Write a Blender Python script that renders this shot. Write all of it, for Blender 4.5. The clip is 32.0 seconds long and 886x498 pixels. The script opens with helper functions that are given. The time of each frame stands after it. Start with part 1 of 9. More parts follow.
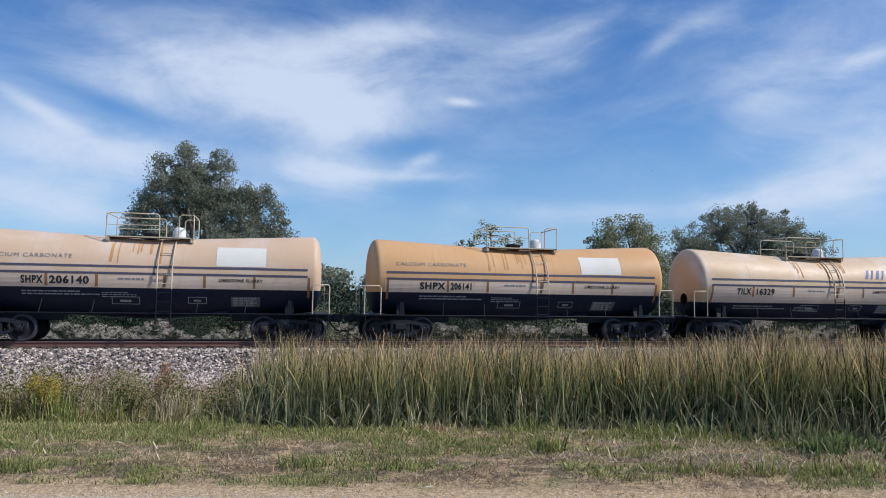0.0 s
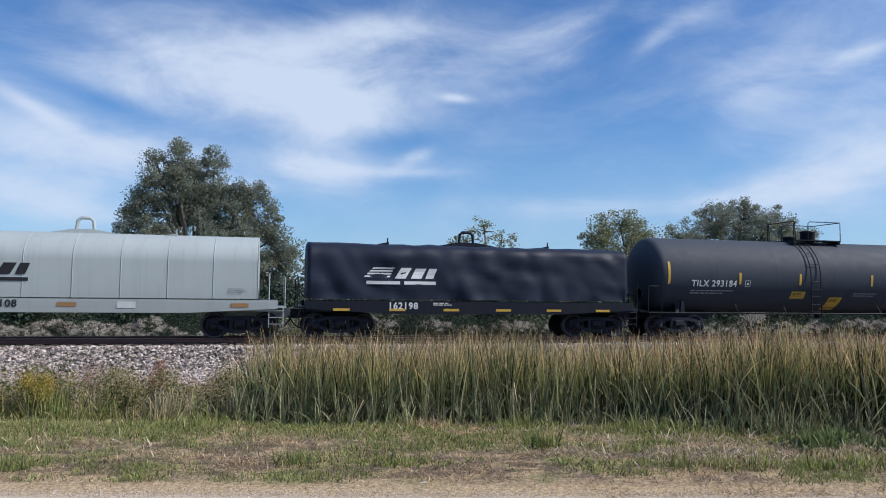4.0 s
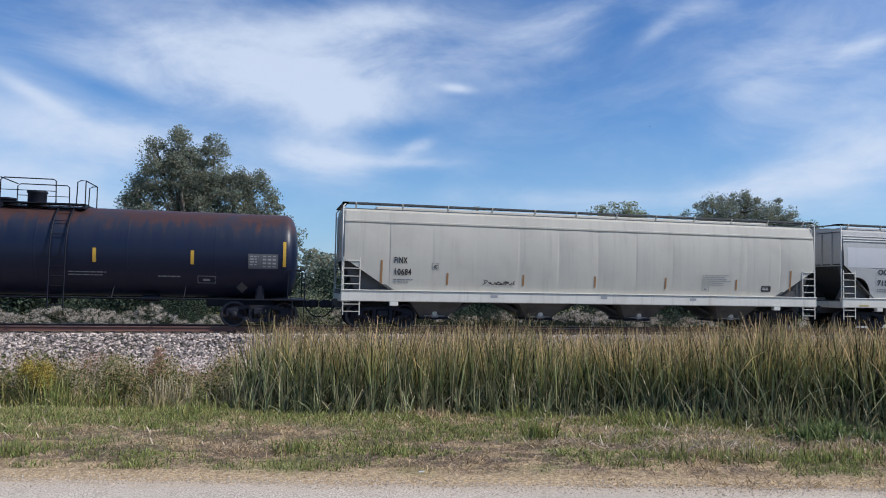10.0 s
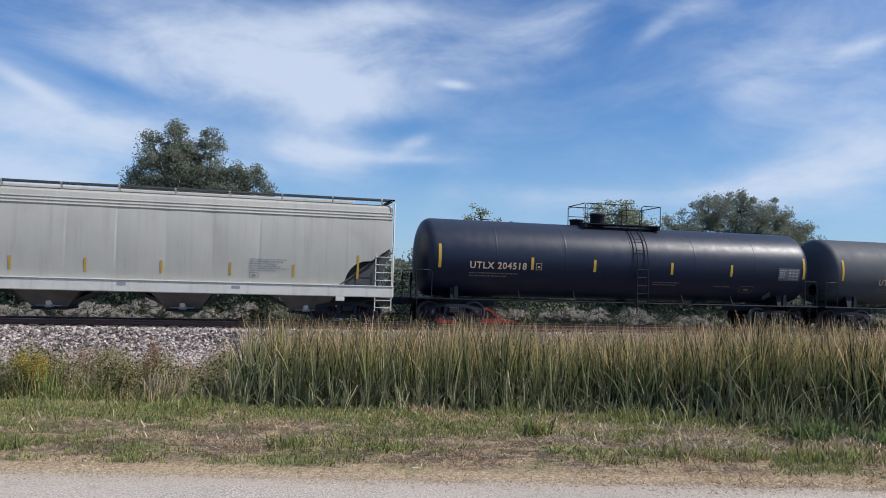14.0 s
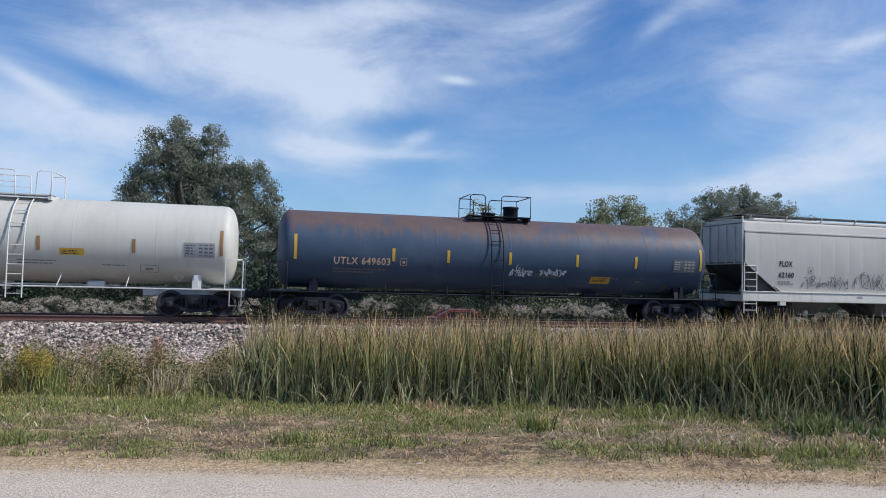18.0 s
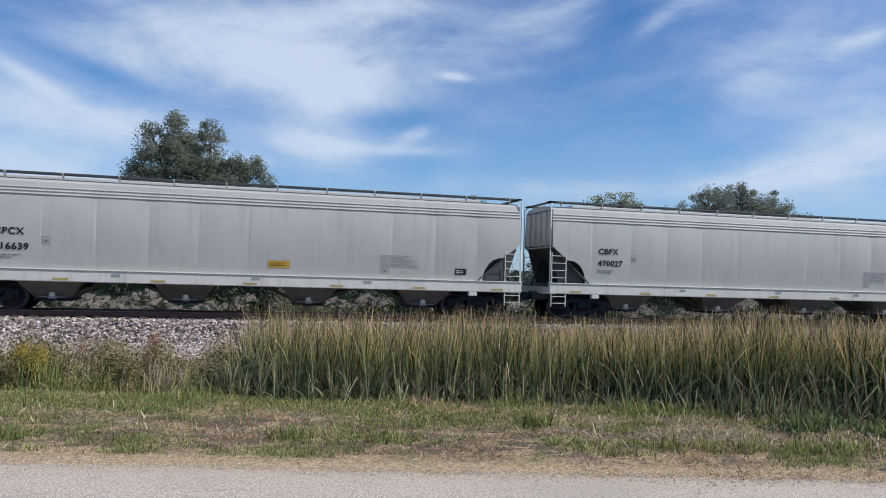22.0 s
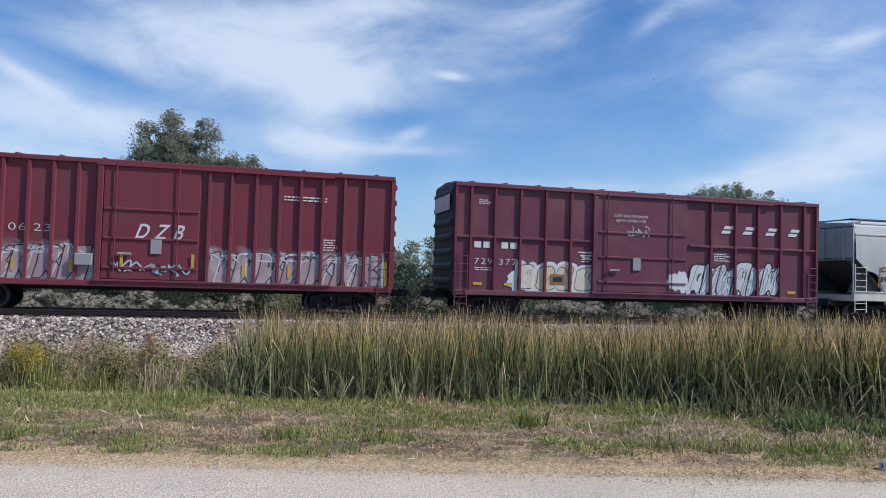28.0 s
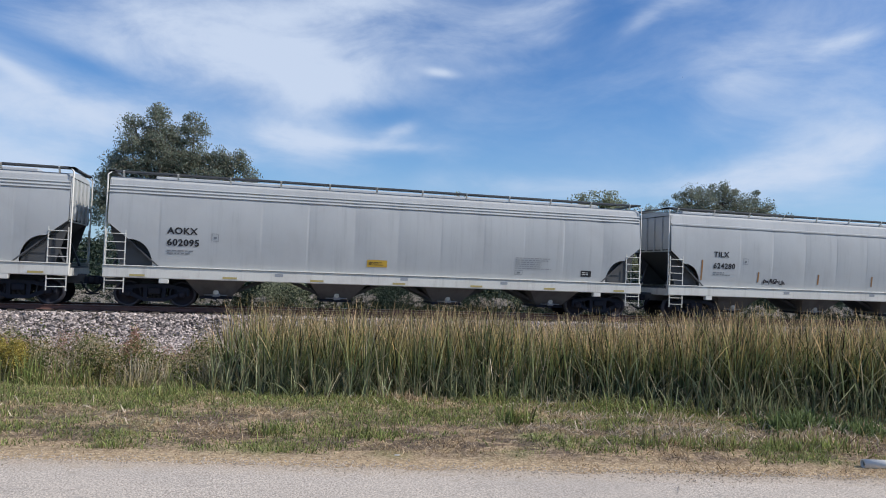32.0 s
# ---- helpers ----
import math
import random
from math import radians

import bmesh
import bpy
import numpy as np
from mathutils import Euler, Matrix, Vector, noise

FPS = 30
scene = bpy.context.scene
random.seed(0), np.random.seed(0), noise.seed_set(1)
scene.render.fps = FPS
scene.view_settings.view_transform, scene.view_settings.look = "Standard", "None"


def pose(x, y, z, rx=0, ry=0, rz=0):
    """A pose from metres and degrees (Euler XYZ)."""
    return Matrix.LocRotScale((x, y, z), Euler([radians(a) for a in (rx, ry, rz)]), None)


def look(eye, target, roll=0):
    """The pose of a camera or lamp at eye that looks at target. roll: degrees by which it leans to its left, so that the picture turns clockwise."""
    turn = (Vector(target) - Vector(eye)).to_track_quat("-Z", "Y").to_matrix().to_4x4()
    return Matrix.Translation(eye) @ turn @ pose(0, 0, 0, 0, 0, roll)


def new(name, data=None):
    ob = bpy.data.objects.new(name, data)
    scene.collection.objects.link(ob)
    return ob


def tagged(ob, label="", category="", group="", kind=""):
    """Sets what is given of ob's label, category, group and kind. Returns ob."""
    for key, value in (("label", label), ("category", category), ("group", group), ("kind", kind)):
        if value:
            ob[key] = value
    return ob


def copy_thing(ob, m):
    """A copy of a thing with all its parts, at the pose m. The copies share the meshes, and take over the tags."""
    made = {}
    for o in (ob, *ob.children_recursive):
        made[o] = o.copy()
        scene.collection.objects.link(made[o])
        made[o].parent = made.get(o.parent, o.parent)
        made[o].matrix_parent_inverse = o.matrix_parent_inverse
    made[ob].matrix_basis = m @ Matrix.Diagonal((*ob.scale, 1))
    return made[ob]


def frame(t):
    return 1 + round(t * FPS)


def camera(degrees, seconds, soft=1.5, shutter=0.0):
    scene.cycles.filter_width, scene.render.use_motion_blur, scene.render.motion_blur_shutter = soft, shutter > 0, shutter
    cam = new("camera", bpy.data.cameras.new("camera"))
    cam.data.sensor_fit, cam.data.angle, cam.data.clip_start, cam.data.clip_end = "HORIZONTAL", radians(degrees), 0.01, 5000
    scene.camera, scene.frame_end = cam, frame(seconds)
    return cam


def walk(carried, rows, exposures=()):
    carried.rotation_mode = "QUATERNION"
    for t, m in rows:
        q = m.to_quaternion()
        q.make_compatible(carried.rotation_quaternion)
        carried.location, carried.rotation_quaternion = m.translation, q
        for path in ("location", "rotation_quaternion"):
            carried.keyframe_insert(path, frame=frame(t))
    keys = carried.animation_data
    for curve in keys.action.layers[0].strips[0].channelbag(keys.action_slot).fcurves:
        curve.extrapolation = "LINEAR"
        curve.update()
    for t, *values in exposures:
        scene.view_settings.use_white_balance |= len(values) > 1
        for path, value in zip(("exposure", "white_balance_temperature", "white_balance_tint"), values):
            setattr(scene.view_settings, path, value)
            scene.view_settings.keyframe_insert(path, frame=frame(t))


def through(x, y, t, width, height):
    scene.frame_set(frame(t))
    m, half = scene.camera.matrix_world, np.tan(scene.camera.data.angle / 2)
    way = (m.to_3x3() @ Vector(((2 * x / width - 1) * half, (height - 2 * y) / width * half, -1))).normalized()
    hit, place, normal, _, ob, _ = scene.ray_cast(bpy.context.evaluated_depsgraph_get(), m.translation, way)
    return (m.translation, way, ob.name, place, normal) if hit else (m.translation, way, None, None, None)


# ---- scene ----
# Camera: held by hand on a road, beside a railway line that runs along x.
EYE = (0.0, 0.0, 1.6)
CAM = [  # seconds, turn to the right, tilt up, lean (degrees)
    (0, 12.93, 4.01, 0.76), (0.5, 12.75, 4.01, 0.65), (1, 12.82, 3.92, 0.68), (1.5, 13.01, 3.83, 0.70), (2, 13.21, 3.76, 0.74),
    (2.5, 13.37, 3.71, 0.69), (3, 13.46, 3.73, 0.65), (3.5, 13.43, 3.72, 0.55), (5.5, 13.23, 3.40, 0.98), (6, 13.19, 3.23, 1.16),
    (6.5, 13.10, 3.11, 1.29), (7, 13.05, 3.01, 1.33), (7.5, 13.03, 2.92, 1.25), (8, 13.05, 2.87, 1.14), (8.5, 13.08, 2.86, 1.00),
    (9, 13.21, 2.89, 0.98), (9.5, 13.34, 2.90, 0.99), (10, 13.42, 2.95, 1.07), (10.5, 13.46, 2.99, 1.22), (11, 13.46, 2.99, 1.41),
    (11.5, 13.42, 2.94, 1.48), (12, 13.39, 2.86, 1.52), (12.5, 13.43, 2.75, 1.47), (13, 13.52, 2.66, 1.40), (13.5, 13.64, 2.62, 1.47),
    (14, 13.72, 2.68, 1.61), (14.5, 13.76, 2.69, 1.79), (16.5, 13.40, 2.55, 1.61), (17, 13.38, 2.47, 1.52), (17.5, 13.40, 2.39, 1.43),
    (18, 13.52, 2.35, 1.51), (18.5, 13.68, 2.31, 1.55), (19, 13.81, 2.26, 1.69), (19.5, 13.90, 2.23, 1.76), (20, 13.95, 2.12, 1.86),
    (20.5, 13.91, 2.05, 1.86), (21, 13.85, 2.03, 1.82), (21.5, 13.80, 2.02, 1.74), (22, 13.76, 2.06, 1.71), (22.5, 13.76, 2.12, 1.75),
    (23, 13.78, 2.18, 1.82), (23.5, 13.80, 2.28, 1.93), (24, 13.84, 2.30, 2.04), (24.5, 13.90, 2.21, 2.10), (25, 13.90, 2.12, 2.17),
    (25.5, 13.94, 2.05, 2.12), (27.5, 13.95, 2.00, 1.67), (28, 14.05, 2.03, 1.76), (28.5, 14.11, 2.06, 1.83), (29, 14.19, 2.08, 1.98),
    (29.5, 14.27, 2.06, 2.03), (30, 14.34, 2.05, 2.02), (30.5, 14.42, 2.05, 2.09), (31, 14.54, 2.02, 2.12), (31.5, 14.72, 1.94, 2.15),
    (32, 15.02, 1.81, 2.18)
]


def aim(turn, tilt, lean):
    a, b = radians(turn), radians(tilt)
    way = Vector((math.sin(a) * math.cos(b), math.cos(a) * math.cos(b), math.sin(b)))
    return look(EYE, Vector(EYE) + way * 20, lean)


cam = camera(63.0, 32.0, soft=1.0, shutter=0.0)
walk(cam, [(t, aim(a, b, c)) for t, a, b, c in CAM], exposures=[(0, -0.08, 6320, 10), (3, -0.11, 6320, 10), (5, 0.0, 6320, 10), (8, -0.03, 6320, 10), (9.5, -0.06, 6320, 10), (11.5, -0.13, 6320, 10), (13.5, -0.13, 6320, 10), (15.5, -0.08, 6320, 10), (18, -0.09, 6320, 10), (20, -0.13, 6320, 10), (26.5, -0.13, 6320, 10), (28, -0.01, 6320, 10), (29, -0.02, 6320, 10), (30.5, -0.12, 6320, 10), (32, -0.12, 6320, 10)])

# ---- light: sun high on the right, thin cirrus ----
SUN = Vector((0.66, -0.30, 0.69)).normalized()
sun = new("sun", bpy.data.lights.new("sun", "SUN"))
sun.data.energy, sun.data.angle, sun.data.color = 4.4, radians(0.6), (1.0, 0.945, 0.88)
sun.matrix_world = look((60, -30, 70), Vector((60, -30, 70)) - SUN)


class Net:
    """Short writing for shader nodes."""

    def __init__(self, tree):
        self.t = tree

    def n(self, kind, **kw):
        nd = self.t.nodes.new(kind)
        for k, v in kw.items():
            if k in ("operation", "blend_type", "data_type", "noise_dimensions", "feature", "interpolation", "sky_type", "vector_type"):
                if k == "operation":
                    nd.operation = v
                elif k == "blend_type":
                    nd.blend_type = v
                elif k == "data_type":
                    nd.data_type = v
                elif k == "noise_dimensions":
                    nd.noise_dimensions = v
                elif k == "feature":
                    nd.feature = v
                elif k == "sky_type":
                    nd.sky_type = v
        return nd

    def put(self, sock, v):
        if isinstance(v, bpy.types.NodeSocket):
            self.t.links.new(v, sock)
        elif isinstance(v, (tuple, list)) and len(v) == 3 and sock.type == "RGBA":
            sock.default_value = (*v, 1.0)
        else:
            sock.default_value = v

    def math(self, op, a, b=0.0, c=None, clamp=False):
        nd = self.n("ShaderNodeMath", operation=op)
        nd.use_clamp = clamp
        self.put(nd.inputs[0], a)
        self.put(nd.inputs[1], b)
        if c is not None:
            self.put(nd.inputs[2], c)
        return nd.outputs[0]

    def mix(self, f, a, b, kind="MIX"):
        nd = self.n("ShaderNodeMix", data_type="RGBA", blend_type=kind)
        self.put(nd.inputs[0], f)
        self.put(nd.inputs[6], a)
        self.put(nd.inputs[7], b)
        return nd.outputs[2]

    def noise(self, vec, scale, detail=4.0, rough=0.55, warp=0.0):
        nd = self.n("ShaderNodeTexNoise", noise_dimensions="3D")
        self.put(nd.inputs["Vector"], vec)
        nd.inputs["Scale"].default_value, nd.inputs["Detail"].default_value = scale, detail
        nd.inputs["Roughness"].default_value, nd.inputs["Distortion"].default_value = rough, warp
        return nd.outputs["Fac"]

    def map(self, vec, scale=(1, 1, 1), loc=(0, 0, 0), rot=(0, 0, 0)):
        nd = self.n("ShaderNodeMapping")
        self.put(nd.inputs["Vector"], vec)
        nd.inputs["Scale"].default_value, nd.inputs["Location"].default_value, nd.inputs["Rotation"].default_value = scale, loc, rot
        return nd.outputs[0]

    def band(self, v, lo, hi, a=0.0, b=1.0):
        nd = self.n("ShaderNodeMapRange")
        nd.interpolation_type = "SMOOTHSTEP"
        self.put(nd.inputs[0], v)
        for i, q in enumerate((lo, hi, a, b)):
            nd.inputs[i + 1].default_value = q
        return nd.outputs[0]

    def xyz(self, vec):
        nd = self.n("ShaderNodeSeparateXYZ")
        self.put(nd.inputs[0], vec)
        return nd.outputs


def make_sky():
    w = bpy.data.worlds.new("sky")
    scene.world = w
    w.use_nodes = True
    t = w.node_tree
    t.nodes.clear()
    k = Net(t)
    out, bg = k.n("ShaderNodeOutputWorld"), k.n("ShaderNodeBackground")
    t.links.new(bg.outputs[0], out.inputs[0])
    sky = k.n("ShaderNodeTexSky", sky_type="NISHITA")
    sky.sun_disc = False
    sky.sun_elevation, sky.sun_rotation = math.asin(SUN.z), math.atan2(SUN.x, SUN.y)
    sky.air_density, sky.dust_density, sky.ozone_density = 1.0, 0.6, 2.2
    g = k.n("ShaderNodeTexCoord").outputs["Generated"]
    d = k.xyz(g)
    # bearing (0 across the track, positive to the right) and height, in radians
    bear = k.math("ARCTAN2", d[0], d[1])
    high = k.math("ARCSINE", d[2])
    flat = k.n("ShaderNodeCombineXYZ")
    k.put(flat.inputs[0], bear)
    k.put(flat.inputs[1], high)
    p = flat.outputs[0]
    warp = k.noise(k.map(p, (2.2, 3.4, 1), (3.1, 0.7, 0)), 1.0, 5, 0.6, 0.4)
    wisp = k.noise(k.map(p, (4.5, 11.5, 1), (1.3, 5.2, 0), (0, 0, radians(-13))), 1.0, 8, 0.62, 0.5)
    fine = k.noise(k.map(p, (15, 25, 1), (7.3, 2.2, 0), (0, 0, radians(-16))), 1.0, 7, 0.62, 0.25)

    def puff(bx, bz, rx, rz, tilt, amount):
        # a soft patch of cirrus round one bearing and height (degrees)
        dx, dz = k.math("SUBTRACT", bear, radians(bx)), k.math("SUBTRACT", high, radians(bz))
        c, s = math.cos(radians(tilt)), math.sin(radians(tilt))
        u = k.math("ADD", k.math("MULTIPLY", dx, c / radians(rx)), k.math("MULTIPLY", dz, s / radians(rx)))
        v = k.math("ADD", k.math("MULTIPLY", dx, -s / radians(rz)), k.math("MULTIPLY", dz, c / radians(rz)))
        r = k.math("ADD", k.math("MULTIPLY", u, u), k.math("MULTIPLY", v, v))
        return k.math("MULTIPLY", k.math("EXPONENT", k.math("MULTIPLY", r, -1.0)), amount)

    total = None
    for q in PUFFS:
        e = puff(*q)
        total = e if total is None else k.math("ADD", total, e)
    rag = k.math("ADD", k.math("MULTIPLY", k.math("SUBTRACT", warp, 0.5), 1.2), k.math("MULTIPLY", k.math("SUBTRACT", wisp, 0.5), 2.0))
    rag = k.math("ADD", rag, k.math("MULTIPLY", k.math("SUBTRACT", fine, 0.5), 0.9))
    thin = k.band(k.math("ADD", k.math("MULTIPLY", wisp, 0.6), k.math("MULTIPLY", warp, 0.5)), 0.36, 0.78, 0.0, 0.42)
    dense = k.math("ADD", k.math("ADD", total, thin), k.math("MULTIPLY", rag, k.math("MULTIPLY", total, 0.68)))
    veil = k.band(dense, -0.04, 1.25)
    low = k.band(high, -0.02, 0.32, 0.54, 0.0)
    cover = k.math("MULTIPLY", veil, 0.92)
    tint = k.n("ShaderNodeHueSaturation")
    tint.inputs["Saturation"].default_value, tint.inputs["Value"].default_value = 1.24, 1.0
    t.links.new(sky.outputs[0], tint.inputs["Color"])
    blue = k.mix(1.0, tint.outputs[0], (0.745, 0.955, 1.20), "MULTIPLY")
    colour = k.mix(cover, k.mix(low, blue, (3.3, 5.3, 7.9)), CLOUD)
    t.links.new(colour, bg.inputs[0])
    bg.inputs[1].default_value = 0.11


CLOUD = (6.15, 7.0, 8.45)
PUFFS = [  # bearing, height, half width, half height, tilt (degrees), amount
    (-0.5, 16.0, 10.4, 4.1, -8, 0.92), (5.1, 14.5, 4.93, 3.13, -2, 0.50), (-5.6, 15.0, 5.6, 2.4, -10, 0.42), (-13.5, 15.6, 5.5, 1.3, -22, 0.22),
    (-15.2, 10.2, 6.72, 1.88, -6, 0.52), (-7.3, 10.1, 7.17, 1.79, -2, 0.60), (-16.2, 12.4, 3.36, 0.55, -26, 0.42), (2.7, 9.7, 4.2, 1.1, -6, 0.75),
    (8.9, 9.7, 4.93, 0.42, 0, 0.45), (11.1, 10.9, 1.79, 0.63, 28, 0.40), (-17.3, 7.1, 5.82, 1.34, -2, 0.60), (-2.4, 8.0, 4.03, 0.72, -2, 0.35),
    (30.0, 19.4, 2.0, 0.6, 30, 0.30), (33.5, 20.8, 2.69, 0.99, 12, 0.30), (22.0, 18.4, 6.0, 2.2, 10, 0.22), (10.2, 12.0, 4.2, 1.0, 2, -0.45), (-11.0, 13.4, 4.0, 0.8, -14, -0.30), (43.8, 16.7, 2.15, 0.62, 12, 0.58), (41.1, 16.3, 7.61, 4.48, 26, 0.36),
    (36.7, 14.4, 4.03, 2.69, 48, 0.22), (42.9, 12.0, 4.03, 2.24, 33, 0.30), (41.6, 8.6, 6.72, 2.02, 12, 0.62), (45.0, 9.9, 3.13, 2.69, 18, 0.50),
    (35.7, 7.6, 5.37, 0.99, 4, 0.50), (14.3, 15.5, 1.3, 0.32, -5, 0.50), (22.3, 18.0, 2.2, 0.6, 6, 0.16), (24.3, 16.8, 3.0, 0.6, 12, 0.14),
    (18.8, 15.9, 1.5, 0.5, 8, 0.10), (23.2, 7.0, 11.20, 0.90, -2, 0.28), (11.5, 8.0, 3.0, 1.6, 0, -0.25), (14.9, 18.7, 7.17, 1.79, 10, 0.22), (6.7, 20.0, 7.17, 1.34, 6, 0.55),
    (-9.6, 18.1, 5.37, 0.90, -18, 0.20), (22.9, 20.5, 5.82, 0.90, 14, 0.25), (-12.8, 5.5, 6.72, 0.99, -2, 0.45),
    (-60, 18, 22, 8, 5, 0.6), (95, 22, 25, 9, 0, 0.5), (180, 25, 50, 12, 0, 0.45), (10, 48, 40, 12, 0, 0.35),
]
make_sky()


# ---- materials ----
MATS = {}


def surface(name, base, rough=0.7, metal=0.0, spots=None, spot_amount=0.35, grain=0.12, scale=1.0, bump=0.15, streak=None, streak_amount=0.0, island=0.0, glow=None, per_object=0.0, spec=0.4):
    """A worn surface: base colour, coarse stains, fine grain, runs down the sides, relief."""
    if name in MATS:
        return MATS[name]
    m = bpy.data.materials.new(name)
    MATS[name] = m
    m.use_nodes = True
    t = m.node_tree
    k = Net(t)
    b = t.nodes["Principled BSDF"]
    co = k.n("ShaderNodeTexCoord").outputs["Object"]
    info = k.n("ShaderNodeObjectInfo")
    co = k.n("ShaderNodeVectorMath", operation="ADD")
    t.links.new(k.n("ShaderNodeTexCoord").outputs["Object"], co.inputs[0])
    off = k.n("ShaderNodeCombineXYZ")
    k.put(off.inputs[0], k.math("MULTIPLY", info.outputs["Random"], 37.0))
    t.links.new(off.outputs[0], co.inputs[1])
    co = co.outputs[0]
    big = k.noise(co, 0.9 * scale, 5, 0.6, 0.3)
    small = k.noise(co, 26 * scale, 3, 0.6)
    col = base
    if spots:
        col = k.mix(k.math("MULTIPLY", k.band(big, 0.42, 0.72), spot_amount), col, spots)
    if streak:
        run = k.noise(k.map(co, (5.5, 5.5, 0.35)), 1.0, 5, 0.65)
        col = k.mix(k.math("MULTIPLY", k.band(run, 0.5, 0.78), streak_amount), col, streak)
    lift = k.math("ADD", k.math("MULTIPLY", small, grain * 2), 1.0 - grain)
    if island:
        geo = k.n("ShaderNodeNewGeometry")
        lift = k.math("ADD", lift, k.math("MULTIPLY", k.math("SUBTRACT", geo.outputs["Random Per Island"], 0.5), island * 2))
    if per_object:
        lift = k.math("ADD", lift, k.math("MULTIPLY", k.math("SUBTRACT", info.outputs["Random"], 0.5), per_object * 2))
    shade = k.n("ShaderNodeCombineXYZ")
    for i in range(3):
        k.put(shade.inputs[i], lift)
    col = k.mix(1.0, col, shade.outputs[0], "MULTIPLY")
    k.put(b.inputs["Base Color"], col)
    k.put(b.inputs["Roughness"], k.math("ADD", k.math("MULTIPLY", big, 0.25), rough - 0.12, clamp=True))
    b.inputs["Metallic"].default_value = metal
    b.inputs["Specular IOR Level"].default_value = spec
    if bump:
        bp = k.n("ShaderNodeBump")
        bp.inputs["Strength"].default_value, bp.inputs["Distance"].default_value = bump, 0.02
        k.put(bp.inputs["Height"], k.math("ADD", small, k.math("MULTIPLY", big, 0.5)))
        t.links.new(bp.outputs[0], b.inputs["Normal"])
    if glow:
        b.inputs["Emission Color"].default_value, b.inputs["Emission Strength"].default_value = (*glow, 1), 1.0
    return m


RUST, GRIME, DUST = (0.16, 0.07, 0.035), (0.035, 0.032, 0.03), (0.30, 0.25, 0.19)
M_BLACK = surface("black_paint", (0.008, 0.010, 0.018), 0.55, spots=(0.014, 0.014, 0.018), streak=(0.03, 0.026, 0.024), streak_amount=0.25, spec=0.25)
M_TRUCK = surface("truck_steel", (0.020, 0.023, 0.034), 0.7, spots=(0.034, 0.031, 0.034), spot_amount=0.6, spec=0.2, bump=0.3)
M_WHEEL = surface("wheel_steel", (0.018, 0.019, 0.027), 0.6, 0.0, spec=0.2, spots=(0.05, 0.036, 0.034), spot_amount=0.6)
M_RIMFACE = surface("scuffed_wheel_rim", (0.07, 0.07, 0.082), 0.45, 0.3, spots=(0.08, 0.06, 0.055), spot_amount=0.6)
M_TREAD = surface("worn_steel", (0.42, 0.40, 0.38), 0.32, 0.9)
M_WHITE = surface("white_paint", (0.62, 0.62, 0.60), 0.55, spots=(0.42, 0.40, 0.36), streak=(0.30, 0.26, 0.22), streak_amount=0.4)
M_LETTER_W = surface("white_lettering", (0.66, 0.66, 0.64), 0.6, bump=0.0)
M_LETTER_B = surface("black_lettering", (0.02, 0.02, 0.022), 0.6, bump=0.0)
M_LETTER_G = surface("grey_lettering", (0.20, 0.21, 0.22), 0.6, bump=0.0)
M_FINE = surface("faint_print", (0.30, 0.30, 0.30), 0.7, bump=0.0)
M_DIMTAN = surface("dim_tan_print", (0.19, 0.15, 0.12), 0.7, bump=0.0)
M_LETTER_Y = surface("faded_tan_lettering", (0.60, 0.43, 0.30), 0.6, bump=0.0)
M_REFLECT = surface("yellow_reflector", (0.58, 0.36, 0.05), 0.45, spots=(0.35, 0.22, 0.05), bump=0.0)
M_DULL = surface("dull_yellow_reflector", (0.44, 0.34, 0.11), 0.6, spots=(0.45, 0.40, 0.25), bump=0.0)
M_ORANGE = surface("faded_orange_reflector", (0.34, 0.18, 0.07), 0.6, spots=(0.22, 0.14, 0.08), bump=0.0)
M_PANEL = surface("grey_data_panel", (0.30, 0.31, 0.32), 0.6, bump=0.0)
M_RAIL = surface("rusty_rail", (0.17, 0.085, 0.068), 0.7, 0.1, spots=(0.10, 0.055, 0.048))
M_TIE = surface("weathered_tie", (0.085, 0.068, 0.055), 0.9, spots=(0.16, 0.13, 0.10), bump=0.5, per_object=0.2)
M_SPRING = surface("coil_spring_steel", (0.04, 0.035, 0.03), 0.6)


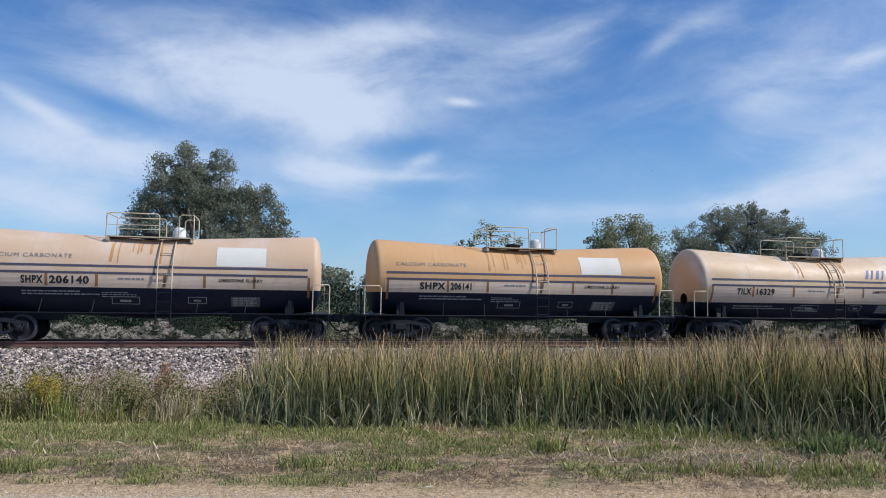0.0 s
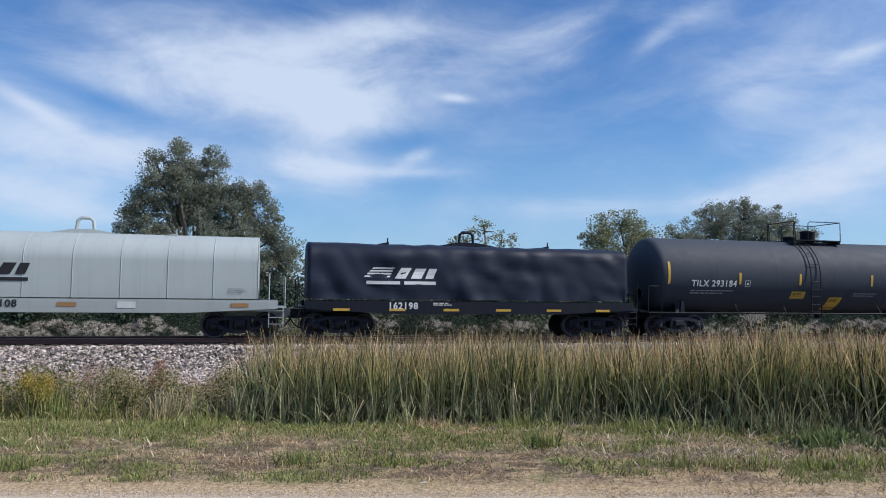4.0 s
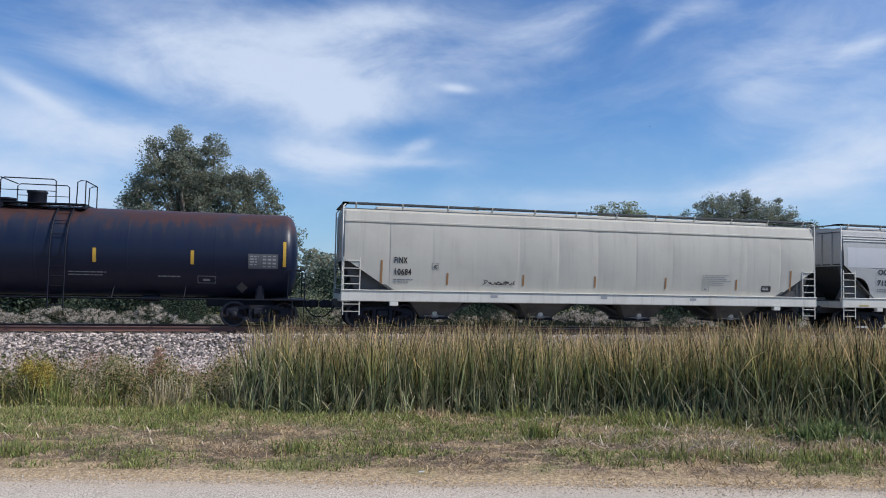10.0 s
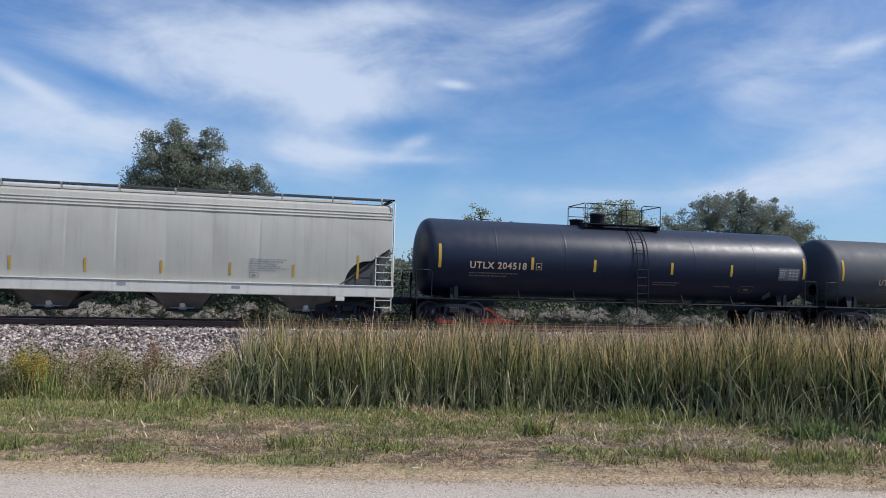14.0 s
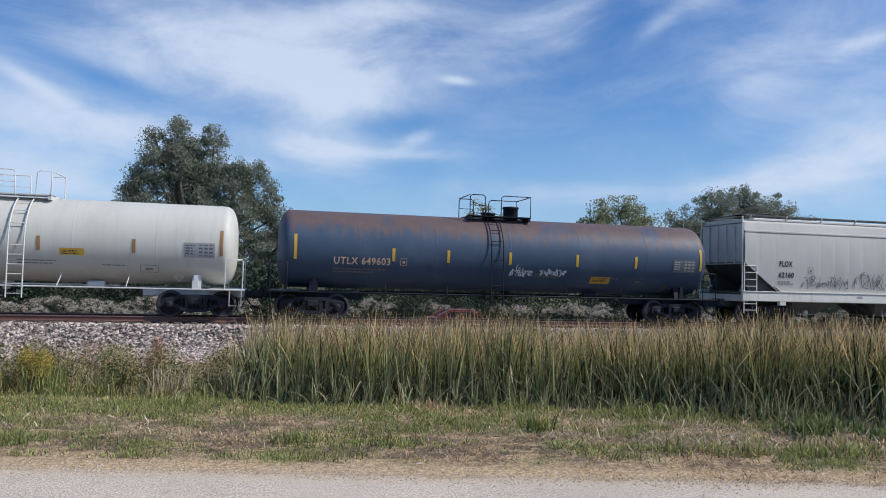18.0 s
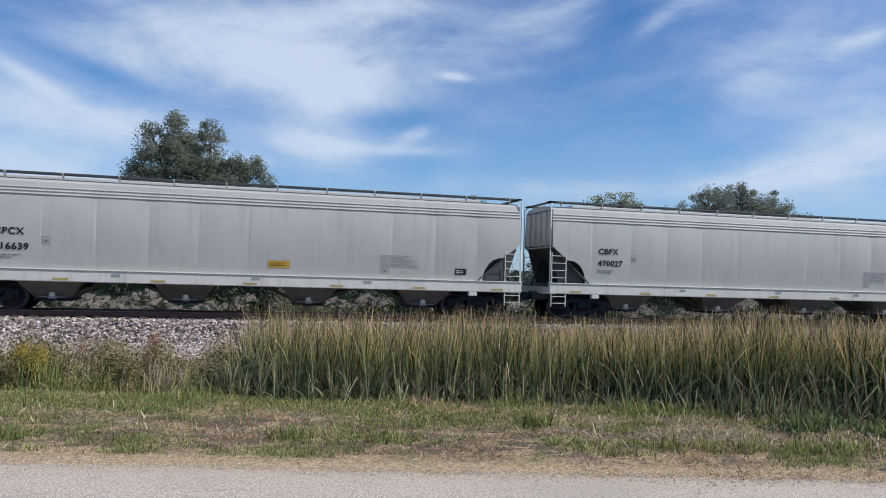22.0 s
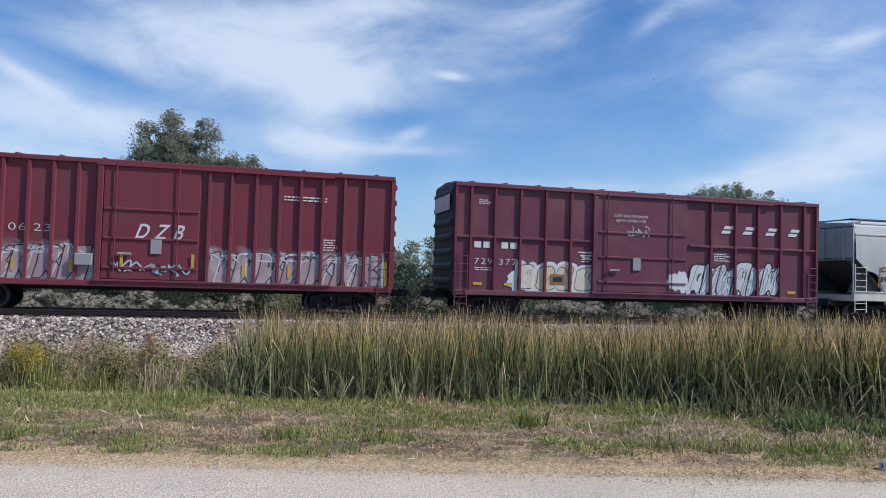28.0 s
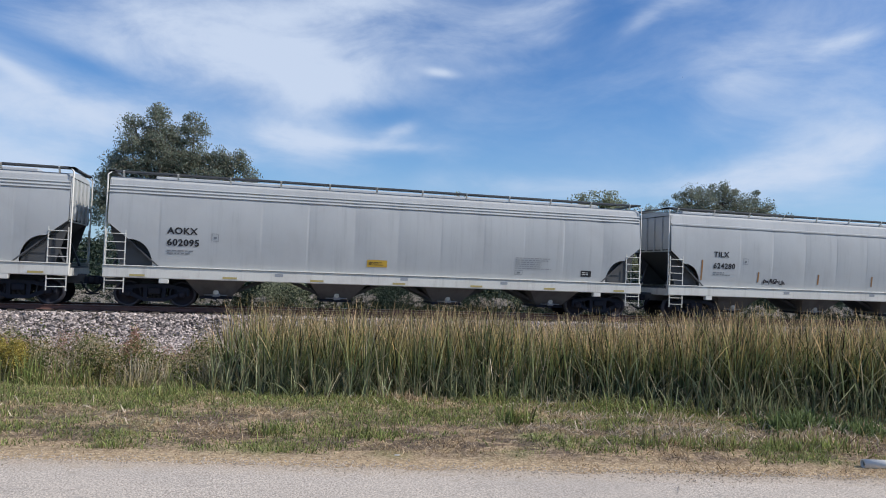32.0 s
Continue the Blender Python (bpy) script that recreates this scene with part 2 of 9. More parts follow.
# ---- mesh writing ----
class Geo:
    def __init__(self):
        self.v, self.f, self.s, self.uv = [], [], [], []

    def add(self, vs, fs, smooth=False):
        o = len(self.v)
        self.v += [tuple(p) for p in vs]
        self.f += [tuple(i + o for i in q) for q in fs]
        self.s += [smooth] * len(fs)
        return self

    def box(self, x0, x1, y0, y1, z0, z1, b=0.0):
        if b <= 0:
            vs = [(x, y, z) for x in (x0, x1) for y in (y0, y1) for z in (z0, z1)]
            return self.add(vs, [(0, 1, 3, 2), (4, 6, 7, 5), (0, 4, 5, 1), (2, 3, 7, 6), (0, 2, 6, 4), (1, 5, 7, 3)])
        b = min(b, 0.45 * min(x1 - x0, y1 - y0, z1 - z0))
        vs, idx = [], {}
        for i, x in enumerate((x0, x1)):
            for j, y in enumerate((y0, y1)):
                for l, z in enumerate((z0, z1)):
                    sx, sy, sz = (1, -1)[i] * b, (1, -1)[j] * b, (1, -1)[l] * b
                    for a, p in enumerate(((x, y + sy, z + sz), (x + sx, y, z + sz), (x + sx, y + sy, z))):
                        idx[i, j, l, a] = len(vs)
                        vs.append(p)
        fs = []
        for i in (0, 1):
            fs.append([idx[i, j, l, 0] for j, l in ((0, 0), (0, 1), (1, 1), (1, 0))])
            fs.append([idx[j, i, l, 1] for j, l in ((0, 0), (0, 1), (1, 1), (1, 0))])
            fs.append([idx[j, l, i, 2] for j, l in ((0, 0), (0, 1), (1, 1), (1, 0))])
            for j in (0, 1):
                fs.append([idx[0, i, j, 1], idx[1, i, j, 1], idx[1, i, j, 2], idx[0, i, j, 2]])
                fs.append([idx[i, 0, j, 0], idx[i, 1, j, 0], idx[i, 1, j, 2], idx[i, 0, j, 2]])
                fs.append([idx[i, j, 0, 0], idx[i, j, 1, 0], idx[i, j, 1, 1], idx[i, j, 0, 1]])
                for l in (0, 1):
                    fs.append([idx[i, j, l, 0], idx[i, j, l, 1], idx[i, j, l, 2]])
        return self.add(vs, fs)

    def beam(self, p, q, w, h, up=(0, 0, 1)):
        """A bar from p to q, w across and h high."""
        p, q = Vector(p), Vector(q)
        d = (q - p).normalized()
        u = Vector(up)
        if abs(d.dot(u)) > 0.98:
            u = Vector((0, 1, 0))
        s = d.cross(u).normalized()
        u = s.cross(d)
        vs = [c + s * (w / 2 * a) + u * (h / 2 * b) for c in (p, q) for a, b in ((-1, -1), (1, -1), (1, 1), (-1, 1))]
        return self.add(vs, [(0, 3, 2, 1), (4, 5, 6, 7), (0, 1, 5, 4), (1, 2, 6, 5), (2, 3, 7, 6), (3, 0, 4, 7)])

    def tube(self, pts, r, n=6, r2=None):
        """A round bar along pts."""
        pts = [Vector(p) for p in pts]
        rings = []
        last = None
        for i, p in enumerate(pts):
            d = (pts[min(i + 1, len(pts) - 1)] - pts[max(i - 1, 0)]).normalized()
            ref = last if last is not None and abs(last.dot(d)) < 0.9 else (Vector((0, 0, 1)) if abs(d.z) < 0.9 else Vector((0, 1, 0)))
            s = d.cross(ref).normalized()
            u = s.cross(d)
            last = u
            rr = r if r2 is None else r + (r2 - r) * i / max(1, len(pts) - 1)
            rings.append([p + (s * math.cos(a) + u * math.sin(a)) * rr for a in (2 * math.pi * j / n for j in range(n))])
        vs = [v for g in rings for v in g]
        fs = [(i * n + j, i * n + (j + 1) % n, (i + 1) * n + (j + 1) % n, (i + 1) * n + j) for i in range(len(pts) - 1) for j in range(n)]
        self.add(vs, fs, True)
        self.add([v for v in rings[0]], [tuple(reversed(range(n)))])
        return self.add([v for v in rings[-1]], [tuple(range(n))])

    def lathe(self, prof, n=24, axis="x", at=(0, 0, 0), bend=None):
        """prof: (place along the axis, radius)."""
        vs = []
        for a, r in prof:
            for j in range(n):
                c, s = r * math.cos(2 * math.pi * j / n), r * math.sin(2 * math.pi * j / n)
                lift = bend(a) if bend else 0.0
                p = {"x": (a, c, s + lift), "y": (c, a, s), "z": (c, s, a)}[axis]
                vs.append((p[0] + at[0], p[1] + at[1], p[2] + at[2]))
        fs = [(i * n + j, i * n + (j + 1) % n, (i + 1) * n + (j + 1) % n, (i + 1) * n + j) for i in range(len(prof) - 1) for j in range(n)]
        self.add(vs, fs, True)
        for i, flip in ((0, True), (len(prof) - 1, False)):
            if prof[i][1] > 1e-4:
                ring = list(range(n))
                self.add(vs[i * n:(i + 1) * n], [tuple(reversed(ring)) if flip else tuple(ring)])
        return self

    def prism(self, poly, y0, y1, axis="y"):
        """A flat outline pushed along an axis; poly in (x, z) for y, (y, z) for x, (x, y) for z."""
        n = len(poly)
        lay = {"y": lambda p, q: (p[0], q, p[1]), "x": lambda p, q: (q, p[0], p[1]), "z": lambda p, q: (p[0], p[1], q)}[axis]
        vs = [lay(p, q) for q in (y0, y1) for p in poly]
        fs = [tuple(range(n)), tuple(reversed(range(n, 2 * n)))] + [(i, i + n, (i + 1) % n + n, (i + 1) % n) for i in range(n)]
        return self.add(vs, fs)

    def mesh(self, name):
        me = bpy.data.meshes.new(name)
        me.from_pydata(self.v, [], self.f)
        me.polygons.foreach_set("use_smooth", self.s)
        bm = bmesh.new()
        bm.from_mesh(me)
        bmesh.ops.recalc_face_normals(bm, faces=bm.faces)
        bm.to_mesh(me)
        bm.free()
        return me


def part(name, geo, material, parent=None, label="", m=None):
    """ONE mesh object under a thing or a part; geo: Geo, or a mesh to be shared."""
    me = geo.mesh(name) if isinstance(geo, Geo) else geo
    if material is not None and not me.materials:
        me.materials.append(material)
    ob = new(name, me)
    if parent is not None:
        ob.parent = parent
    if m is not None:
        ob.matrix_basis = m
    return tagged(ob, label) if label else ob


def numpy_mesh(name, verts, faces, uvs=None, smooth=False):
    """A mesh from arrays: all faces with the same number of corners."""
    me = bpy.data.meshes.new(name)
    nv, (nf, k) = len(verts), faces.shape
    me.vertices.add(nv)
    me.vertices.foreach_set("co", np.ascontiguousarray(verts, dtype=np.float32).ravel())
    me.loops.add(nf * k)
    me.loops.foreach_set("vertex_index", np.ascontiguousarray(faces, dtype=np.int32).ravel())
    me.polygons.add(nf)
    me.polygons.foreach_set("loop_start", np.arange(0, nf * k, k, dtype=np.int32))
    me.polygons.foreach_set("use_smooth", np.full(nf, smooth))
    if uvs is not None:
        lay = me.uv_layers.new(name="along")
        lay.data.foreach_set("uv", np.ascontiguousarray(uvs[faces.ravel()], dtype=np.float32).ravel())
    me.update(calc_edges=True)
    return me


SHARED = {}


def shared(key, make):
    if key not in SHARED:
        SHARED[key] = make()
    return SHARED[key]


# ---- the lie of the land ----
TRACK_Y = 27.95
ROAD_TURN = radians(-12.0)  # the road runs at 12 degrees to the track


def smooth(v, a, b):
    q = np.clip((v - a) / (b - a), 0, 1)
    return q * q * (3 - 2 * q)


def land(x, y):
    """Height of the ground: road verge, reed ditch, ballast bank, low ground beyond."""
    x, y = np.asarray(x, float), np.asarray(y, float)
    n = y * math.cos(ROAD_TURN) - x * math.sin(ROAD_TURN)
    z = -0.03 - 0.95 * smooth(n, 8.6, 13.0) + 0.05 * smooth(n, 6.0, 7.5)
    near = TRACK_Y - y
    bank = np.where(near > 0, -0.27 - np.maximum(0, near - 1.75) * 0.52, -0.27 - np.maximum(0, -near - 1.75) * 0.5)
    z = np.where(y > TRACK_Y, -1.0 - 0.9 * smooth(y, 40.5, 44.4), z)
    return np.maximum(z, bank)


LAY = []


def lie(x, y):
    """Height of the ground sheet itself, with its bumps."""
    xs, ys, Z = LAY
    i, j = np.clip(np.searchsorted(xs, x) - 1, 0, len(xs) - 2), np.clip(np.searchsorted(ys, y) - 1, 0, len(ys) - 2)
    a, b = (x - xs[i]) / (xs[i + 1] - xs[i]), (y - ys[j]) / (ys[j + 1] - ys[j])
    return (Z[j, i] * (1 - a) + Z[j, i + 1] * a) * (1 - b) + (Z[j + 1, i] * (1 - a) + Z[j + 1, i + 1] * a) * b


def ground_sheet():
    def axis(lo, hi, step, grow, far):
        a = list(np.arange(lo, hi, step))
        s, v = step, hi
        while v < far:
            a.append(v)
            s *= grow
            v += s
        a.append(far)
        s, v = step, lo
        left = []
        while v > -far:
            s *= grow
            v -= s
            left.append(v)
        return np.array(sorted(set([-far] + left + a)))
    xs, ys = axis(-14, 26, 0.22, 1.25, 2400), axis(3, 54, 0.2, 1.25, 2400)
    X, Y = np.meshgrid(xs, ys)
    Z = land(X, Y)
    rough = np.array([noise.noise((x * 0.9, y * 0.9, 0)) * 0.05 + noise.noise((x * 3.1, y * 3.1, 4)) * 0.025 if -16 < x < 28 and 2 < y < 36 else 0.0
                      for x, y in zip(X.ravel(), Y.ravel())]).reshape(X.shape)
    n = Y * math.cos(ROAD_TURN) - X * math.sin(ROAD_TURN)
    Z = Z + rough * smooth(n, 6.2, 7.2)
    Z = np.where(n < 6.0, -0.06, Z)
    LAY.extend((xs, ys, Z))
    w = len(xs)
    i = np.arange(len(ys) - 1)[:, None] * w + np.arange(w - 1)[None, :]
    F = np.stack([i, i + 1, i + 1 + w, i + w], -1).reshape(-1, 4)
    return numpy_mesh("ground", np.stack([X, Y, Z], -1).reshape(-1, 3), F, smooth=True)


def ground_material():
    m = bpy.data.materials.new("verge_soil_and_grass")
    m.use_nodes = True
    t = m.node_tree
    k = Net(t)
    b = t.nodes["Principled BSDF"]
    pos = k.n("ShaderNodeNewGeometry").outputs["Position"]
    c = k.xyz(pos)
    n = k.math("ADD", k.math("MULTIPLY", c[1], math.cos(ROAD_TURN)), k.math("MULTIPLY", c[0], -math.sin(ROAD_TURN)))
    big, mid, fine = k.noise(pos, 0.7, 5, 0.6, 0.5), k.noise(pos, 3.2, 5, 0.65), k.noise(pos, 28, 4, 0.7)
    wob = k.math("ADD", n, k.math("MULTIPLY", k.math("SUBTRACT", mid, 0.5), 0.55))
    fine = k.band(fine, 0.28, 0.72)
    straw = k.mix(fine, (0.33, 0.225, 0.12), (0.72, 0.54, 0.33))
    soil = k.mix(fine, (0.085, 0.062, 0.045), (0.40, 0.30, 0.21))
    grass = k.mix(fine, (0.11, 0.125, 0.045), (0.34, 0.34, 0.13))
    dry = k.mix(k.band(mid, 0.35, 0.62), soil, straw)
    mixd = k.mix(k.band(big, 0.48, 0.66), dry, grass)
    col = k.mix(k.band(wob, 6.15, 6.5), straw, mixd)
    col = k.mix(k.band(wob, 7.4, 8.3), col, k.mix(k.band(mid, 0.38, 0.6), grass, dry))
    worn = k.math("MULTIPLY", k.band(k.noise(k.map(pos, (1.0, 2.4, 1.0)), 1.7, 6, 0.75, 0.6), 0.45, 0.56), k.math("MULTIPLY", k.band(wob, 6.35, 6.7), k.band(wob, 8.6, 7.6)))
    col = k.mix(k.math("MULTIPLY", worn, 0.8), col, k.mix(fine, (0.045, 0.034, 0.028), (0.20, 0.145, 0.105)))
    col = k.mix(k.band(n, 9.6, 11.0), col, k.mix(fine, (0.05, 0.05, 0.025), (0.13, 0.11, 0.06)))
    stone = k.mix(k.band(k.noise(pos, 13, 3, 0.7), 0.35, 0.65), (0.02, 0.018, 0.018), (0.26, 0.23, 0.22))
    away = k.math("ABSOLUTE", k.math("SUBTRACT", c[1], TRACK_Y))
    col = k.mix(k.band(k.math("ADD", away, k.math("MULTIPLY", mid, 1.6)), 7.6, 6.8), col, stone)
    field = k.mix(mid, (0.07, 0.085, 0.03), (0.17, 0.15, 0.07))
    col = k.mix(k.band(c[1], 32.0, 33.0), col, field)
    k.put(b.inputs["Base Color"], col)
    b.inputs["Roughness"].default_value, b.inputs["Specular IOR Level"].default_value = 0.95, 0.2
    bp = k.n("ShaderNodeBump")
    bp.inputs["Strength"].default_value, bp.inputs["Distance"].default_value = 0.6, 0.03
    k.put(bp.inputs["Height"], k.math("ADD", fine, mid))
    t.links.new(bp.outputs[0], b.inputs["Normal"])
    return m


ground = tagged(part("ground", ground_sheet(), ground_material()), "dry grassy verge, ditch and ballast bank", "ground", kind="structure")

# the road on which the camera stands: pale worn asphalt with a broken edge
def road_sheet():
    us = np.concatenate([np.arange(-400, -12, 8.0), np.arange(-12, 14, 0.12), np.arange(14, 400, 8.0)])
    vs = np.array([-1.2, 0.0, 2.0, 3.6, 4.4, 5.0, 5.4, 5.7, 5.85, 5.95])
    P = []
    for v in vs:
        for u in us:
            edge = 0.0
            if v > 5.5 and -12 < u < 14:
                edge = (noise.noise((u * 2.3, v, 1)) * 0.10 + noise.noise((u * 9, v, 2)) * 0.03) * (v - 5.4) / 0.55
            x = u * math.cos(ROAD_TURN) - (v + edge) * math.sin(ROAD_TURN)
            y = u * math.sin(ROAD_TURN) + (v + edge) * math.cos(ROAD_TURN)
            P.append((x, y, -0.012 * (v > 5.9) + 0.006 * noise.noise((u, v, 3))))
    w = len(us)
    i = np.arange(len(vs) - 1)[:, None] * w + np.arange(w - 1)[None, :]
    return numpy_mesh("road", np.array(P), np.stack([i, i + 1, i + 1 + w, i + w], -1).reshape(-1, 4), smooth=True)


def road_material():
    m = bpy.data.materials.new("worn_asphalt")
    m.use_nodes = True
    t = m.node_tree
    k = Net(t)
    b = t.nodes["Principled BSDF"]
    pos = k.n("ShaderNodeNewGeometry").outputs["Position"]
    c = k.xyz(pos)
    n = k.math("ADD", k.math("MULTIPLY", c[1], math.cos(ROAD_TURN)), k.math("MULTIPLY", c[0], -math.sin(ROAD_TURN)))
    big, mid, fine = k.noise(pos, 0.6, 4, 0.6), k.noise(pos, 7, 5, 0.75), k.noise(pos, 60, 4, 0.8)
    along = k.noise(k.map(pos, (1.2, 9.0, 1.0), (0, 0, 0), (0, 0, radians(12))), 1.0, 5, 0.7)
    col = k.mix(k.band(fine, 0.36, 0.64), (0.27, 0.22, 0.17), (0.80, 0.69, 0.555))
    col = k.mix(k.math("MULTIPLY", k.band(k.noise(pos, 95, 2, 0.6), 0.56, 0.66), 0.75), col, (0.12, 0.10, 0.085))
    col = k.mix(k.math("MULTIPLY", k.band(k.noise(pos, 80, 2, 0.5), 0.60, 0.68), 0.6), col, (0.86, 0.77, 0.66))
    col = k.mix(k.math("MULTIPLY", k.band(big, 0.42, 0.7), 0.35), col, (0.34, 0.295, 0.245))
    col = k.mix(k.math("MULTIPLY", k.band(mid, 0.52, 0.72), 0.5), col, (0.25, 0.21, 0.17))
    col = k.mix(k.math("MULTIPLY", k.band(along, 0.55, 0.75), 0.45), col, (0.27, 0.235, 0.20))
    # sand and straw dust washed over the edge
    wob = k.math("ADD", n, k.math("MULTIPLY", k.math("SUBTRACT", mid, 0.5), 0.7))
    col = k.mix(k.math("MULTIPLY", k.band(wob, 5.55, 6.0), 0.85), col, k.mix(fine, (0.34, 0.25, 0.16), (0.66, 0.53, 0.38)))
    k.put(b.inputs["Base Color"], col)
    b.inputs["Roughness"].default_value = 0.9
    bp = k.n("ShaderNodeBump")
    bp.inputs["Strength"].default_value, bp.inputs["Distance"].default_value = 0.22, 0.006
    k.put(bp.inputs["Height"], fine)
    t.links.new(bp.outputs[0], b.inputs["Normal"])
    return m


road = tagged(part("road", road_sheet(), road_material()), "pale worn asphalt road with a crumbling edge", "road", kind="structure")

# fine cracks and loose chips on the asphalt
M_CRACK = surface("dark_crack", (0.13, 0.11, 0.095), 0.95, bump=0.0)
rc = random.Random(3)
for cu, cn, length, lean in ((2.1, 5.35, 0.6, 1.35), (3.9, 4.75, 0.6, -0.4), (2.2, 5.6, 0.45, 2.2), (6.2, 5.2, 0.7, 0.8)):
    g = Geo()
    u, n, a = cu, cn, lean
    pts = []
    for i in range(14):
        pts.append((u, n))
        a += rc.uniform(-0.55, 0.55) - 0.12 * (a - lean)
        u, n = u + math.cos(a) * length / 14, n + math.sin(a) * length / 14
    vs = []
    for i, (u, n) in enumerate(pts):
        w = 0.0028 * math.sin(math.pi * (i + 0.5) / 14) + 0.001
        for s in (-1, 1):
            uu, nn = u + s * w, n + s * w * 0.6
            vs.append((uu * math.cos(ROAD_TURN) - nn * math.sin(ROAD_TURN), uu * math.sin(ROAD_TURN) + nn * math.cos(ROAD_TURN), 0.008))
    g.add(vs, [(2 * i, 2 * i + 1, 2 * i + 3, 2 * i + 2) for i in range(13)])
    part("crack", g, M_CRACK, road, "thin dark crack in the asphalt")

# ---- the track ----
track = tagged(new("railway_track"), "single rusty railway track on grey stone ballast", "railway track", kind="structure")
for side in (-1, 1):
    c = TRACK_Y + side * 0.755
    prof = [(-0.075, -0.17), (0.075, -0.17), (0.075, -0.158), (0.012, -0.14), (0.012, -0.05), (0.036, -0.036), (0.036, -0.006), (0.028, 0.0), (-0.028, 0.0),
            (-0.036, -0.006), (-0.036, -0.036), (-0.012, -0.05), (-0.012, -0.14), (-0.075, -0.158)]
    part("rail", Geo().prism([(c + y, z) for y, z in prof], -900, 900, "x"), M_RAIL, track, "rusty brown steel rail")
    part("railhead", Geo().box(-900, 900, c - 0.022, c + 0.022, 0.0, 0.003), M_TREAD, track, "polished running surface")
tie = Geo().box(-0.115, 0.115, -1.3, 1.3, -0.34, -0.172, 0.012).mesh("tie")
plate = Geo().box(-0.09, 0.09, -0.93, -0.58, -0.172, -0.158).box(-0.09, 0.09, 0.58, 0.93, -0.172, -0.158).mesh("tie_plate")
for i in range(-34, 70):
    o = part("tie", tie, M_TIE, track, m=pose(i * 0.5 + random.uniform(-0.03, 0.03), TRACK_Y + random.uniform(-0.05, 0.05), random.uniform(-0.012, 0.008), 0, 0, random.uniform(-1, 1)))
    part("tie_plate", plate, M_RAIL, o)
rest = Geo()
for i in range(-600, 900):
    if not -34 <= i < 70:
        rest.box(i * 0.5 - 0.115, i * 0.5 + 0.115, TRACK_Y - 1.3, TRACK_Y + 1.3, -0.34, -0.172)
tagged(part("far_ties", rest, M_TIE, track, "row of weathered ties"), kind="stuff")


def rocks(count, area, size, seed, lift=0.0):
    """Broken stones lying on the ground: count, (x0, x1, y0, y1), (least, most)."""
    rng = np.random.default_rng(seed)
    base = np.array([(1, 0, 0), (-1, 0, 0), (0, 1, 0), (0, -1, 0), (0, 0, 1), (0, 0, -1)], float)
    tri = np.array([(0, 2, 4), (2, 1, 4), (1, 3, 4), (3, 0, 4), (2, 0, 5), (1, 2, 5), (3, 1, 5), (0, 3, 5)])
    x, y = rng.uniform(area[0], area[1], count), rng.uniform(area[2], area[3], count)
    z = land(x, y) + lift
    s = rng.uniform(size[0], size[1], count) ** 1.0
    v = base[None] * (0.65 + 0.7 * rng.random((count, 6, 1))) + rng.normal(0, 0.22, (count, 6, 3))
    a, b = rng.uniform(0, 6.283, count), rng.uniform(0, 6.283, count)
    ca, sa, cb, sb = np.cos(a), np.sin(a), np.cos(b), np.sin(b)
    v = np.stack([v[..., 0] * ca[:, None] - v[..., 1] * sa[:, None], v[..., 0] * sa[:, None] + v[..., 1] * ca[:, None], v[..., 2]], -1)
    v = np.stack([v[..., 0], v[..., 1] * cb[:, None] - v[..., 2] * sb[:, None], v[..., 1] * sb[:, None] + v[..., 2] * cb[:, None]], -1)
    v = v * s[:, None, None] * np.array([1.15, 1.0, 0.8]) + np.stack([x, y, z + s * 0.4], -1)[:, None]
    f = tri[None] + (np.arange(count) * 6)[:, None, None]
    return v.reshape(-1, 3), f.reshape(-1, 3)


M_STONE = surface("grey_pink_ballast", (0.385, 0.325, 0.288), 0.9, spots=(0.15, 0.115, 0.10), spot_amount=0.5, grain=0.15, scale=3, bump=0.0, island=0.85)
v, f = rocks(34000, (-15, 5, 20.5, 26.9), (0.030, 0.072), 5)
tagged(part("ballast", numpy_mesh("ballast", v, f), M_STONE), "loose grey and pinkish crushed stone ballast", "ballast", kind="stuff")
v, f = rocks(12000, (5, 40, 24.5, 26.9), (0.035, 0.07), 6)
tagged(part("ballast", numpy_mesh("ballast", v, f), M_STONE), "crushed stone ballast behind the reeds", "ballast", kind="stuff")
v, f = rocks(9000, (-15, 40, 26.9, 31.0), (0.035, 0.07), 7, -0.02)
tagged(part("ballast", numpy_mesh("ballast", v, f), M_STONE), "crushed stone between and beyond the rails", "ballast", kind="stuff")
M_GRAVEL = surface("verge_gravel", (0.56, 0.47, 0.37), 0.9, spots=(0.44, 0.35, 0.26), spot_amount=0.5, bump=0.0, island=0.3)


# ---- the train ----
def text_mesh(body, size, fat=0.0):
    def make():
        cu = bpy.data.curves.new("lettering", "FONT")
        cu.body, cu.size, cu.align_x, cu.offset, cu.resolution_u = body, size, "LEFT", fat, 3
        cu.space_character = 1.12
        ob = bpy.data.objects.new("lettering", cu)
        me = bpy.data.meshes.new_from_object(ob)
        bpy.data.objects.remove(ob)
        return np.array([q.co[:] for q in me.vertices]), [tuple(p.vertices) for p in me.polygons]
    return shared(("text", body, size, fat), make)


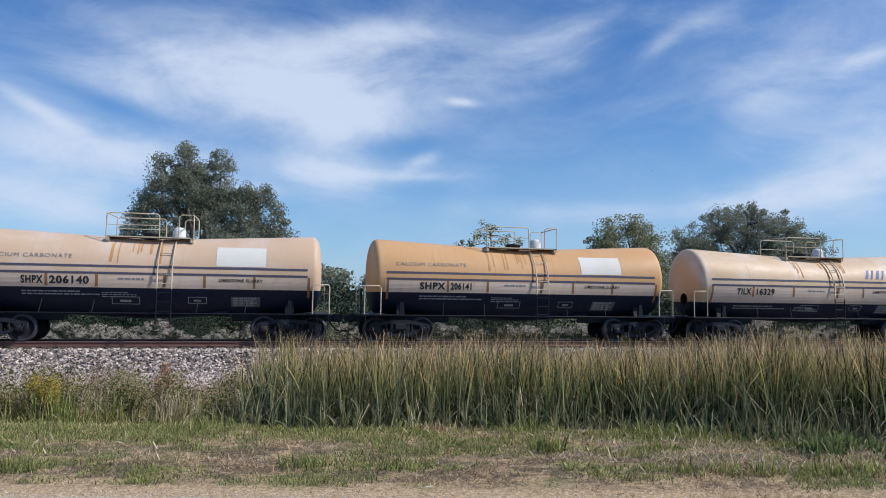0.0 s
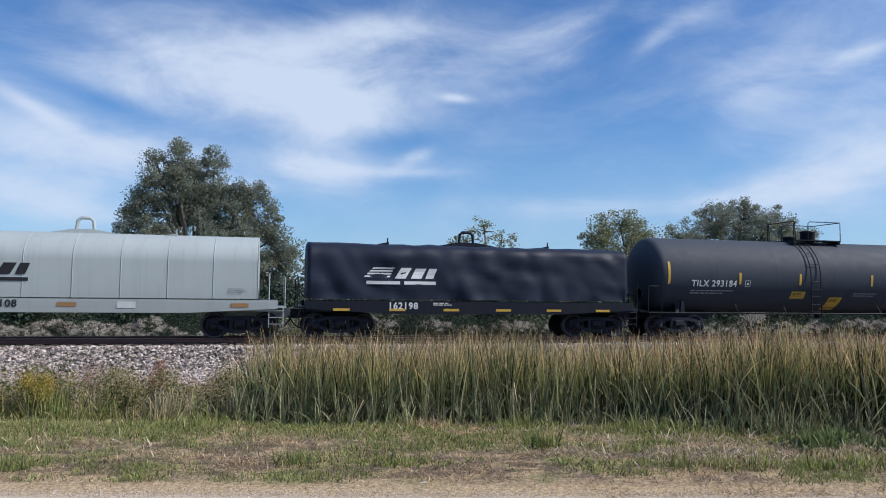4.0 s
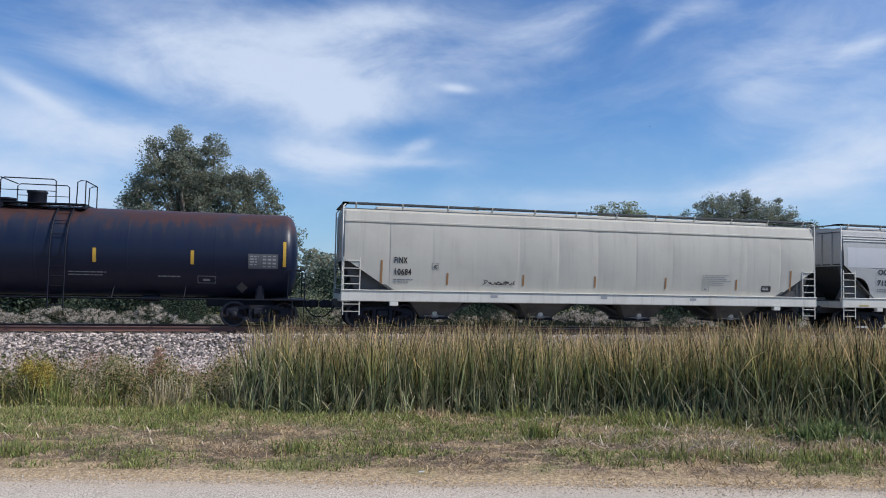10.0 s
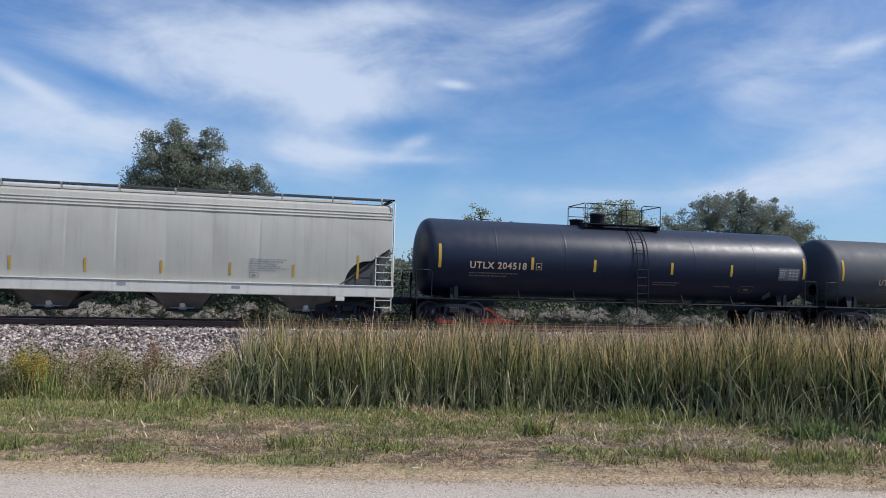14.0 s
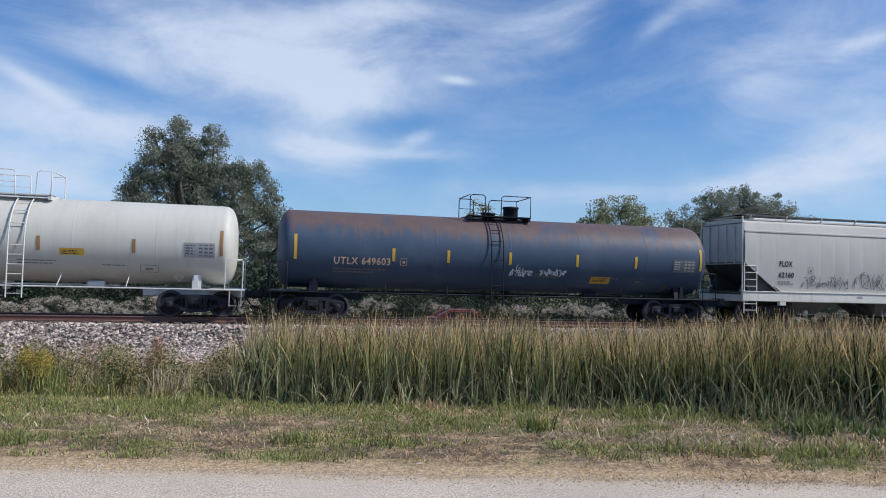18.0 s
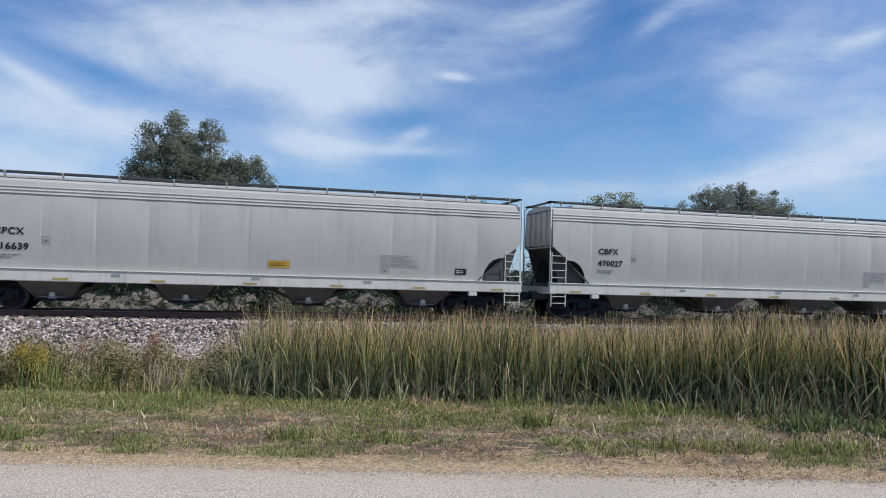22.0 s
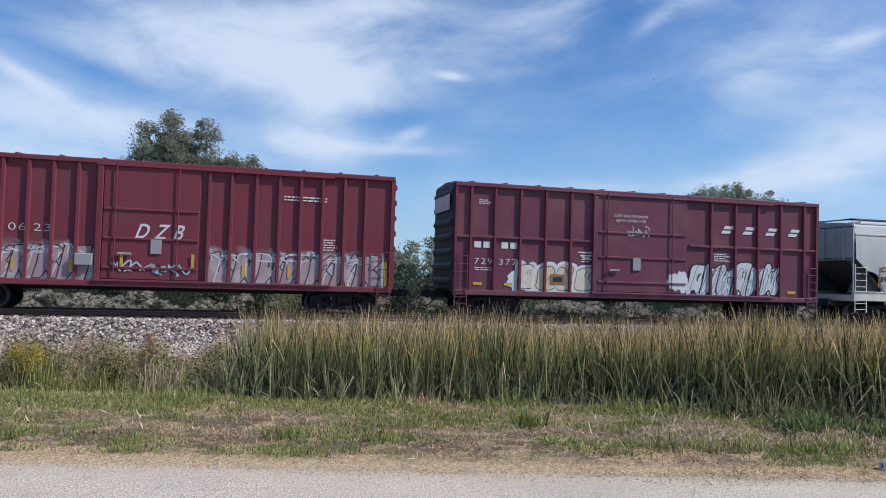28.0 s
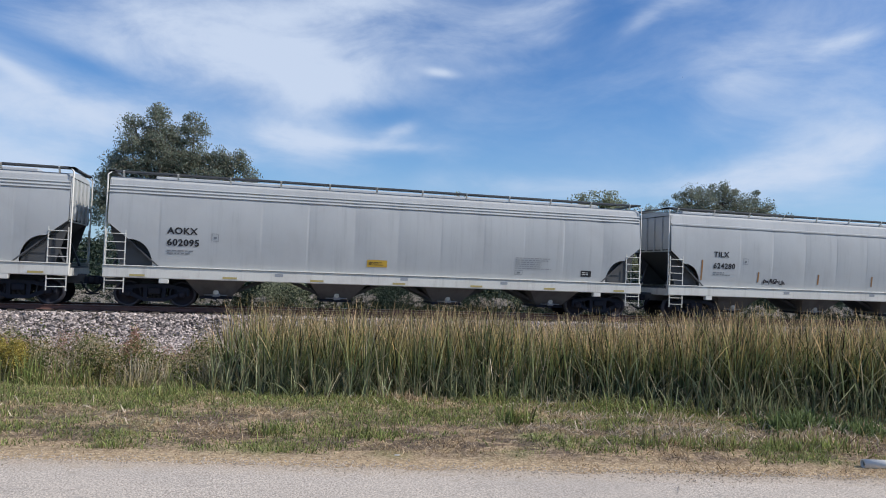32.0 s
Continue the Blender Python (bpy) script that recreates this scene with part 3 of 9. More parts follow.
class Side:
    """What is painted on a car's near side, which stands at -deep(z)."""
    proud = 0.014

    def __init__(self, car, deep):
        self.car, self.deep = car, deep

    def letter(self, body, x, z, size, material, fat=0.0, stretch=1.0, label="", span=None, slant=0.0):
        vs, fs = text_mesh(body, size, fat)
        if span:
            stretch = span / (vs[:, 0].max() - vs[:, 0].min())
        words, cuts = body.split(), []
        for i in range(len(words)):
            end = body.index(words[i], body.index(words[i - 1]) + len(words[i - 1]) if i else 0) + len(words[i])
            cuts.append(text_mesh(body[:end], size, fat)[0][:, 0].max() + 1e-3)
        for i, cut in enumerate(cuts):
            from_x = cuts[i - 1] if i else -9.0
            own = [f for f in fs if from_x < min(vs[q][0] for q in f) <= cut]
            used = sorted({q for f in own for q in f})
            at = {q: j for j, q in enumerate(used)}
            g = Geo()
            g.add([(x + vs[q][0] * stretch + slant * vs[q][1], -self.deep(z + vs[q][1], x + vs[q][0] * stretch) - self.proud, z + vs[q][1]) for q in used], [tuple(at[q] for q in f) for f in own])
            part("lettering", g, material, self.car, label or "painted car mark")

    def panel(self, x0, x1, z0, z1, material, name="decal", label="", out=0.010, skew=0.0):
        nz, nx = max(1, int((z1 - z0) / 0.12)), max(1, int((x1 - x0) / 1.0))
        g = Geo()
        vs = []
        for i in range(nz + 1):
            z = z0 + (z1 - z0) * i / nz
            o = skew * (i / nz)
            vs += [(q, -self.deep(z, q) - out, z) for q in np.linspace(x0 + o, x1 + o, nx + 1)]
        w = nx + 1
        g.add(vs, [(w * i + j, w * i + j + 1, w * i + j + 1 + w, w * i + j + w) for i in range(nz) for j in range(nx)])
        return part(name, g, material, self.car, label)

    def bars(self, x, z, width, rows, material, high=0.035, gap=0.03, seed=1):
        """Fine print, too small to read: broken bars."""
        rng = random.Random(seed)
        g = Geo()
        for r in range(rows):
            zz, xx = z - r * (high + gap), x
            stop = x + width * rng.uniform(0.6, 1.0)
            while xx < stop:
                w = min(rng.uniform(0.06, 0.22), stop - xx)
                g.add([(a, -self.deep(b, a) - 0.012, b) for a, b in ((xx, zz), (xx + w, zz), (xx + w, zz + high), (xx, zz + high))], [(0, 1, 2, 3)])
                xx += w + 0.035
        return part("fine_print", g, material, self.car, "unreadable fine print")

    def outline(self, x, z, w, h, material, t=0.02):
        g = Geo()
        for a, b, c, d in ((x, x + w, z, z + t), (x, x + w, z + h - t, z + h), (x, x + t, z, z + h), (x + w - t, x + w, z, z + h), (x + w * 0.3, x + w * 0.7, z + h * 0.3, z + h * 0.6)):
            g.add([(p, -self.deep(q, p) - 0.012, q) for p, q in ((a, c), (b, c), (b, d), (a, d))], [(0, 1, 2, 3)])
        return part("stencil_box", g, material, self.car)

    def scrawl(self, x, z, w, h, material, seed, fat=0.03, strokes=8, name="graffiti_tag", label="hand-sprayed graffiti scrawl"):
        """Hand-drawn glyph-like strokes, none of them a letter."""
        rng = random.Random(seed)
        g = Geo()
        cell = w / strokes
        for i in [q for q in range(strokes) for _ in range(2)]:
            x0, tall, drop = x + cell * i, rng.uniform(0.6, 1.05), rng.uniform(0.0, 0.2)
            pts = []
            for m in range(rng.choice((3, 4, 5, 6))):
                up = (m % 2) if rng.random() < 0.75 else 1 - (m % 2)
                pts.append((x0 + cell * rng.uniform(-0.25, 1.35), z + h * (drop + (tall - drop) * (up * rng.uniform(0.6, 1.0) + (1 - up) * rng.uniform(0.0, 0.35)))))
            for _ in range(rng.choice((1, 2, 2))):
                cut = [pts[0]]
                for a, b in zip(pts, pts[1:]):
                    cut += [(a[0] * 0.75 + b[0] * 0.25, a[1] * 0.75 + b[1] * 0.25), (a[0] * 0.25 + b[0] * 0.75, a[1] * 0.25 + b[1] * 0.75)]
                pts = cut + [pts[-1]]
            self.ribbon(g, pts, fat * rng.uniform(0.8, 1.2), 0.022 + 0.0004 * i)
        return part(name, g, material, self.car, label)

    def mist(self, x, z, w, h, material, seed, puffs=9, name="graffiti_haze", label="faded cloud of sprayed colour"):
        """Overlapping ragged sprayed patches."""
        rng = random.Random(seed)
        for i in range(puffs):
            g = Geo()
            cx, cz = x + w * (i + 0.5) / puffs, z + h * rng.uniform(0.35, 0.65)
            rx, rz = w / puffs * rng.uniform(0.6, 0.95), h * rng.uniform(0.32, 0.5)
            vs = [(cx, -self.deep(cz, cx) - 0.009 - 0.0002 * i, cz)]
            for j in range(22):
                a = 2 * math.pi * j / 22
                q = rng.uniform(0.78, 1.08)
                u, v = cx + rx * q * math.cos(a), cz + rz * q * math.sin(a)
                vs.append((u, -self.deep(v, u) - 0.009 - 0.0002 * i, v))
            g.add(vs, [(0, 1 + j, 1 + (j + 1) % 22) for j in range(22)])
            part(name, g, material, self.car, label)

    def ribbon(self, g, pts, fat, out):
        vs = []
        for j, p in enumerate(pts):
            q, r = pts[max(0, j - 1)], pts[min(len(pts) - 1, j + 1)]
            dx, dz = r[0] - q[0], r[1] - q[1]
            l = math.hypot(dx, dz) or 1.0
            for s in (-1, 1):
                a, b = p[0] - dz / l * fat / 2 * s, p[1] + dx / l * fat / 2 * s
                vs.append((a, -self.deep(b, a) - out, b))
        g.add(vs, [(2 * j, 2 * j + 1, 2 * j + 3, 2 * j + 2) for j in range(len(pts) - 1)])

    def face(self, g, pts, out):
        """A filled outline, star-shaped about its middle."""
        cx, cz = sum(p[0] for p in pts) / len(pts), sum(p[1] for p in pts) / len(pts)
        n = len(pts)
        g.add([(p, -self.deep(q, p) - out, q) for p, q in [(cx, cz)] + list(pts)], [(0, 1 + j, 1 + (j + 1) % n) for j in range(n)])

    def rim(self, g, pts, fat, out):
        """A closed band along an outline, with mitred corners."""
        n = len(pts)
        vs = []
        for j in range(n):
            a, b, c = Vector(pts[j - 1]), Vector(pts[j]), Vector(pts[(j + 1) % n])
            u, v = (b - a).normalized(), (c - b).normalized()
            m = Vector((-u.y - v.y, u.x + v.x))
            m = m.normalized() if m.length > 1e-4 else Vector((-u.y, u.x))
            reach = fat / 2 / max(0.45, m.dot(Vector((-u.y, u.x))))
            for q in (-1, 1):
                e = b + m * reach * q
                vs.append((e.x, -self.deep(e.y, e.x) - out, e.y))
        g.add(vs, [(2 * j, 2 * j + 1, (2 * j + 3) % (2 * n), (2 * j + 2) % (2 * n)) for j in range(n)])

    def slabs(self, x, z, w, h, fill, line, seed, letters=6, edge=0.05, lap=0.62, slant=0.12, soft=False, halo=None, hollow=False, label="angular sprayed graffiti letters"):
        """A row of overlapping notched graffiti letters with outlines and inner strokes."""
        rng = random.Random(seed)
        for i in range(letters):
            cx, cz = x + w * (i + 0.5) / letters, z + h * 0.5
            rx = w / letters * lap * rng.uniform(0.9, 1.12)
            top, low = h * rng.uniform(0.40, 0.54), h * rng.uniform(0.42, 0.5)
            ring = [(-1.0, -1.0), (-1.0 + rng.uniform(0, 0.25), rng.uniform(-0.2, 0.2)), (-0.9, rng.uniform(0.75, 1.0))]
            if rng.random() < 0.6:
                ring += [(rng.uniform(-0.35, -0.1), 0.95), (rng.uniform(-0.05, 0.2), rng.uniform(0.35, 0.6))]
            ring += [(rng.uniform(0.45, 0.7), rng.uniform(0.85, 1.15)), (1.0, rng.uniform(0.55, 0.95))]
            if rng.random() < 0.7:
                ring += [(rng.uniform(0.4, 0.65), rng.uniform(0.0, 0.2))]
            ring += [(1.05, rng.uniform(-0.5, -0.2)), (0.95, -1.0)]
            if rng.random() < 0.6:
                ring += [(rng.uniform(0.2, 0.4), -0.95), (rng.uniform(-0.15, 0.15), rng.uniform(-0.6, -0.4)), (-0.35, -1.0)]
            pts = [(cx + rx * a + slant * h * b, cz + (top if b > 0 else low) * b) for a, b in ring]
            if soft:
                for _ in range(2):
                    pts = [q for j in range(len(pts)) for q in ((pts[j - 1][0] * 0.25 + pts[j][0] * 0.75, pts[j - 1][1] * 0.25 + pts[j][1] * 0.75),
                                                                 (pts[j][0] * 0.75 + pts[(j + 1) % len(pts)][0] * 0.25, pts[j][1] * 0.75 + pts[(j + 1) % len(pts)][1] * 0.25))]
            out = 0.0125 + 0.0011 * i
            if halo:
                big = [(cx + (p - cx) * 1.18, cz + (q - cz) * 1.16) for p, q in pts]
                g = Geo()
                self.face(g, big, 0.010 + 0.0002 * i)
                part("graffiti_haze", g, halo, self.car, "cloud of sprayed colour round the letters")
            lines = Geo()
            self.rim(lines, pts, edge, out + 0.0005)
            for _ in range(rng.choice((1, 2))):
                a, b = rng.uniform(-0.35, 0.25), rng.uniform(-0.4, 0.4)
                hook = [(a, b), (a + rng.uniform(-0.1, 0.2), b + 0.35), (a + 0.35, b + rng.uniform(0.2, 0.4)), (a + 0.3, b - 0.1)][: rng.choice((2, 3, 4))]
                self.ribbon(lines, [(cx + rx * p + slant * h * q, cz + h * 0.5 * q) for p, q in hook], edge * 0.8, out + 0.0006)
            if hollow:
                part("graffiti_letter", lines, line, self.car, label)
            else:
                fills = Geo()
                self.face(fills, pts, out)
                part("outline", lines, line, part("graffiti_letter", fills, fill, self.car, label), "sprayed outline strokes")



def haze_paint(name, colour, other, top, soft=0.45, most=0.85):
    """Sprayed paint that thins out to nothing at its upper edge."""
    m = bpy.data.materials.new(name)
    m.use_nodes = True
    t = m.node_tree
    k = Net(t)
    b, out = t.nodes["Principled BSDF"], t.nodes["Material Output"]
    co = k.n("ShaderNodeTexCoord").outputs["Object"]
    z = k.xyz(co)[2]
    n1, n2 = k.noise(co, 1.6, 4, 0.6, 0.4), k.noise(co, 5.0, 4, 0.6)
    k.put(b.inputs["Base Color"], k.mix(k.band(n2, 0.35, 0.65), colour, other))
    b.inputs["Roughness"].default_value = 0.75
    up = k.math("ADD", z, k.math("MULTIPLY", k.math("SUBTRACT", n1, 0.5), 1.1))
    keep = k.math("MULTIPLY", k.band(up, top, top - soft), k.band(n2, 0.25, 0.5, most * 0.7, most))
    tr, mx = k.n("ShaderNodeBsdfTransparent"), k.n("ShaderNodeMixShader")
    t.links.new(keep, mx.inputs[0])
    t.links.new(tr.outputs[0], mx.inputs[1])
    t.links.new(b.outputs[0], mx.inputs[2])
    t.links.new(mx.outputs[0], out.inputs[0])
    return m


def side_frame_mesh():
    g = Geo()
    y = 0.0
    g.beam((-1.10, y, 0.60), (-0.42, y, 0.74), 0.15, 0.13).beam((-0.45, y, 0.735), (0.45, y, 0.735), 0.16, 0.13).beam((0.42, y, 0.74), (1.10, y, 0.60), 0.15, 0.13)
    g.beam((-0.98, y, 0.52), (-0.33, y, 0.26), 0.13, 0.12).beam((-0.36, y, 0.25), (0.36, y, 0.25), 0.14, 0.12).beam((0.33, y, 0.26), (0.98, y, 0.52), 0.13, 0.12)
    for q in (-1, 1):
        g.beam((q * 0.30, y, 0.24), (q * 0.30, y, 0.74), 0.13, 0.12)
        g.box(q * 0.889 - 0.16, q * 0.889 + 0.16, y - 0.09, y + 0.09, 0.50, 0.66, 0.02)
        g.box(q * 1.10 - 0.05, q * 1.10 + 0.05, y - 0.07, y + 0.07, 0.40, 0.64, 0.02)
    return g.mesh("side_frame")


def bearing_mesh():
    g = Geo()
    return g.lathe([(0.04, 0.13), (-0.10, 0.125), (-0.13, 0.08), (-0.135, 0.0)], 12, "y", (0, 0, 0.457)).mesh("bearing_cap")


def truck_mesh():
    g = Geo()
    g.box(-0.2, 0.2, -1.12, 1.12, 0.46, 0.68, 0.03)
    g.beam((-0.5, -0.6, 0.45), (-0.5, 0.6, 0.45), 0.1, 0.12).beam((0.5, -0.6, 0.45), (0.5, 0.6, 0.45), 0.1, 0.12).beam((-0.5, 0, 0.45), (0.5, 0, 0.45), 0.1, 0.1)
    return g.mesh("truck")


def spring_mesh():
    g = Geo()
    for dx in (-0.14, 0.0, 0.14):
        g.tube([(dx + 0.055 * math.cos(a), 0.055 * math.sin(a), 0.30 + a * 0.17 / 25) for a in (j * 25 / 40 for j in range(41))], 0.013, 4)
    return g.mesh("spring_nest")


def wheelset_mesh():
    g = Geo().tube([(0, -0.92, 0), (0, 0.92, 0)], 0.075, 10)
    for s in (-1, 1):
        prof = [(0.66, 0.42), (0.66, 0.485), (0.69, 0.485), (0.70, 0.462), (0.80, 0.452), (0.80, 0.385), (0.755, 0.37), (0.74, 0.20), (0.80, 0.16), (0.82, 0.12)]
        g.lathe([(s * a, r) for a, r in prof], 28, "y")
    me = g.mesh("wheelset")
    me.materials.append(M_WHEEL)
    me.materials.append(M_RIMFACE)
    for f in me.polygons:
        c = f.center
        if 0.69 < abs(c.y) < 0.806 and math.hypot(c.x, c.z) > 0.40:
            f.material_index = 1
    return me


WHEELSETS = []


def running_gear(car, half, centre, sill=0.86):
    """Two trucks with their wheelsets, and the couplers, under one car. half: to the striker; centre: of each truck."""
    for s in (-1, 1):
        tr = part("truck", shared("truck", truck_mesh), M_TRUCK, car, "dirty cast steel truck", pose(s * centre, 0, 0))
        for y in (-0.98, 0.98):
            part("side_frame", shared("side_frame", side_frame_mesh), M_TRUCK, tr, m=pose(0, y, 0))
            for q in (-0.889, 0.889):
                part("bearing_cap", shared("bearing", bearing_mesh), M_WHEEL, tr, m=pose(q, y, 0, 0, 0, 0 if y < 0 else 180))
        for y in (-0.98, 0.98):
            part("spring", shared("spring", spring_mesh), M_SPRING, tr, m=pose(0, y, 0))
        for q in (-1, 1):
            w = part("wheelset", shared("wheelset", wheelset_mesh), M_WHEEL, tr, "rust-brown steel wheels on an axle", pose(q * 0.889, 0, 0.457))
            WHEELSETS.append((w, car, q * 0.889))
        g = Geo().box(-0.35, 0.30, -0.09, 0.09, 0.72, 0.96, 0.03).box(0.22, 0.52, -0.13, 0.13, 0.70, 1.0, 0.05).box(0.40, 0.60, -0.02, 0.14, 0.72, 0.98, 0.04)
        part("coupler", shared("coupler", lambda: g.mesh("coupler")), M_TRUCK, car, "rusty knuckle coupler", pose(s * (half - 0.05), 0, 0, 0, 0, 0 if s > 0 else 180))
        hose = Geo().tube([(0, 0, 0.80), (0.12, 0, 0.62), (0.26, 0, 0.45), (0.44, 0, 0.36), (0.62, 0, 0.40)], 0.028, 6)
        part("air_hose", shared("hose", lambda: hose.mesh("air_hose")), M_BLACK, car, "black rubber brake hose", pose(s * (half + 0.0), -0.35, 0, 0, 0, 0 if s > 0 else 180))


def ladder(car, x, y, z0, z1, width, material, rungs=5, name="ladder", lean=0.0, label=""):
    g = Geo()
    for s in (-1, 1):
        g.beam((x + s * width / 2, y, z0), (x + s * width / 2, y + lean, z1), 0.036, 0.02, (0, 1, 0))
    for i in range(rungs):
        q = (i + 0.5) / rungs
        g.tube([(x - width / 2, y - 0.02 + lean * q, z0 + (z1 - z0) * q), (x + width / 2, y - 0.02 + lean * q, z0 + (z1 - z0) * q)], 0.014, 5)
    return part(name, g, material, car, label)


CARS = []


def car_thing(name, label, category, left, right):
    """An empty at a car's middle; left, right: its ends along the train."""
    car = tagged(new(name), label, category, "cars of the freight train")
    CARS.append((car, (left + right) / 2))
    return car


def paint(name, base, low=None, split=0.0, stains=(0.3, 0.25, 0.2), stain=0.35, rust=0.0, runs=0.4, rough=0.5, top_rust=0.0, top_z=3.0, dust=0.25, spec=0.4, dust_sheen=0.0, rust_tone=(0.105, 0.048, 0.036)):
    """Paint on a car body: an optional lower colour, weather stains, runs, rust along the top, road dust below."""
    if name in MATS:
        return MATS[name]
    m = bpy.data.materials.new(name)
    MATS[name] = m
    m.use_nodes = True
    t = m.node_tree
    k = Net(t)
    b = t.nodes["Principled BSDF"]
    co = k.n("ShaderNodeTexCoord").outputs["Object"]
    c = k.xyz(co)
    big, mid, fine = k.noise(co, 0.55, 5, 0.6, 0.4), k.noise(co, 3.0, 5, 0.65, 0.3), k.noise(co, 40, 3, 0.6)
    run = k.noise(k.map(co, (4.2, 1.0, 0.22)), 1.0, 6, 0.7)
    thin = k.noise(k.map(co, (17, 1.0, 0.4)), 1.0, 4, 0.7)
    col = k.mix(k.math("MULTIPLY", k.band(big, 0.40, 0.70), stain), base, stains)
    col = k.mix(k.math("MULTIPLY", k.band(run, 0.50, 0.80), runs), col, tuple(q * 0.62 for q in stains))
    col = k.mix(k.math("MULTIPLY", k.band(thin, 0.55, 0.85), runs * 0.5), col, tuple(q * 0.8 for q in stains))
    if dust_sheen:
        # dust and the sky's sheen put into the colour over a tank's crown
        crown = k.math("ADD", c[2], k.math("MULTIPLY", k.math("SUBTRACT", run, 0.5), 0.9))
        col = k.mix(k.math("MULTIPLY", k.band(crown, 2.7, 4.1), dust_sheen), col, (0.062, 0.070, 0.084))
    if top_rust:
        up = k.math("ADD", c[2], k.math("ADD", k.math("MULTIPLY", k.math("SUBTRACT", mid, 0.5), 0.45), k.math("MULTIPLY", k.math("SUBTRACT", run, 0.5), 1.9)))
        patch = k.math("MULTIPLY", k.band(up, top_z, top_z + 0.5), k.band(k.noise(co, 0.8, 3, 0.5), 0.28, 0.5))
        col = k.mix(k.math("MULTIPLY", patch, top_rust), col, k.mix(mid, tuple(q * 0.42 for q in rust_tone), rust_tone))
    if rust:
        col = k.mix(k.math("MULTIPLY", k.band(mid, 0.58, 0.72), rust), col, (0.24, 0.12, 0.055))
    if low is not None:
        col = k.mix(k.math("GREATER_THAN", c[2], split), low, col)
    col = k.mix(k.math("MULTIPLY", k.band(c[2], 1.9, 0.9), dust), col, (0.17, 0.15, 0.125))
    lift = k.math("ADD", k.math("MULTIPLY", fine, 0.14), 0.93)
    sh = k.n("ShaderNodeCombineXYZ")
    for i in range(3):
        k.put(sh.inputs[i], lift)
    k.put(b.inputs["Base Color"], k.mix(1.0, col, sh.outputs[0], "MULTIPLY"))
    k.put(b.inputs["Roughness"], k.math("ADD", k.math("MULTIPLY", mid, 0.3), rough - 0.15))
    b.inputs["Specular IOR Level"].default_value = spec
    bp = k.n("ShaderNodeBump")
    bp.inputs["Strength"].default_value, bp.inputs["Distance"].default_value = 0.42, 0.035
    k.put(bp.inputs["Height"], k.math("ADD", k.noise(k.map(co, (1.1, 1, 0.4)), 1.0, 3, 0.5), k.math("MULTIPLY", fine, 0.05)))
    t.links.new(bp.outputs[0], b.inputs["Normal"])
    return m


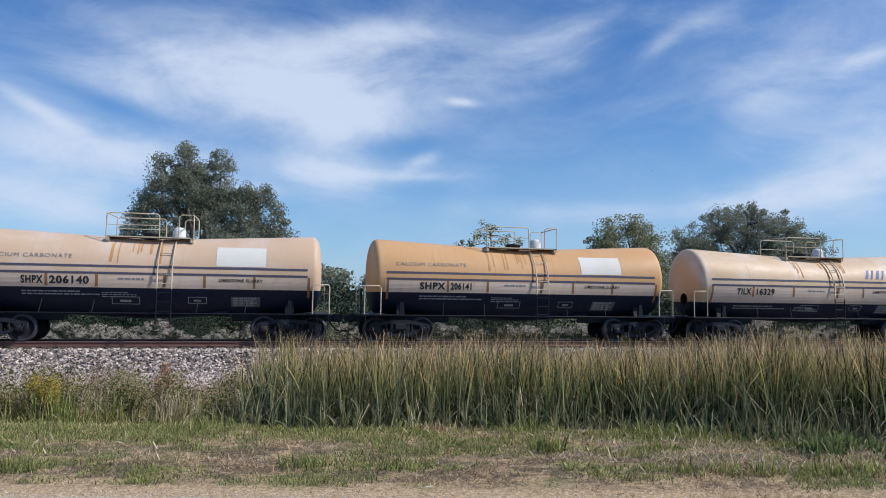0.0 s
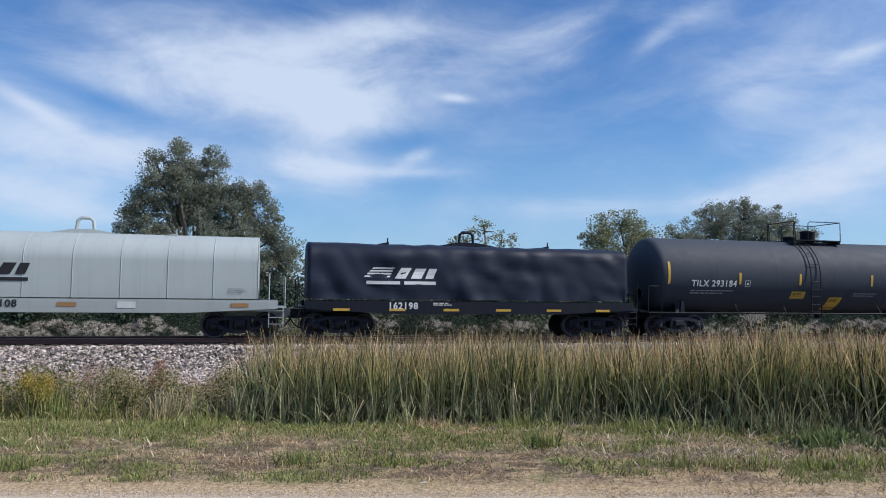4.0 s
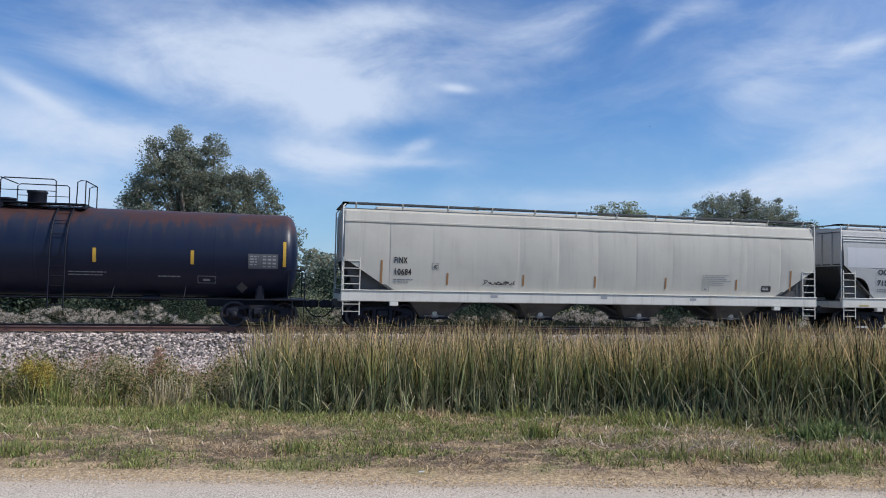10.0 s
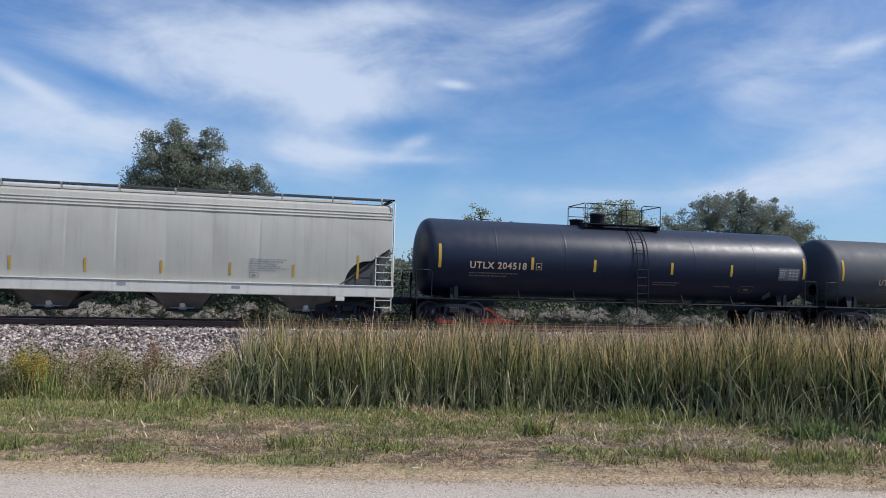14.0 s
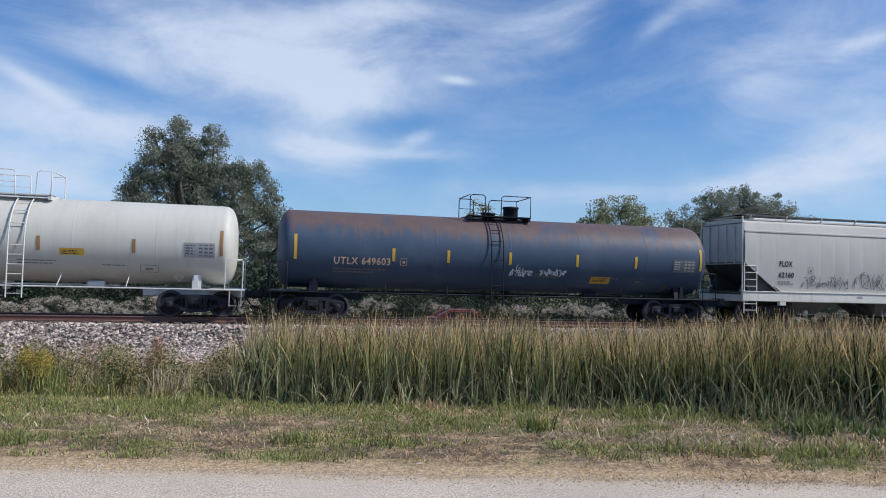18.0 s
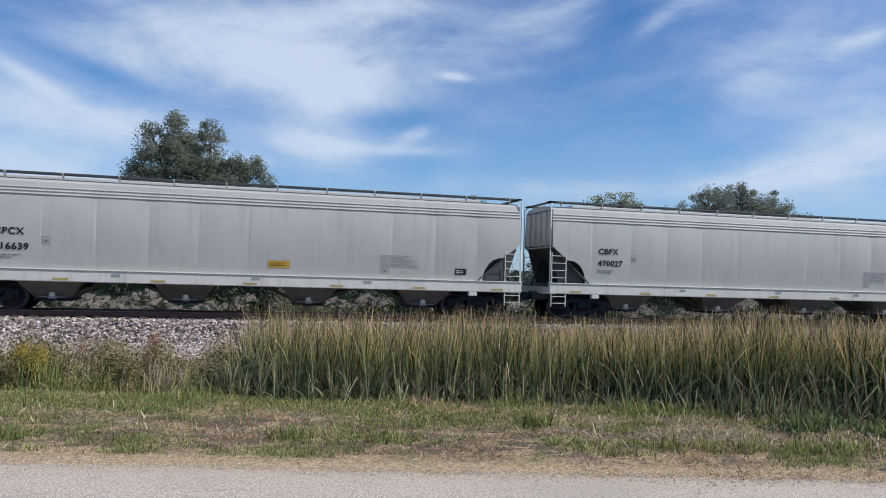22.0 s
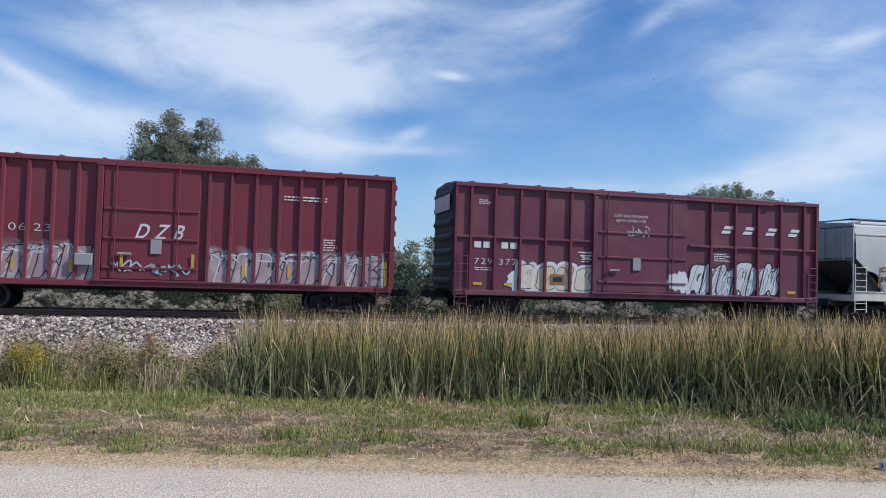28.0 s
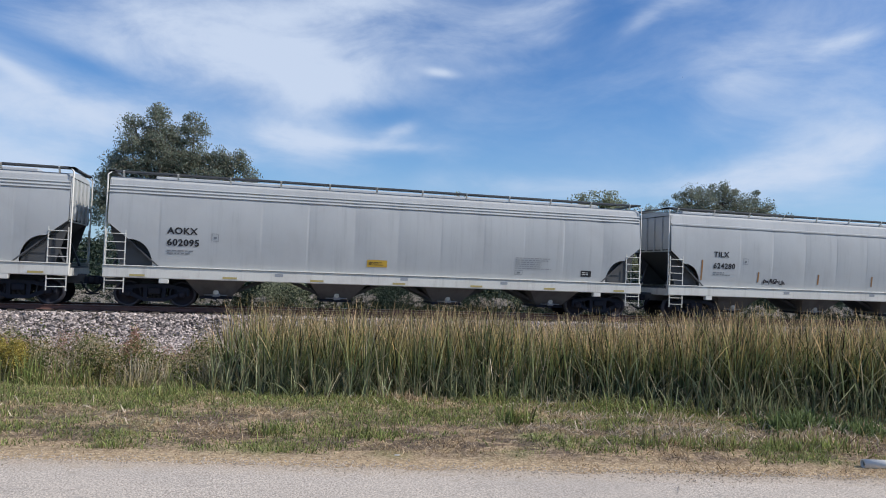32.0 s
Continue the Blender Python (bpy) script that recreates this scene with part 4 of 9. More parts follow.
def tank_car(name, label, left, right, radius, axis_z, body, trim, sag=0.0, gear_in=1.35, deck=(-1.5, 1.3), steps=-0.5, dome=0.4, dome_big=False, split=None, rail_mat=None, rings=5, head_deep=0.34):
    """A tank car on two stub sills; sag: how far its top dips to the middle."""
    car = car_thing(name, label, "tank car", left, right)
    h = (right - left) / 2
    head = radius * head_deep
    rail_mat = rail_mat or trim
    low_rail = trim if split is not None else rail_mat

    def bend(x):
        return sag * (abs(x) / h - 1.0)

    prof = []
    for q in (0.0, 0.25, 0.45, 0.6, 0.72, 0.82, 0.89, 0.94, 0.975, 0.993, 1.0):
        # dished head with a tight knuckle
        prof.append((-h + head * (1 - (1 - q ** 3.2) ** (1 / 2.4)), max(0.0005, radius * q)))
    mid = [(-h + head + (2 * h - 2 * head) * j / 12, radius) for j in range(1, 12)]
    prof = prof + mid + [(-x, r) for x, r in reversed(prof)]
    part("tank_shell", Geo().lathe(prof, 48, "x", (0, 0, axis_z), bend), body, car)
    for j in range(1, rings + 1):
        x = -h + 2 * h * j / (rings + 1)
        part("weld_band", Geo().lathe([(x - 0.04, radius + 0.001), (x - 0.02, radius + 0.0035), (x + 0.02, radius + 0.0035), (x + 0.04, radius + 0.001)], 48, "x", (0, 0, axis_z), bend), body, car)
    side = Side(car, lambda z, x=0.0: math.sqrt(max(0.01, radius ** 2 - (z - axis_z - bend(x)) ** 2)))
    low = axis_z - radius
    for s in (-1, 1):
        part("stub_sill", Geo().box(*sorted((s * (h - 3.2), s * (h + 0.3))), -0.32, 0.32, 0.72, 1.02, 0.02), trim, car)
        part("saddle", Geo().prism([(-0.95, axis_z - radius * 0.72), (-1.1, 1.0), (1.1, 1.0), (0.95, axis_z - radius * 0.72), (0.6, low + 0.1), (-0.6, low + 0.1)], s * (h - gear_in) - 0.15, s * (h - gear_in) + 0.15, "x"), trim, car)
        part("end_deck", Geo().box(*sorted((s * (h - 0.9), s * (h + 0.32))), -1.45, 1.45, 0.98, 1.03, 0.01), trim, car, "steel grating end platform")
        e = s * (h + 0.22)
        for y in (-1.4, 1.4):
            part("end_handrail", Geo().tube([(s * (h - 0.35), y, 1.02), (s * (h - 0.35), y, 2.0), (s * (h - 0.28), y, 2.08), (e, y, 2.08), (e + s * 0.03, y, 2.0), (e + s * 0.03, y, 1.0)], 0.022, 6), rail_mat, car)
        part("cross_rail", Geo().tube([(e, -1.4, 1.75), (e, 1.4, 1.75)], 0.02, 6), rail_mat, car)
        part("sill_step", Geo().tube([(e, -1.45, 1.0), (e, -1.45, 0.45), (e - s * 0.4, -1.45, 0.45), (e - s * 0.4, -1.45, 1.0)], 0.018, 5), trim, car)
        part("bolster_gusset", Geo().prism([(s * (h - gear_in) - 0.10, 1.0), (s * (h - gear_in) + 0.10, 1.0), (s * (h - gear_in) + 0.06, 1.50), (s * (h - gear_in) - 0.06, 1.50)], -1.36, -1.24), trim, car)
    part("side_rail", Geo().tube([(-h + 0.6, -1.42, 1.0), (h - 0.6, -1.42, 1.0)], 0.028, 6), low_rail, car, "long safety rail below the tank")
    part("side_rail", Geo().tube([(-h + 0.6, 1.42, 1.0), (h - 0.6, 1.42, 1.0)], 0.028, 6), low_rail, car)
    for x in (-0.55, -0.28, 0.28, 0.55):
        part("rail_bracket", Geo().tube([(x * h, -1.42, 1.0), (x * h + 0.04, -side.deep(1.5), 1.45)], 0.018, 5), low_rail, car)
    part("bottom_outlet", Geo().lathe([(low - 0.28, 0.12), (low - 0.12, 0.12), (low - 0.10, 0.22), (low + 0.03, 0.24)], 14, "z", (0.3, 0, 0)), trim, car)
    part("brake_rigging", Geo().tube([(-h * 0.55, -0.4, low - 0.08), (h * 0.5, -0.4, low - 0.08)], 0.03, 5).lathe([(-0.3, 0.12), (0.25, 0.13)], 12, "x", (h * 0.42, -0.7, low - 0.05)), trim, car)
    # the way up and the platform on top
    top = axis_z + radius + (bend(0) if sag else 0)
    pts = []
    for j in range(11):
        a = math.pi / 2 * (1 - j / 10)
        pts.append((-(radius + 0.09) * math.sin(a), axis_z + bend(0) + (radius + 0.09) * math.cos(a)))
    g = Geo()
    for s in (-1, 1):
        x = steps + s * 0.24
        g.tube([(x, -radius - 0.10, 0.62 if split is None else 1.84), (x, -radius - 0.10, axis_z)] + [(x, p, q) for p, q in pts[1:8]], 0.024, 6)
        if split is not None:
            part("lower_ladder_rail", Geo().tube([(x, -radius - 0.10, 0.62), (x, -radius - 0.10, 1.83)], 0.024, 6), trim, car, "black lower ladder rail")
    z = 0.75
    while z < axis_z:
        if split is not None and z < 1.8:
            part("lower_rung", Geo().tube([(steps - 0.24, -radius - 0.10, z), (steps + 0.24, -radius - 0.10, z)], 0.015, 5), trim, car)
        else:
            g.tube([(steps - 0.24, -radius - 0.10, z), (steps + 0.24, -radius - 0.10, z)], 0.015, 5)
        z += 0.32
    for p, q in pts[2:8:2]:
        g.tube([(steps - 0.24, p, q), (steps + 0.24, p, q)], 0.015, 5)
    part("side_ladder", g, rail_mat, car)
    x0, x1 = deck
    part("top_platform", Geo().box(x0, x1, -0.85, -0.25, top + 0.02, top + 0.06).box(x0, x1, 0.25, 0.85, top + 0.02, top + 0.06).box(x0, x0 + 0.1, -0.85, 0.85, top - 0.12, top + 0.05).box(x1 - 0.1, x1, -0.85, 0.85, top - 0.12, top + 0.05), rail_mat, car, "steel grating platform")
    for y in (-0.85, 0.85):
        g = Geo().tube([(x0, y, top), (x0, y, top + 0.78), (x0 + 0.1, y, top + 0.86), (steps - 0.42, y, top + 0.86), (steps - 0.34, y, top + 0.80), (steps - 0.32, y, top)], 0.02, 6)
        g.tube([(x0, y, top + 0.45), (steps - 0.32, y, top + 0.45)], 0.014, 5)
        part("platform_railing", g, rail_mat, car)
        g = Geo().tube([(steps + 0.32, y, top), (steps + 0.34, y, top + 0.80), (steps + 0.44, y, top + 0.86), (x1, y, top + 0.86), (x1, y, top)], 0.02, 6)
        part("platform_railing", g, rail_mat, car)
    for x in (x0, x1):
        part("platform_railing", Geo().tube([(x, -0.85, top + 0.86), (x, 0.85, top + 0.86)], 0.02, 6), rail_mat, car)
    if dome_big:
        part("valve_dome", Geo().lathe([(top - 0.1, 0.24), (top + 0.36, 0.23), (top + 0.46, 0.17), (top + 0.5, 0.02)], 20, "z", (dome, 0, 0)), body if split is None else M_WHITE, car, "round white valve cover")
    else:
        part("valve_dome", Geo().lathe([(top - 0.1, 0.30), (top + 0.42, 0.30), (top + 0.46, 0.34), (top + 0.52, 0.32), (top + 0.55, 0.04)], 20, "z", (dome, 0, 0)), trim, car, "round protective valve housing")
    part("manway", Geo().lathe([(top - 0.1, 0.27), (top + 0.16, 0.27), (top + 0.18, 0.31), (top + 0.24, 0.30), (top + 0.27, 0.05)], 18, "z", (dome - 0.95, 0, 0)), trim, car, "bolted round manway cover")
    part("brake_wheel", Geo().lathe([(-0.01, 0.25), (0.01, 0.25), (0.01, 0.22), (-0.01, 0.22)], 16, "x", (-h - 0.30, -0.7, 1.75)).beam((-h - 0.3, -0.94, 1.75), (-h - 0.3, -0.46, 1.75), 0.02, 0.03).tube([(-h - 0.3, -0.7, 0.95), (-h - 0.3, -0.7, 1.8)], 0.03, 6), trim, car, "hand brake wheel")
    running_gear(car, h + 0.30, h - gear_in)
    return car, side, h


def reflectors(side, xs, z0, z1, w, material):
    for x in xs:
        side.panel(x - w / 2, x + w / 2, z0, z1, material, "reflector", "", 0.012)


def hopper_car(name, label, left, right, body, trim, top=4.43, cut="round", cut_in=1.45, cut_z=2.85, bays=4, bands=True, seams=11, gear_in=1.62, board=None, sill_mat=None, bay_mat=None, rail_out=False):
    """A covered hopper: curved side sheets cut away over the trucks, slope sheets, discharge bays, roof walk."""
    car = car_thing(name, label, "hopper car", left, right)
    h = (right - left) / 2
    sill_mat, board, bay_mat = sill_mat or body, board or M_BOARD, bay_mat or body
    zs, zt = 1.42, top - 0.12
    he = h - 0.10

    def deep(z, x=0.0):
        q = (z - zs) / (zt - zs)
        return 1.43 + 0.15 * math.sin(math.pi * min(1, max(0, q)) * 0.90) - 0.04 * max(0, q - 0.85) / 0.15

    def foot(x):
        d = he - abs(x)
        if d >= cut_in:
            return zs
        q = d / cut_in
        if cut == "round":
            if q < 0.45:
                return cut_z - (cut_z - 2.32) * q / 0.45
            w = (q - 0.45) / 0.55
            return zs + (2.32 - zs) * max(0.0, 1 - w ** 2.4) ** (1 / 1.9)
        if cut == "sweep":
            return zs + (cut_z - zs) * max(0.0, 1 - q ** 1.3) ** 0.68
        return cut_z + (zs - cut_z) * q

    def wave(x, z, s=-1):
        """How far the thin sheet is dented in or bulges between its frames."""
        sheet = (x + he) / (2 * he) * (seams + 1)
        swell = (0.030 if seams < 20 else 0.012) * (abs(math.sin(math.pi * sheet)) ** 0.7 - 0.75) * (0.55 + 0.45 * math.sin(5.3 * int(sheet) + 1.7 * left)) + 0.007 * noise.noise((x * 0.9, left, s))
        low = foot(x)
        return swell * math.sin(math.pi * min(1.0, max(0.0, (z - low) / (zt - low))))

    count = 8 * (seams + 1) if seams < 20 else 4 * (seams + 1)
    creases = [-he + 2 * he * j / (seams + 1) + o for j in range(1, seams + 1) for o in (-0.07, -0.03, 0.03, 0.07)]
    xs = sorted(set([round(v, 3) for v in list(np.linspace(-he, he, count + 1)) + creases] + [round(s * (he - cut_in * q), 3) for s in (-1, 1) for q in (0, 0.25, 0.45, 0.6, 0.72, 0.8, 0.87, 0.92, 0.96, 0.985, 0.996, 1.0)]))
    nz = 8
    for s in (-1, 1):
        g = Geo()
        vs = []
        for x in xs:
            z0 = foot(x)
            for j in range(nz + 1):
                z = z0 + (zt - z0) * j / nz
                vs.append((x, s * (deep(z) + wave(x, z, s)), z))
        w = nz + 1
        g.add(vs, [(i * w + j, (i + 1) * w + j, (i + 1) * w + j + 1, i * w + j + 1) for i in range(len(xs) - 1) for j in range(nz)], True)
        part("side_sheet", g, body, car)
        if bands:
            for b in range(3):
                z = zt - 0.20 - b * 0.11
                part("stiffening_rib", Geo().tube([(-he, s * (deep(z) + 0.006), z), (he, s * (deep(z) + 0.006), z)], 0.026, 5), bay_mat, car)
        else:
            z = zt - 0.36
            part("stiffening_rib", Geo().box(-he, he, *sorted((s * (deep(z) - 0.02), s * (deep(z) + 0.035))), z - 0.05, z + 0.03, 0.01), bay_mat, car)
    sd = Side(car, lambda z, x=0.0: 1.588 if z < 1.375 else 1.622 if z < 1.435 else deep(z) + wave(x, z))
    sd.proud = 0.014
    part("roof", Geo().prism([(-deep(zt), zt), (-1.28, top), (-0.55, top + 0.08), (0.55, top + 0.08), (1.28, top), (deep(zt), zt), (deep(zt), zt - 0.04), (-deep(zt), zt - 0.04)], -he, he, "x"), body, car)
    for s in (-1, 1):
        x = s * he
        part("end_sheet", Geo().prism([(-1.46, cut_z - 0.05), (1.46, cut_z - 0.05), (1.48, zt), (-1.48, zt)], x - s * 0.06, x, "x"), body, car)
        for y in (-0.9, -0.3, 0.3, 0.9):
            part("end_rib", Geo().box(*sorted((x, x + s * 0.07)), y - 0.04, y + 0.04, cut_z, zt - 0.05, 0.01), body, car)
        lo = s * (he - cut_in - 0.45)
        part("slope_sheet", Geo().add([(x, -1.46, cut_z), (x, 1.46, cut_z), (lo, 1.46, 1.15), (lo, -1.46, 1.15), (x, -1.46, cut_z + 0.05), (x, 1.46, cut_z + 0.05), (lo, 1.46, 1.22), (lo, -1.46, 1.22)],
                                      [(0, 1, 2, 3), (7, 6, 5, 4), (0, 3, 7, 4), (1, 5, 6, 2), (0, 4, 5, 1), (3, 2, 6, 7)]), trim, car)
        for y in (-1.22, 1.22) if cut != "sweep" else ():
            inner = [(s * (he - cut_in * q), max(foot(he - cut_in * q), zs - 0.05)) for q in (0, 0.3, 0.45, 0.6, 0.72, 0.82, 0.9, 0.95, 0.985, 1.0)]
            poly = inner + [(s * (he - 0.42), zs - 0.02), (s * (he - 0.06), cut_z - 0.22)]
            part("end_gusset", Geo().prism(poly if s < 0 else poly[::-1], y - 0.02, y + 0.02), trim, car, "recessed gusset plate, dark with painted shade")
        part("end_sill", Geo().box(*sorted((s * (h - 0.35), s * h)), -1.5, 1.5, 0.98, 1.28, 0.02), sill_mat, car)
        part("stub_sill", Geo().box(*sorted((s * (h - 3.4), s * (h + 0.18))), -0.3, 0.3, 0.72, 1.05, 0.02), trim, car)
        part("deck_plate", Geo().box(*sorted((s * (h - 2.1), s * h)), -1.45, 1.45, 1.26, 1.30), trim, car)
        for y in (-1.1, 1.1):
            part("end_brace", Geo().beam((s * (h - 0.2), y * 0.9, 1.28), (s * (he - 0.55), y, 2.3), 0.07, 0.07), trim, car)
            part("corner_post", Geo().tube([(s * (h - 0.03), y * 1.36, 1.0), (s * (h - 0.03), y * 1.36, top + 0.05), (s * (h - 0.15), y * 1.2, top + 0.18)], 0.028, 6), sill_mat, car)
        ladder(car, s * (h - 0.38), -1.56, 1.2, 2.62, 0.60, sill_mat, 5, "end_ladder")
        ladder(car, s * (h - 0.38), -1.56, 0.50, 1.02, 0.60, sill_mat, 2, "sill_step")
        ladder(car, s * (h - 0.38), 1.56, 0.50, 2.62, 0.60, sill_mat, 7, "end_ladder")
        part("jacking_pad", Geo().box(s * (h - 1.95) - 0.16, s * (h - 1.95) + 0.16, -1.58, -1.4, 0.84, 1.02, 0.02), sill_mat, car)
    for s in (-1, 1):
        y0, y1 = sorted((s * 1.42, s * 1.585))
        part("side_sill", Geo().box(-h, h, y0, y1, 1.0, 1.40, 0.025).box(-h, h, *sorted((s * 1.36, s * 1.62)), 1.39, 1.425, 0.008), sill_mat, car, "long bright side sill")
    if rail_out:
        part("outer_pipe", Geo().tube([(-h + 2, -1.66, 1.50), (h - 3, -1.66, 1.50)], 0.03, 6), sill_mat, car)
    span = bays * 4.3 if bays > 2 else 7.4
    for b in range(bays):
        c = -span / 2 + span * (b + 0.5) / bays + (0.25 if bays == 2 else 0.0)
        w = span / bays * 0.25 if bays > 2 else 1.35
        u, v = (0.55, 0.7) if bays > 2 else (0.42, 1.12)
        g = Geo()
        vs = [(c - w, -1.3, 1.05), (c + w, -1.3, 1.05), (c + w, 1.3, 1.05), (c - w, 1.3, 1.05), (c - u, -v, 0.42), (c + u, -v, 0.42), (c + u, v, 0.42), (c - u, v, 0.42)]
        g.add(vs, [(0, 1, 5, 4), (1, 2, 6, 5), (2, 3, 7, 6), (3, 0, 4, 7), (4, 5, 6, 7), (3, 2, 1, 0)])
        bay = part("discharge_bay", g, M_BAY if bays > 2 else body, car, "road-grimed grey discharge bay, shade toned in on four-bay cars")
        if bays == 2:
            ring = [(c + 0.25 * math.cos(a), -1.245 - 0.011 * math.sin(a) * 4, 0.80 + 0.13 * math.sin(a)) for a in np.linspace(0, 2 * math.pi, 19)]
            part("bay_mark", Geo().tube(ring, 0.022, 5), M_GUSSET, bay, "faded oval mark")
        part("gate_hub", Geo().lathe([(-0.90, 0.03), (-0.90, 0.09), (-0.80, 0.10)], 12, "y", (c, 0, 0.56)), M_SILL, bay, "white round gate hub")
        gap = span / bays
        if b:
            m = c - gap / 2
            part("inner_slope", Geo().prism([(m - gap * 0.42, 0.50), (m - 0.05, 1.3), (m + 0.05, 1.3), (m + gap * 0.42, 0.50), (m + gap * 0.36, 0.50), (m, 1.16), (m - gap * 0.36, 0.50)], -0.5, 0.5), M_GUSSET, car, "sloping inner sheet, dark with painted shade")
        part("outlet_gate", Geo().box(c - 0.58, c + 0.58, -0.74, 0.74, 0.32, 0.42, 0.02).lathe([(-0.86, 0.08), (-0.74, 0.08)], 10, "y", (c, 0, 0.37)), M_TRUCK, bay)
        part("gate_latch", Geo().box(c - 0.12, c + 0.14, -0.88, -0.72, 0.40, 0.52, 0.02).tube([(c - 0.4, -0.82, 0.46), (c + 0.4, -0.82, 0.46)], 0.02, 5), M_PANEL, bay, "pale gate latch")
    part("centre_sill", Geo().box(-h + 3, h - 3, -0.22, 0.22, 0.98, 1.2), trim, car)
    # roof walk
    for s in (-1, 1):
        part("running_board", Geo().box(-h + 0.02, h - 0.02, *sorted((s * 0.98, s * 1.42)), top + 0.16, top + 0.215), board, car, "grating roof walkway")
    for s in (-1, 1):
        part("end_walk", Geo().box(*sorted((s * (h - 0.22), s * (h - 0.02))), -1.42, 1.42, top + 0.16, top + 0.20), board, car)
    nst = max(4, int(2 * h / 1.62))
    st = shared(("stand", round(top, 2)), lambda: Geo().beam((0, -1.30, top - 0.02), (0, -1.43, top + 0.2), 0.06, 0.025).mesh("walk_bracket"))
    for j in range(nst):
        for turn in (0, 180):
            part("walk_bracket", st, sill_mat, car, m=pose(-h + 0.5 + (2 * h - 1.0) * j / (nst - 1), 0, 0, 0, 0, turn))
    part("hatch_cover", Geo().box(-h + 1.4, h - 1.4, -0.34, 0.34, top + 0.06, top + 0.20, 0.03), body, car, "long trough hatch cover")
    running_gear(car, h + 0.12, h - gear_in)
    return car, sd, h


def box_car(name, label, left, right, body, roof_mat, top=5.17, ribs_left=7, ribs_right=7, door=(-2.0, 1.4), gear_in=1.75, waist=None, ribs=(), end_mat=None):
    """A high box car: ribbed side, sliding door, corrugated ends."""
    car = car_thing(name, label, "box car", left, right)
    h = (right - left) / 2
    part("body_shell", Geo().box(-h, h, -1.44, 1.44, 1.02, top - 0.03), body, car)
    part("roof", Geo().prism([(-1.56, top - 0.06), (-1.54, top), (0, top + 0.10), (1.54, top), (1.56, top - 0.06)], -h - 0.02, h + 0.02, "x"), roof_mat, car)
    for j in range(12):
        x = -h + 2 * h * (j + 0.5) / 12
        part("roof_rib", Geo().prism([(-1.54, top + 0.01), (0, top + 0.11), (1.54, top + 0.01), (1.54, top + 0.04), (0, top + 0.15), (-1.54, top + 0.04)], x - 0.05, x + 0.05, "x"), roof_mat, car)
    for s in (-1, 1):
        part("side_plate", Geo().box(-h, h, *sorted((s * 1.42, s * 1.57)), top - 0.16, top - 0.02, 0.01), body, car)
        part("side_sill", Geo().box(-h, h, *sorted((s * 1.40, s * 1.56)), 0.86, 1.06, 0.02), body, car)
    part("underframe", Geo().box(-h + 0.1, h - 0.1, -0.35, 0.35, 0.70, 1.03).box(-h + 2.6, h - 2.6, -1.3, 1.3, 0.92, 1.0), M_BLACK, car)
    xs = [-h + 0.06] + list(np.linspace(-h, door[0] - 0.12, ribs_left + 1)[1:]) + list(np.linspace(door[1] + 0.12, h, ribs_right + 1)[:-1]) + [h - 0.06]
    if ribs:
        xs = [-h + 0.06, *ribs, h - 0.06]
    rib = shared((name, "rib"), lambda: Geo().prism([(-0.07, -1.435), (-0.045, -1.545), (0.045, -1.545), (0.07, -1.435)], 1.06, top - 0.16, "z").mesh("side_rib"))
    for x in xs:
        part("side_rib", rib, body, car, m=pose(x, 0, 0))
        part("side_rib", rib, body, car, m=pose(x, 0, 0, 0, 0, 180))
    d0, d1 = door
    dw = d1 - d0
    g = Geo().box(d0 + 0.05, d1 - 0.05, -1.53, -1.45, 1.12, top - 0.22, 0.012)
    dr = part("door", g, body, car, "closed sliding steel door")
    for q in (0.10, 0.36, 0.62):
        z = 1.12 + (top - 1.34) * q
        part("door_rib", Geo().prism([(-1.525, z - 0.05), (-1.575, z - 0.025), (-1.575, z + 0.025), (-1.525, z + 0.05)], d0 + 0.08, d1 - 0.08, "x"), body, dr)
    for x in (d0 + 0.45, d1 - 0.75):
        part("lock_rod", Geo().tube([(x, -1.60, 1.15), (x, -1.60, top - 0.12)], 0.022, 6), body, dr)
    part("door_handle", Geo().box(d0 + 0.55, d0 + 1.0, -1.64, -1.58, 1.95, 2.02, 0.01).box(d0 + 1.6, d0 + 1.95, -1.58, -1.54, 2.0, 2.5, 0.01), M_PANEL, dr)
    part("door_post", Geo().box(d0 - 0.16, d0 + 0.03, -1.60, -1.44, 1.05, top - 0.25, 0.015), body, car, "door post of a lighter tone")
    part("door_track", Geo().box(d0 - 0.2, h * 0.72, -1.62, -1.5, 1.03, 1.10, 0.01), body, car)
    part("door_track", Geo().box(d0 - 0.2, h * 0.72, -1.60, -1.5, top - 0.22, top - 0.15, 0.01), body, car)
    if waist:
        for a, b in ((-h, d0 - 0.1), (d1 + 0.1, h)):
            part("waist_rail", Geo().box(a, b, -1.525, -1.44, waist - 0.05, waist + 0.05, 0.015), body, car)
    for s in (-1, 1):
        part("end_panel", Geo().box(*sorted((s * h, s * (h + 0.05))), -1.5, 1.5, 1.0, top - 0.08), end_mat or body, car)
        for j in range(7):
            z = 1.35 + (top - 1.75) * j / 6
            part("end_corrugation", Geo().prism([(s * (h + 0.04), z - 0.17), (s * (h + 0.13), z - 0.05), (s * (h + 0.13), z + 0.05), (s * (h + 0.04), z + 0.17)], -1.42, 1.42), end_mat or body, car)
        ladder(car, s * (h - 0.32), -1.60, 0.95, 2.5, 0.42, body, 5, "side_ladder")
        ladder(car, s * (h - 0.30), -1.56, 0.42, 0.90, 0.48, body, 2, "sill_step")
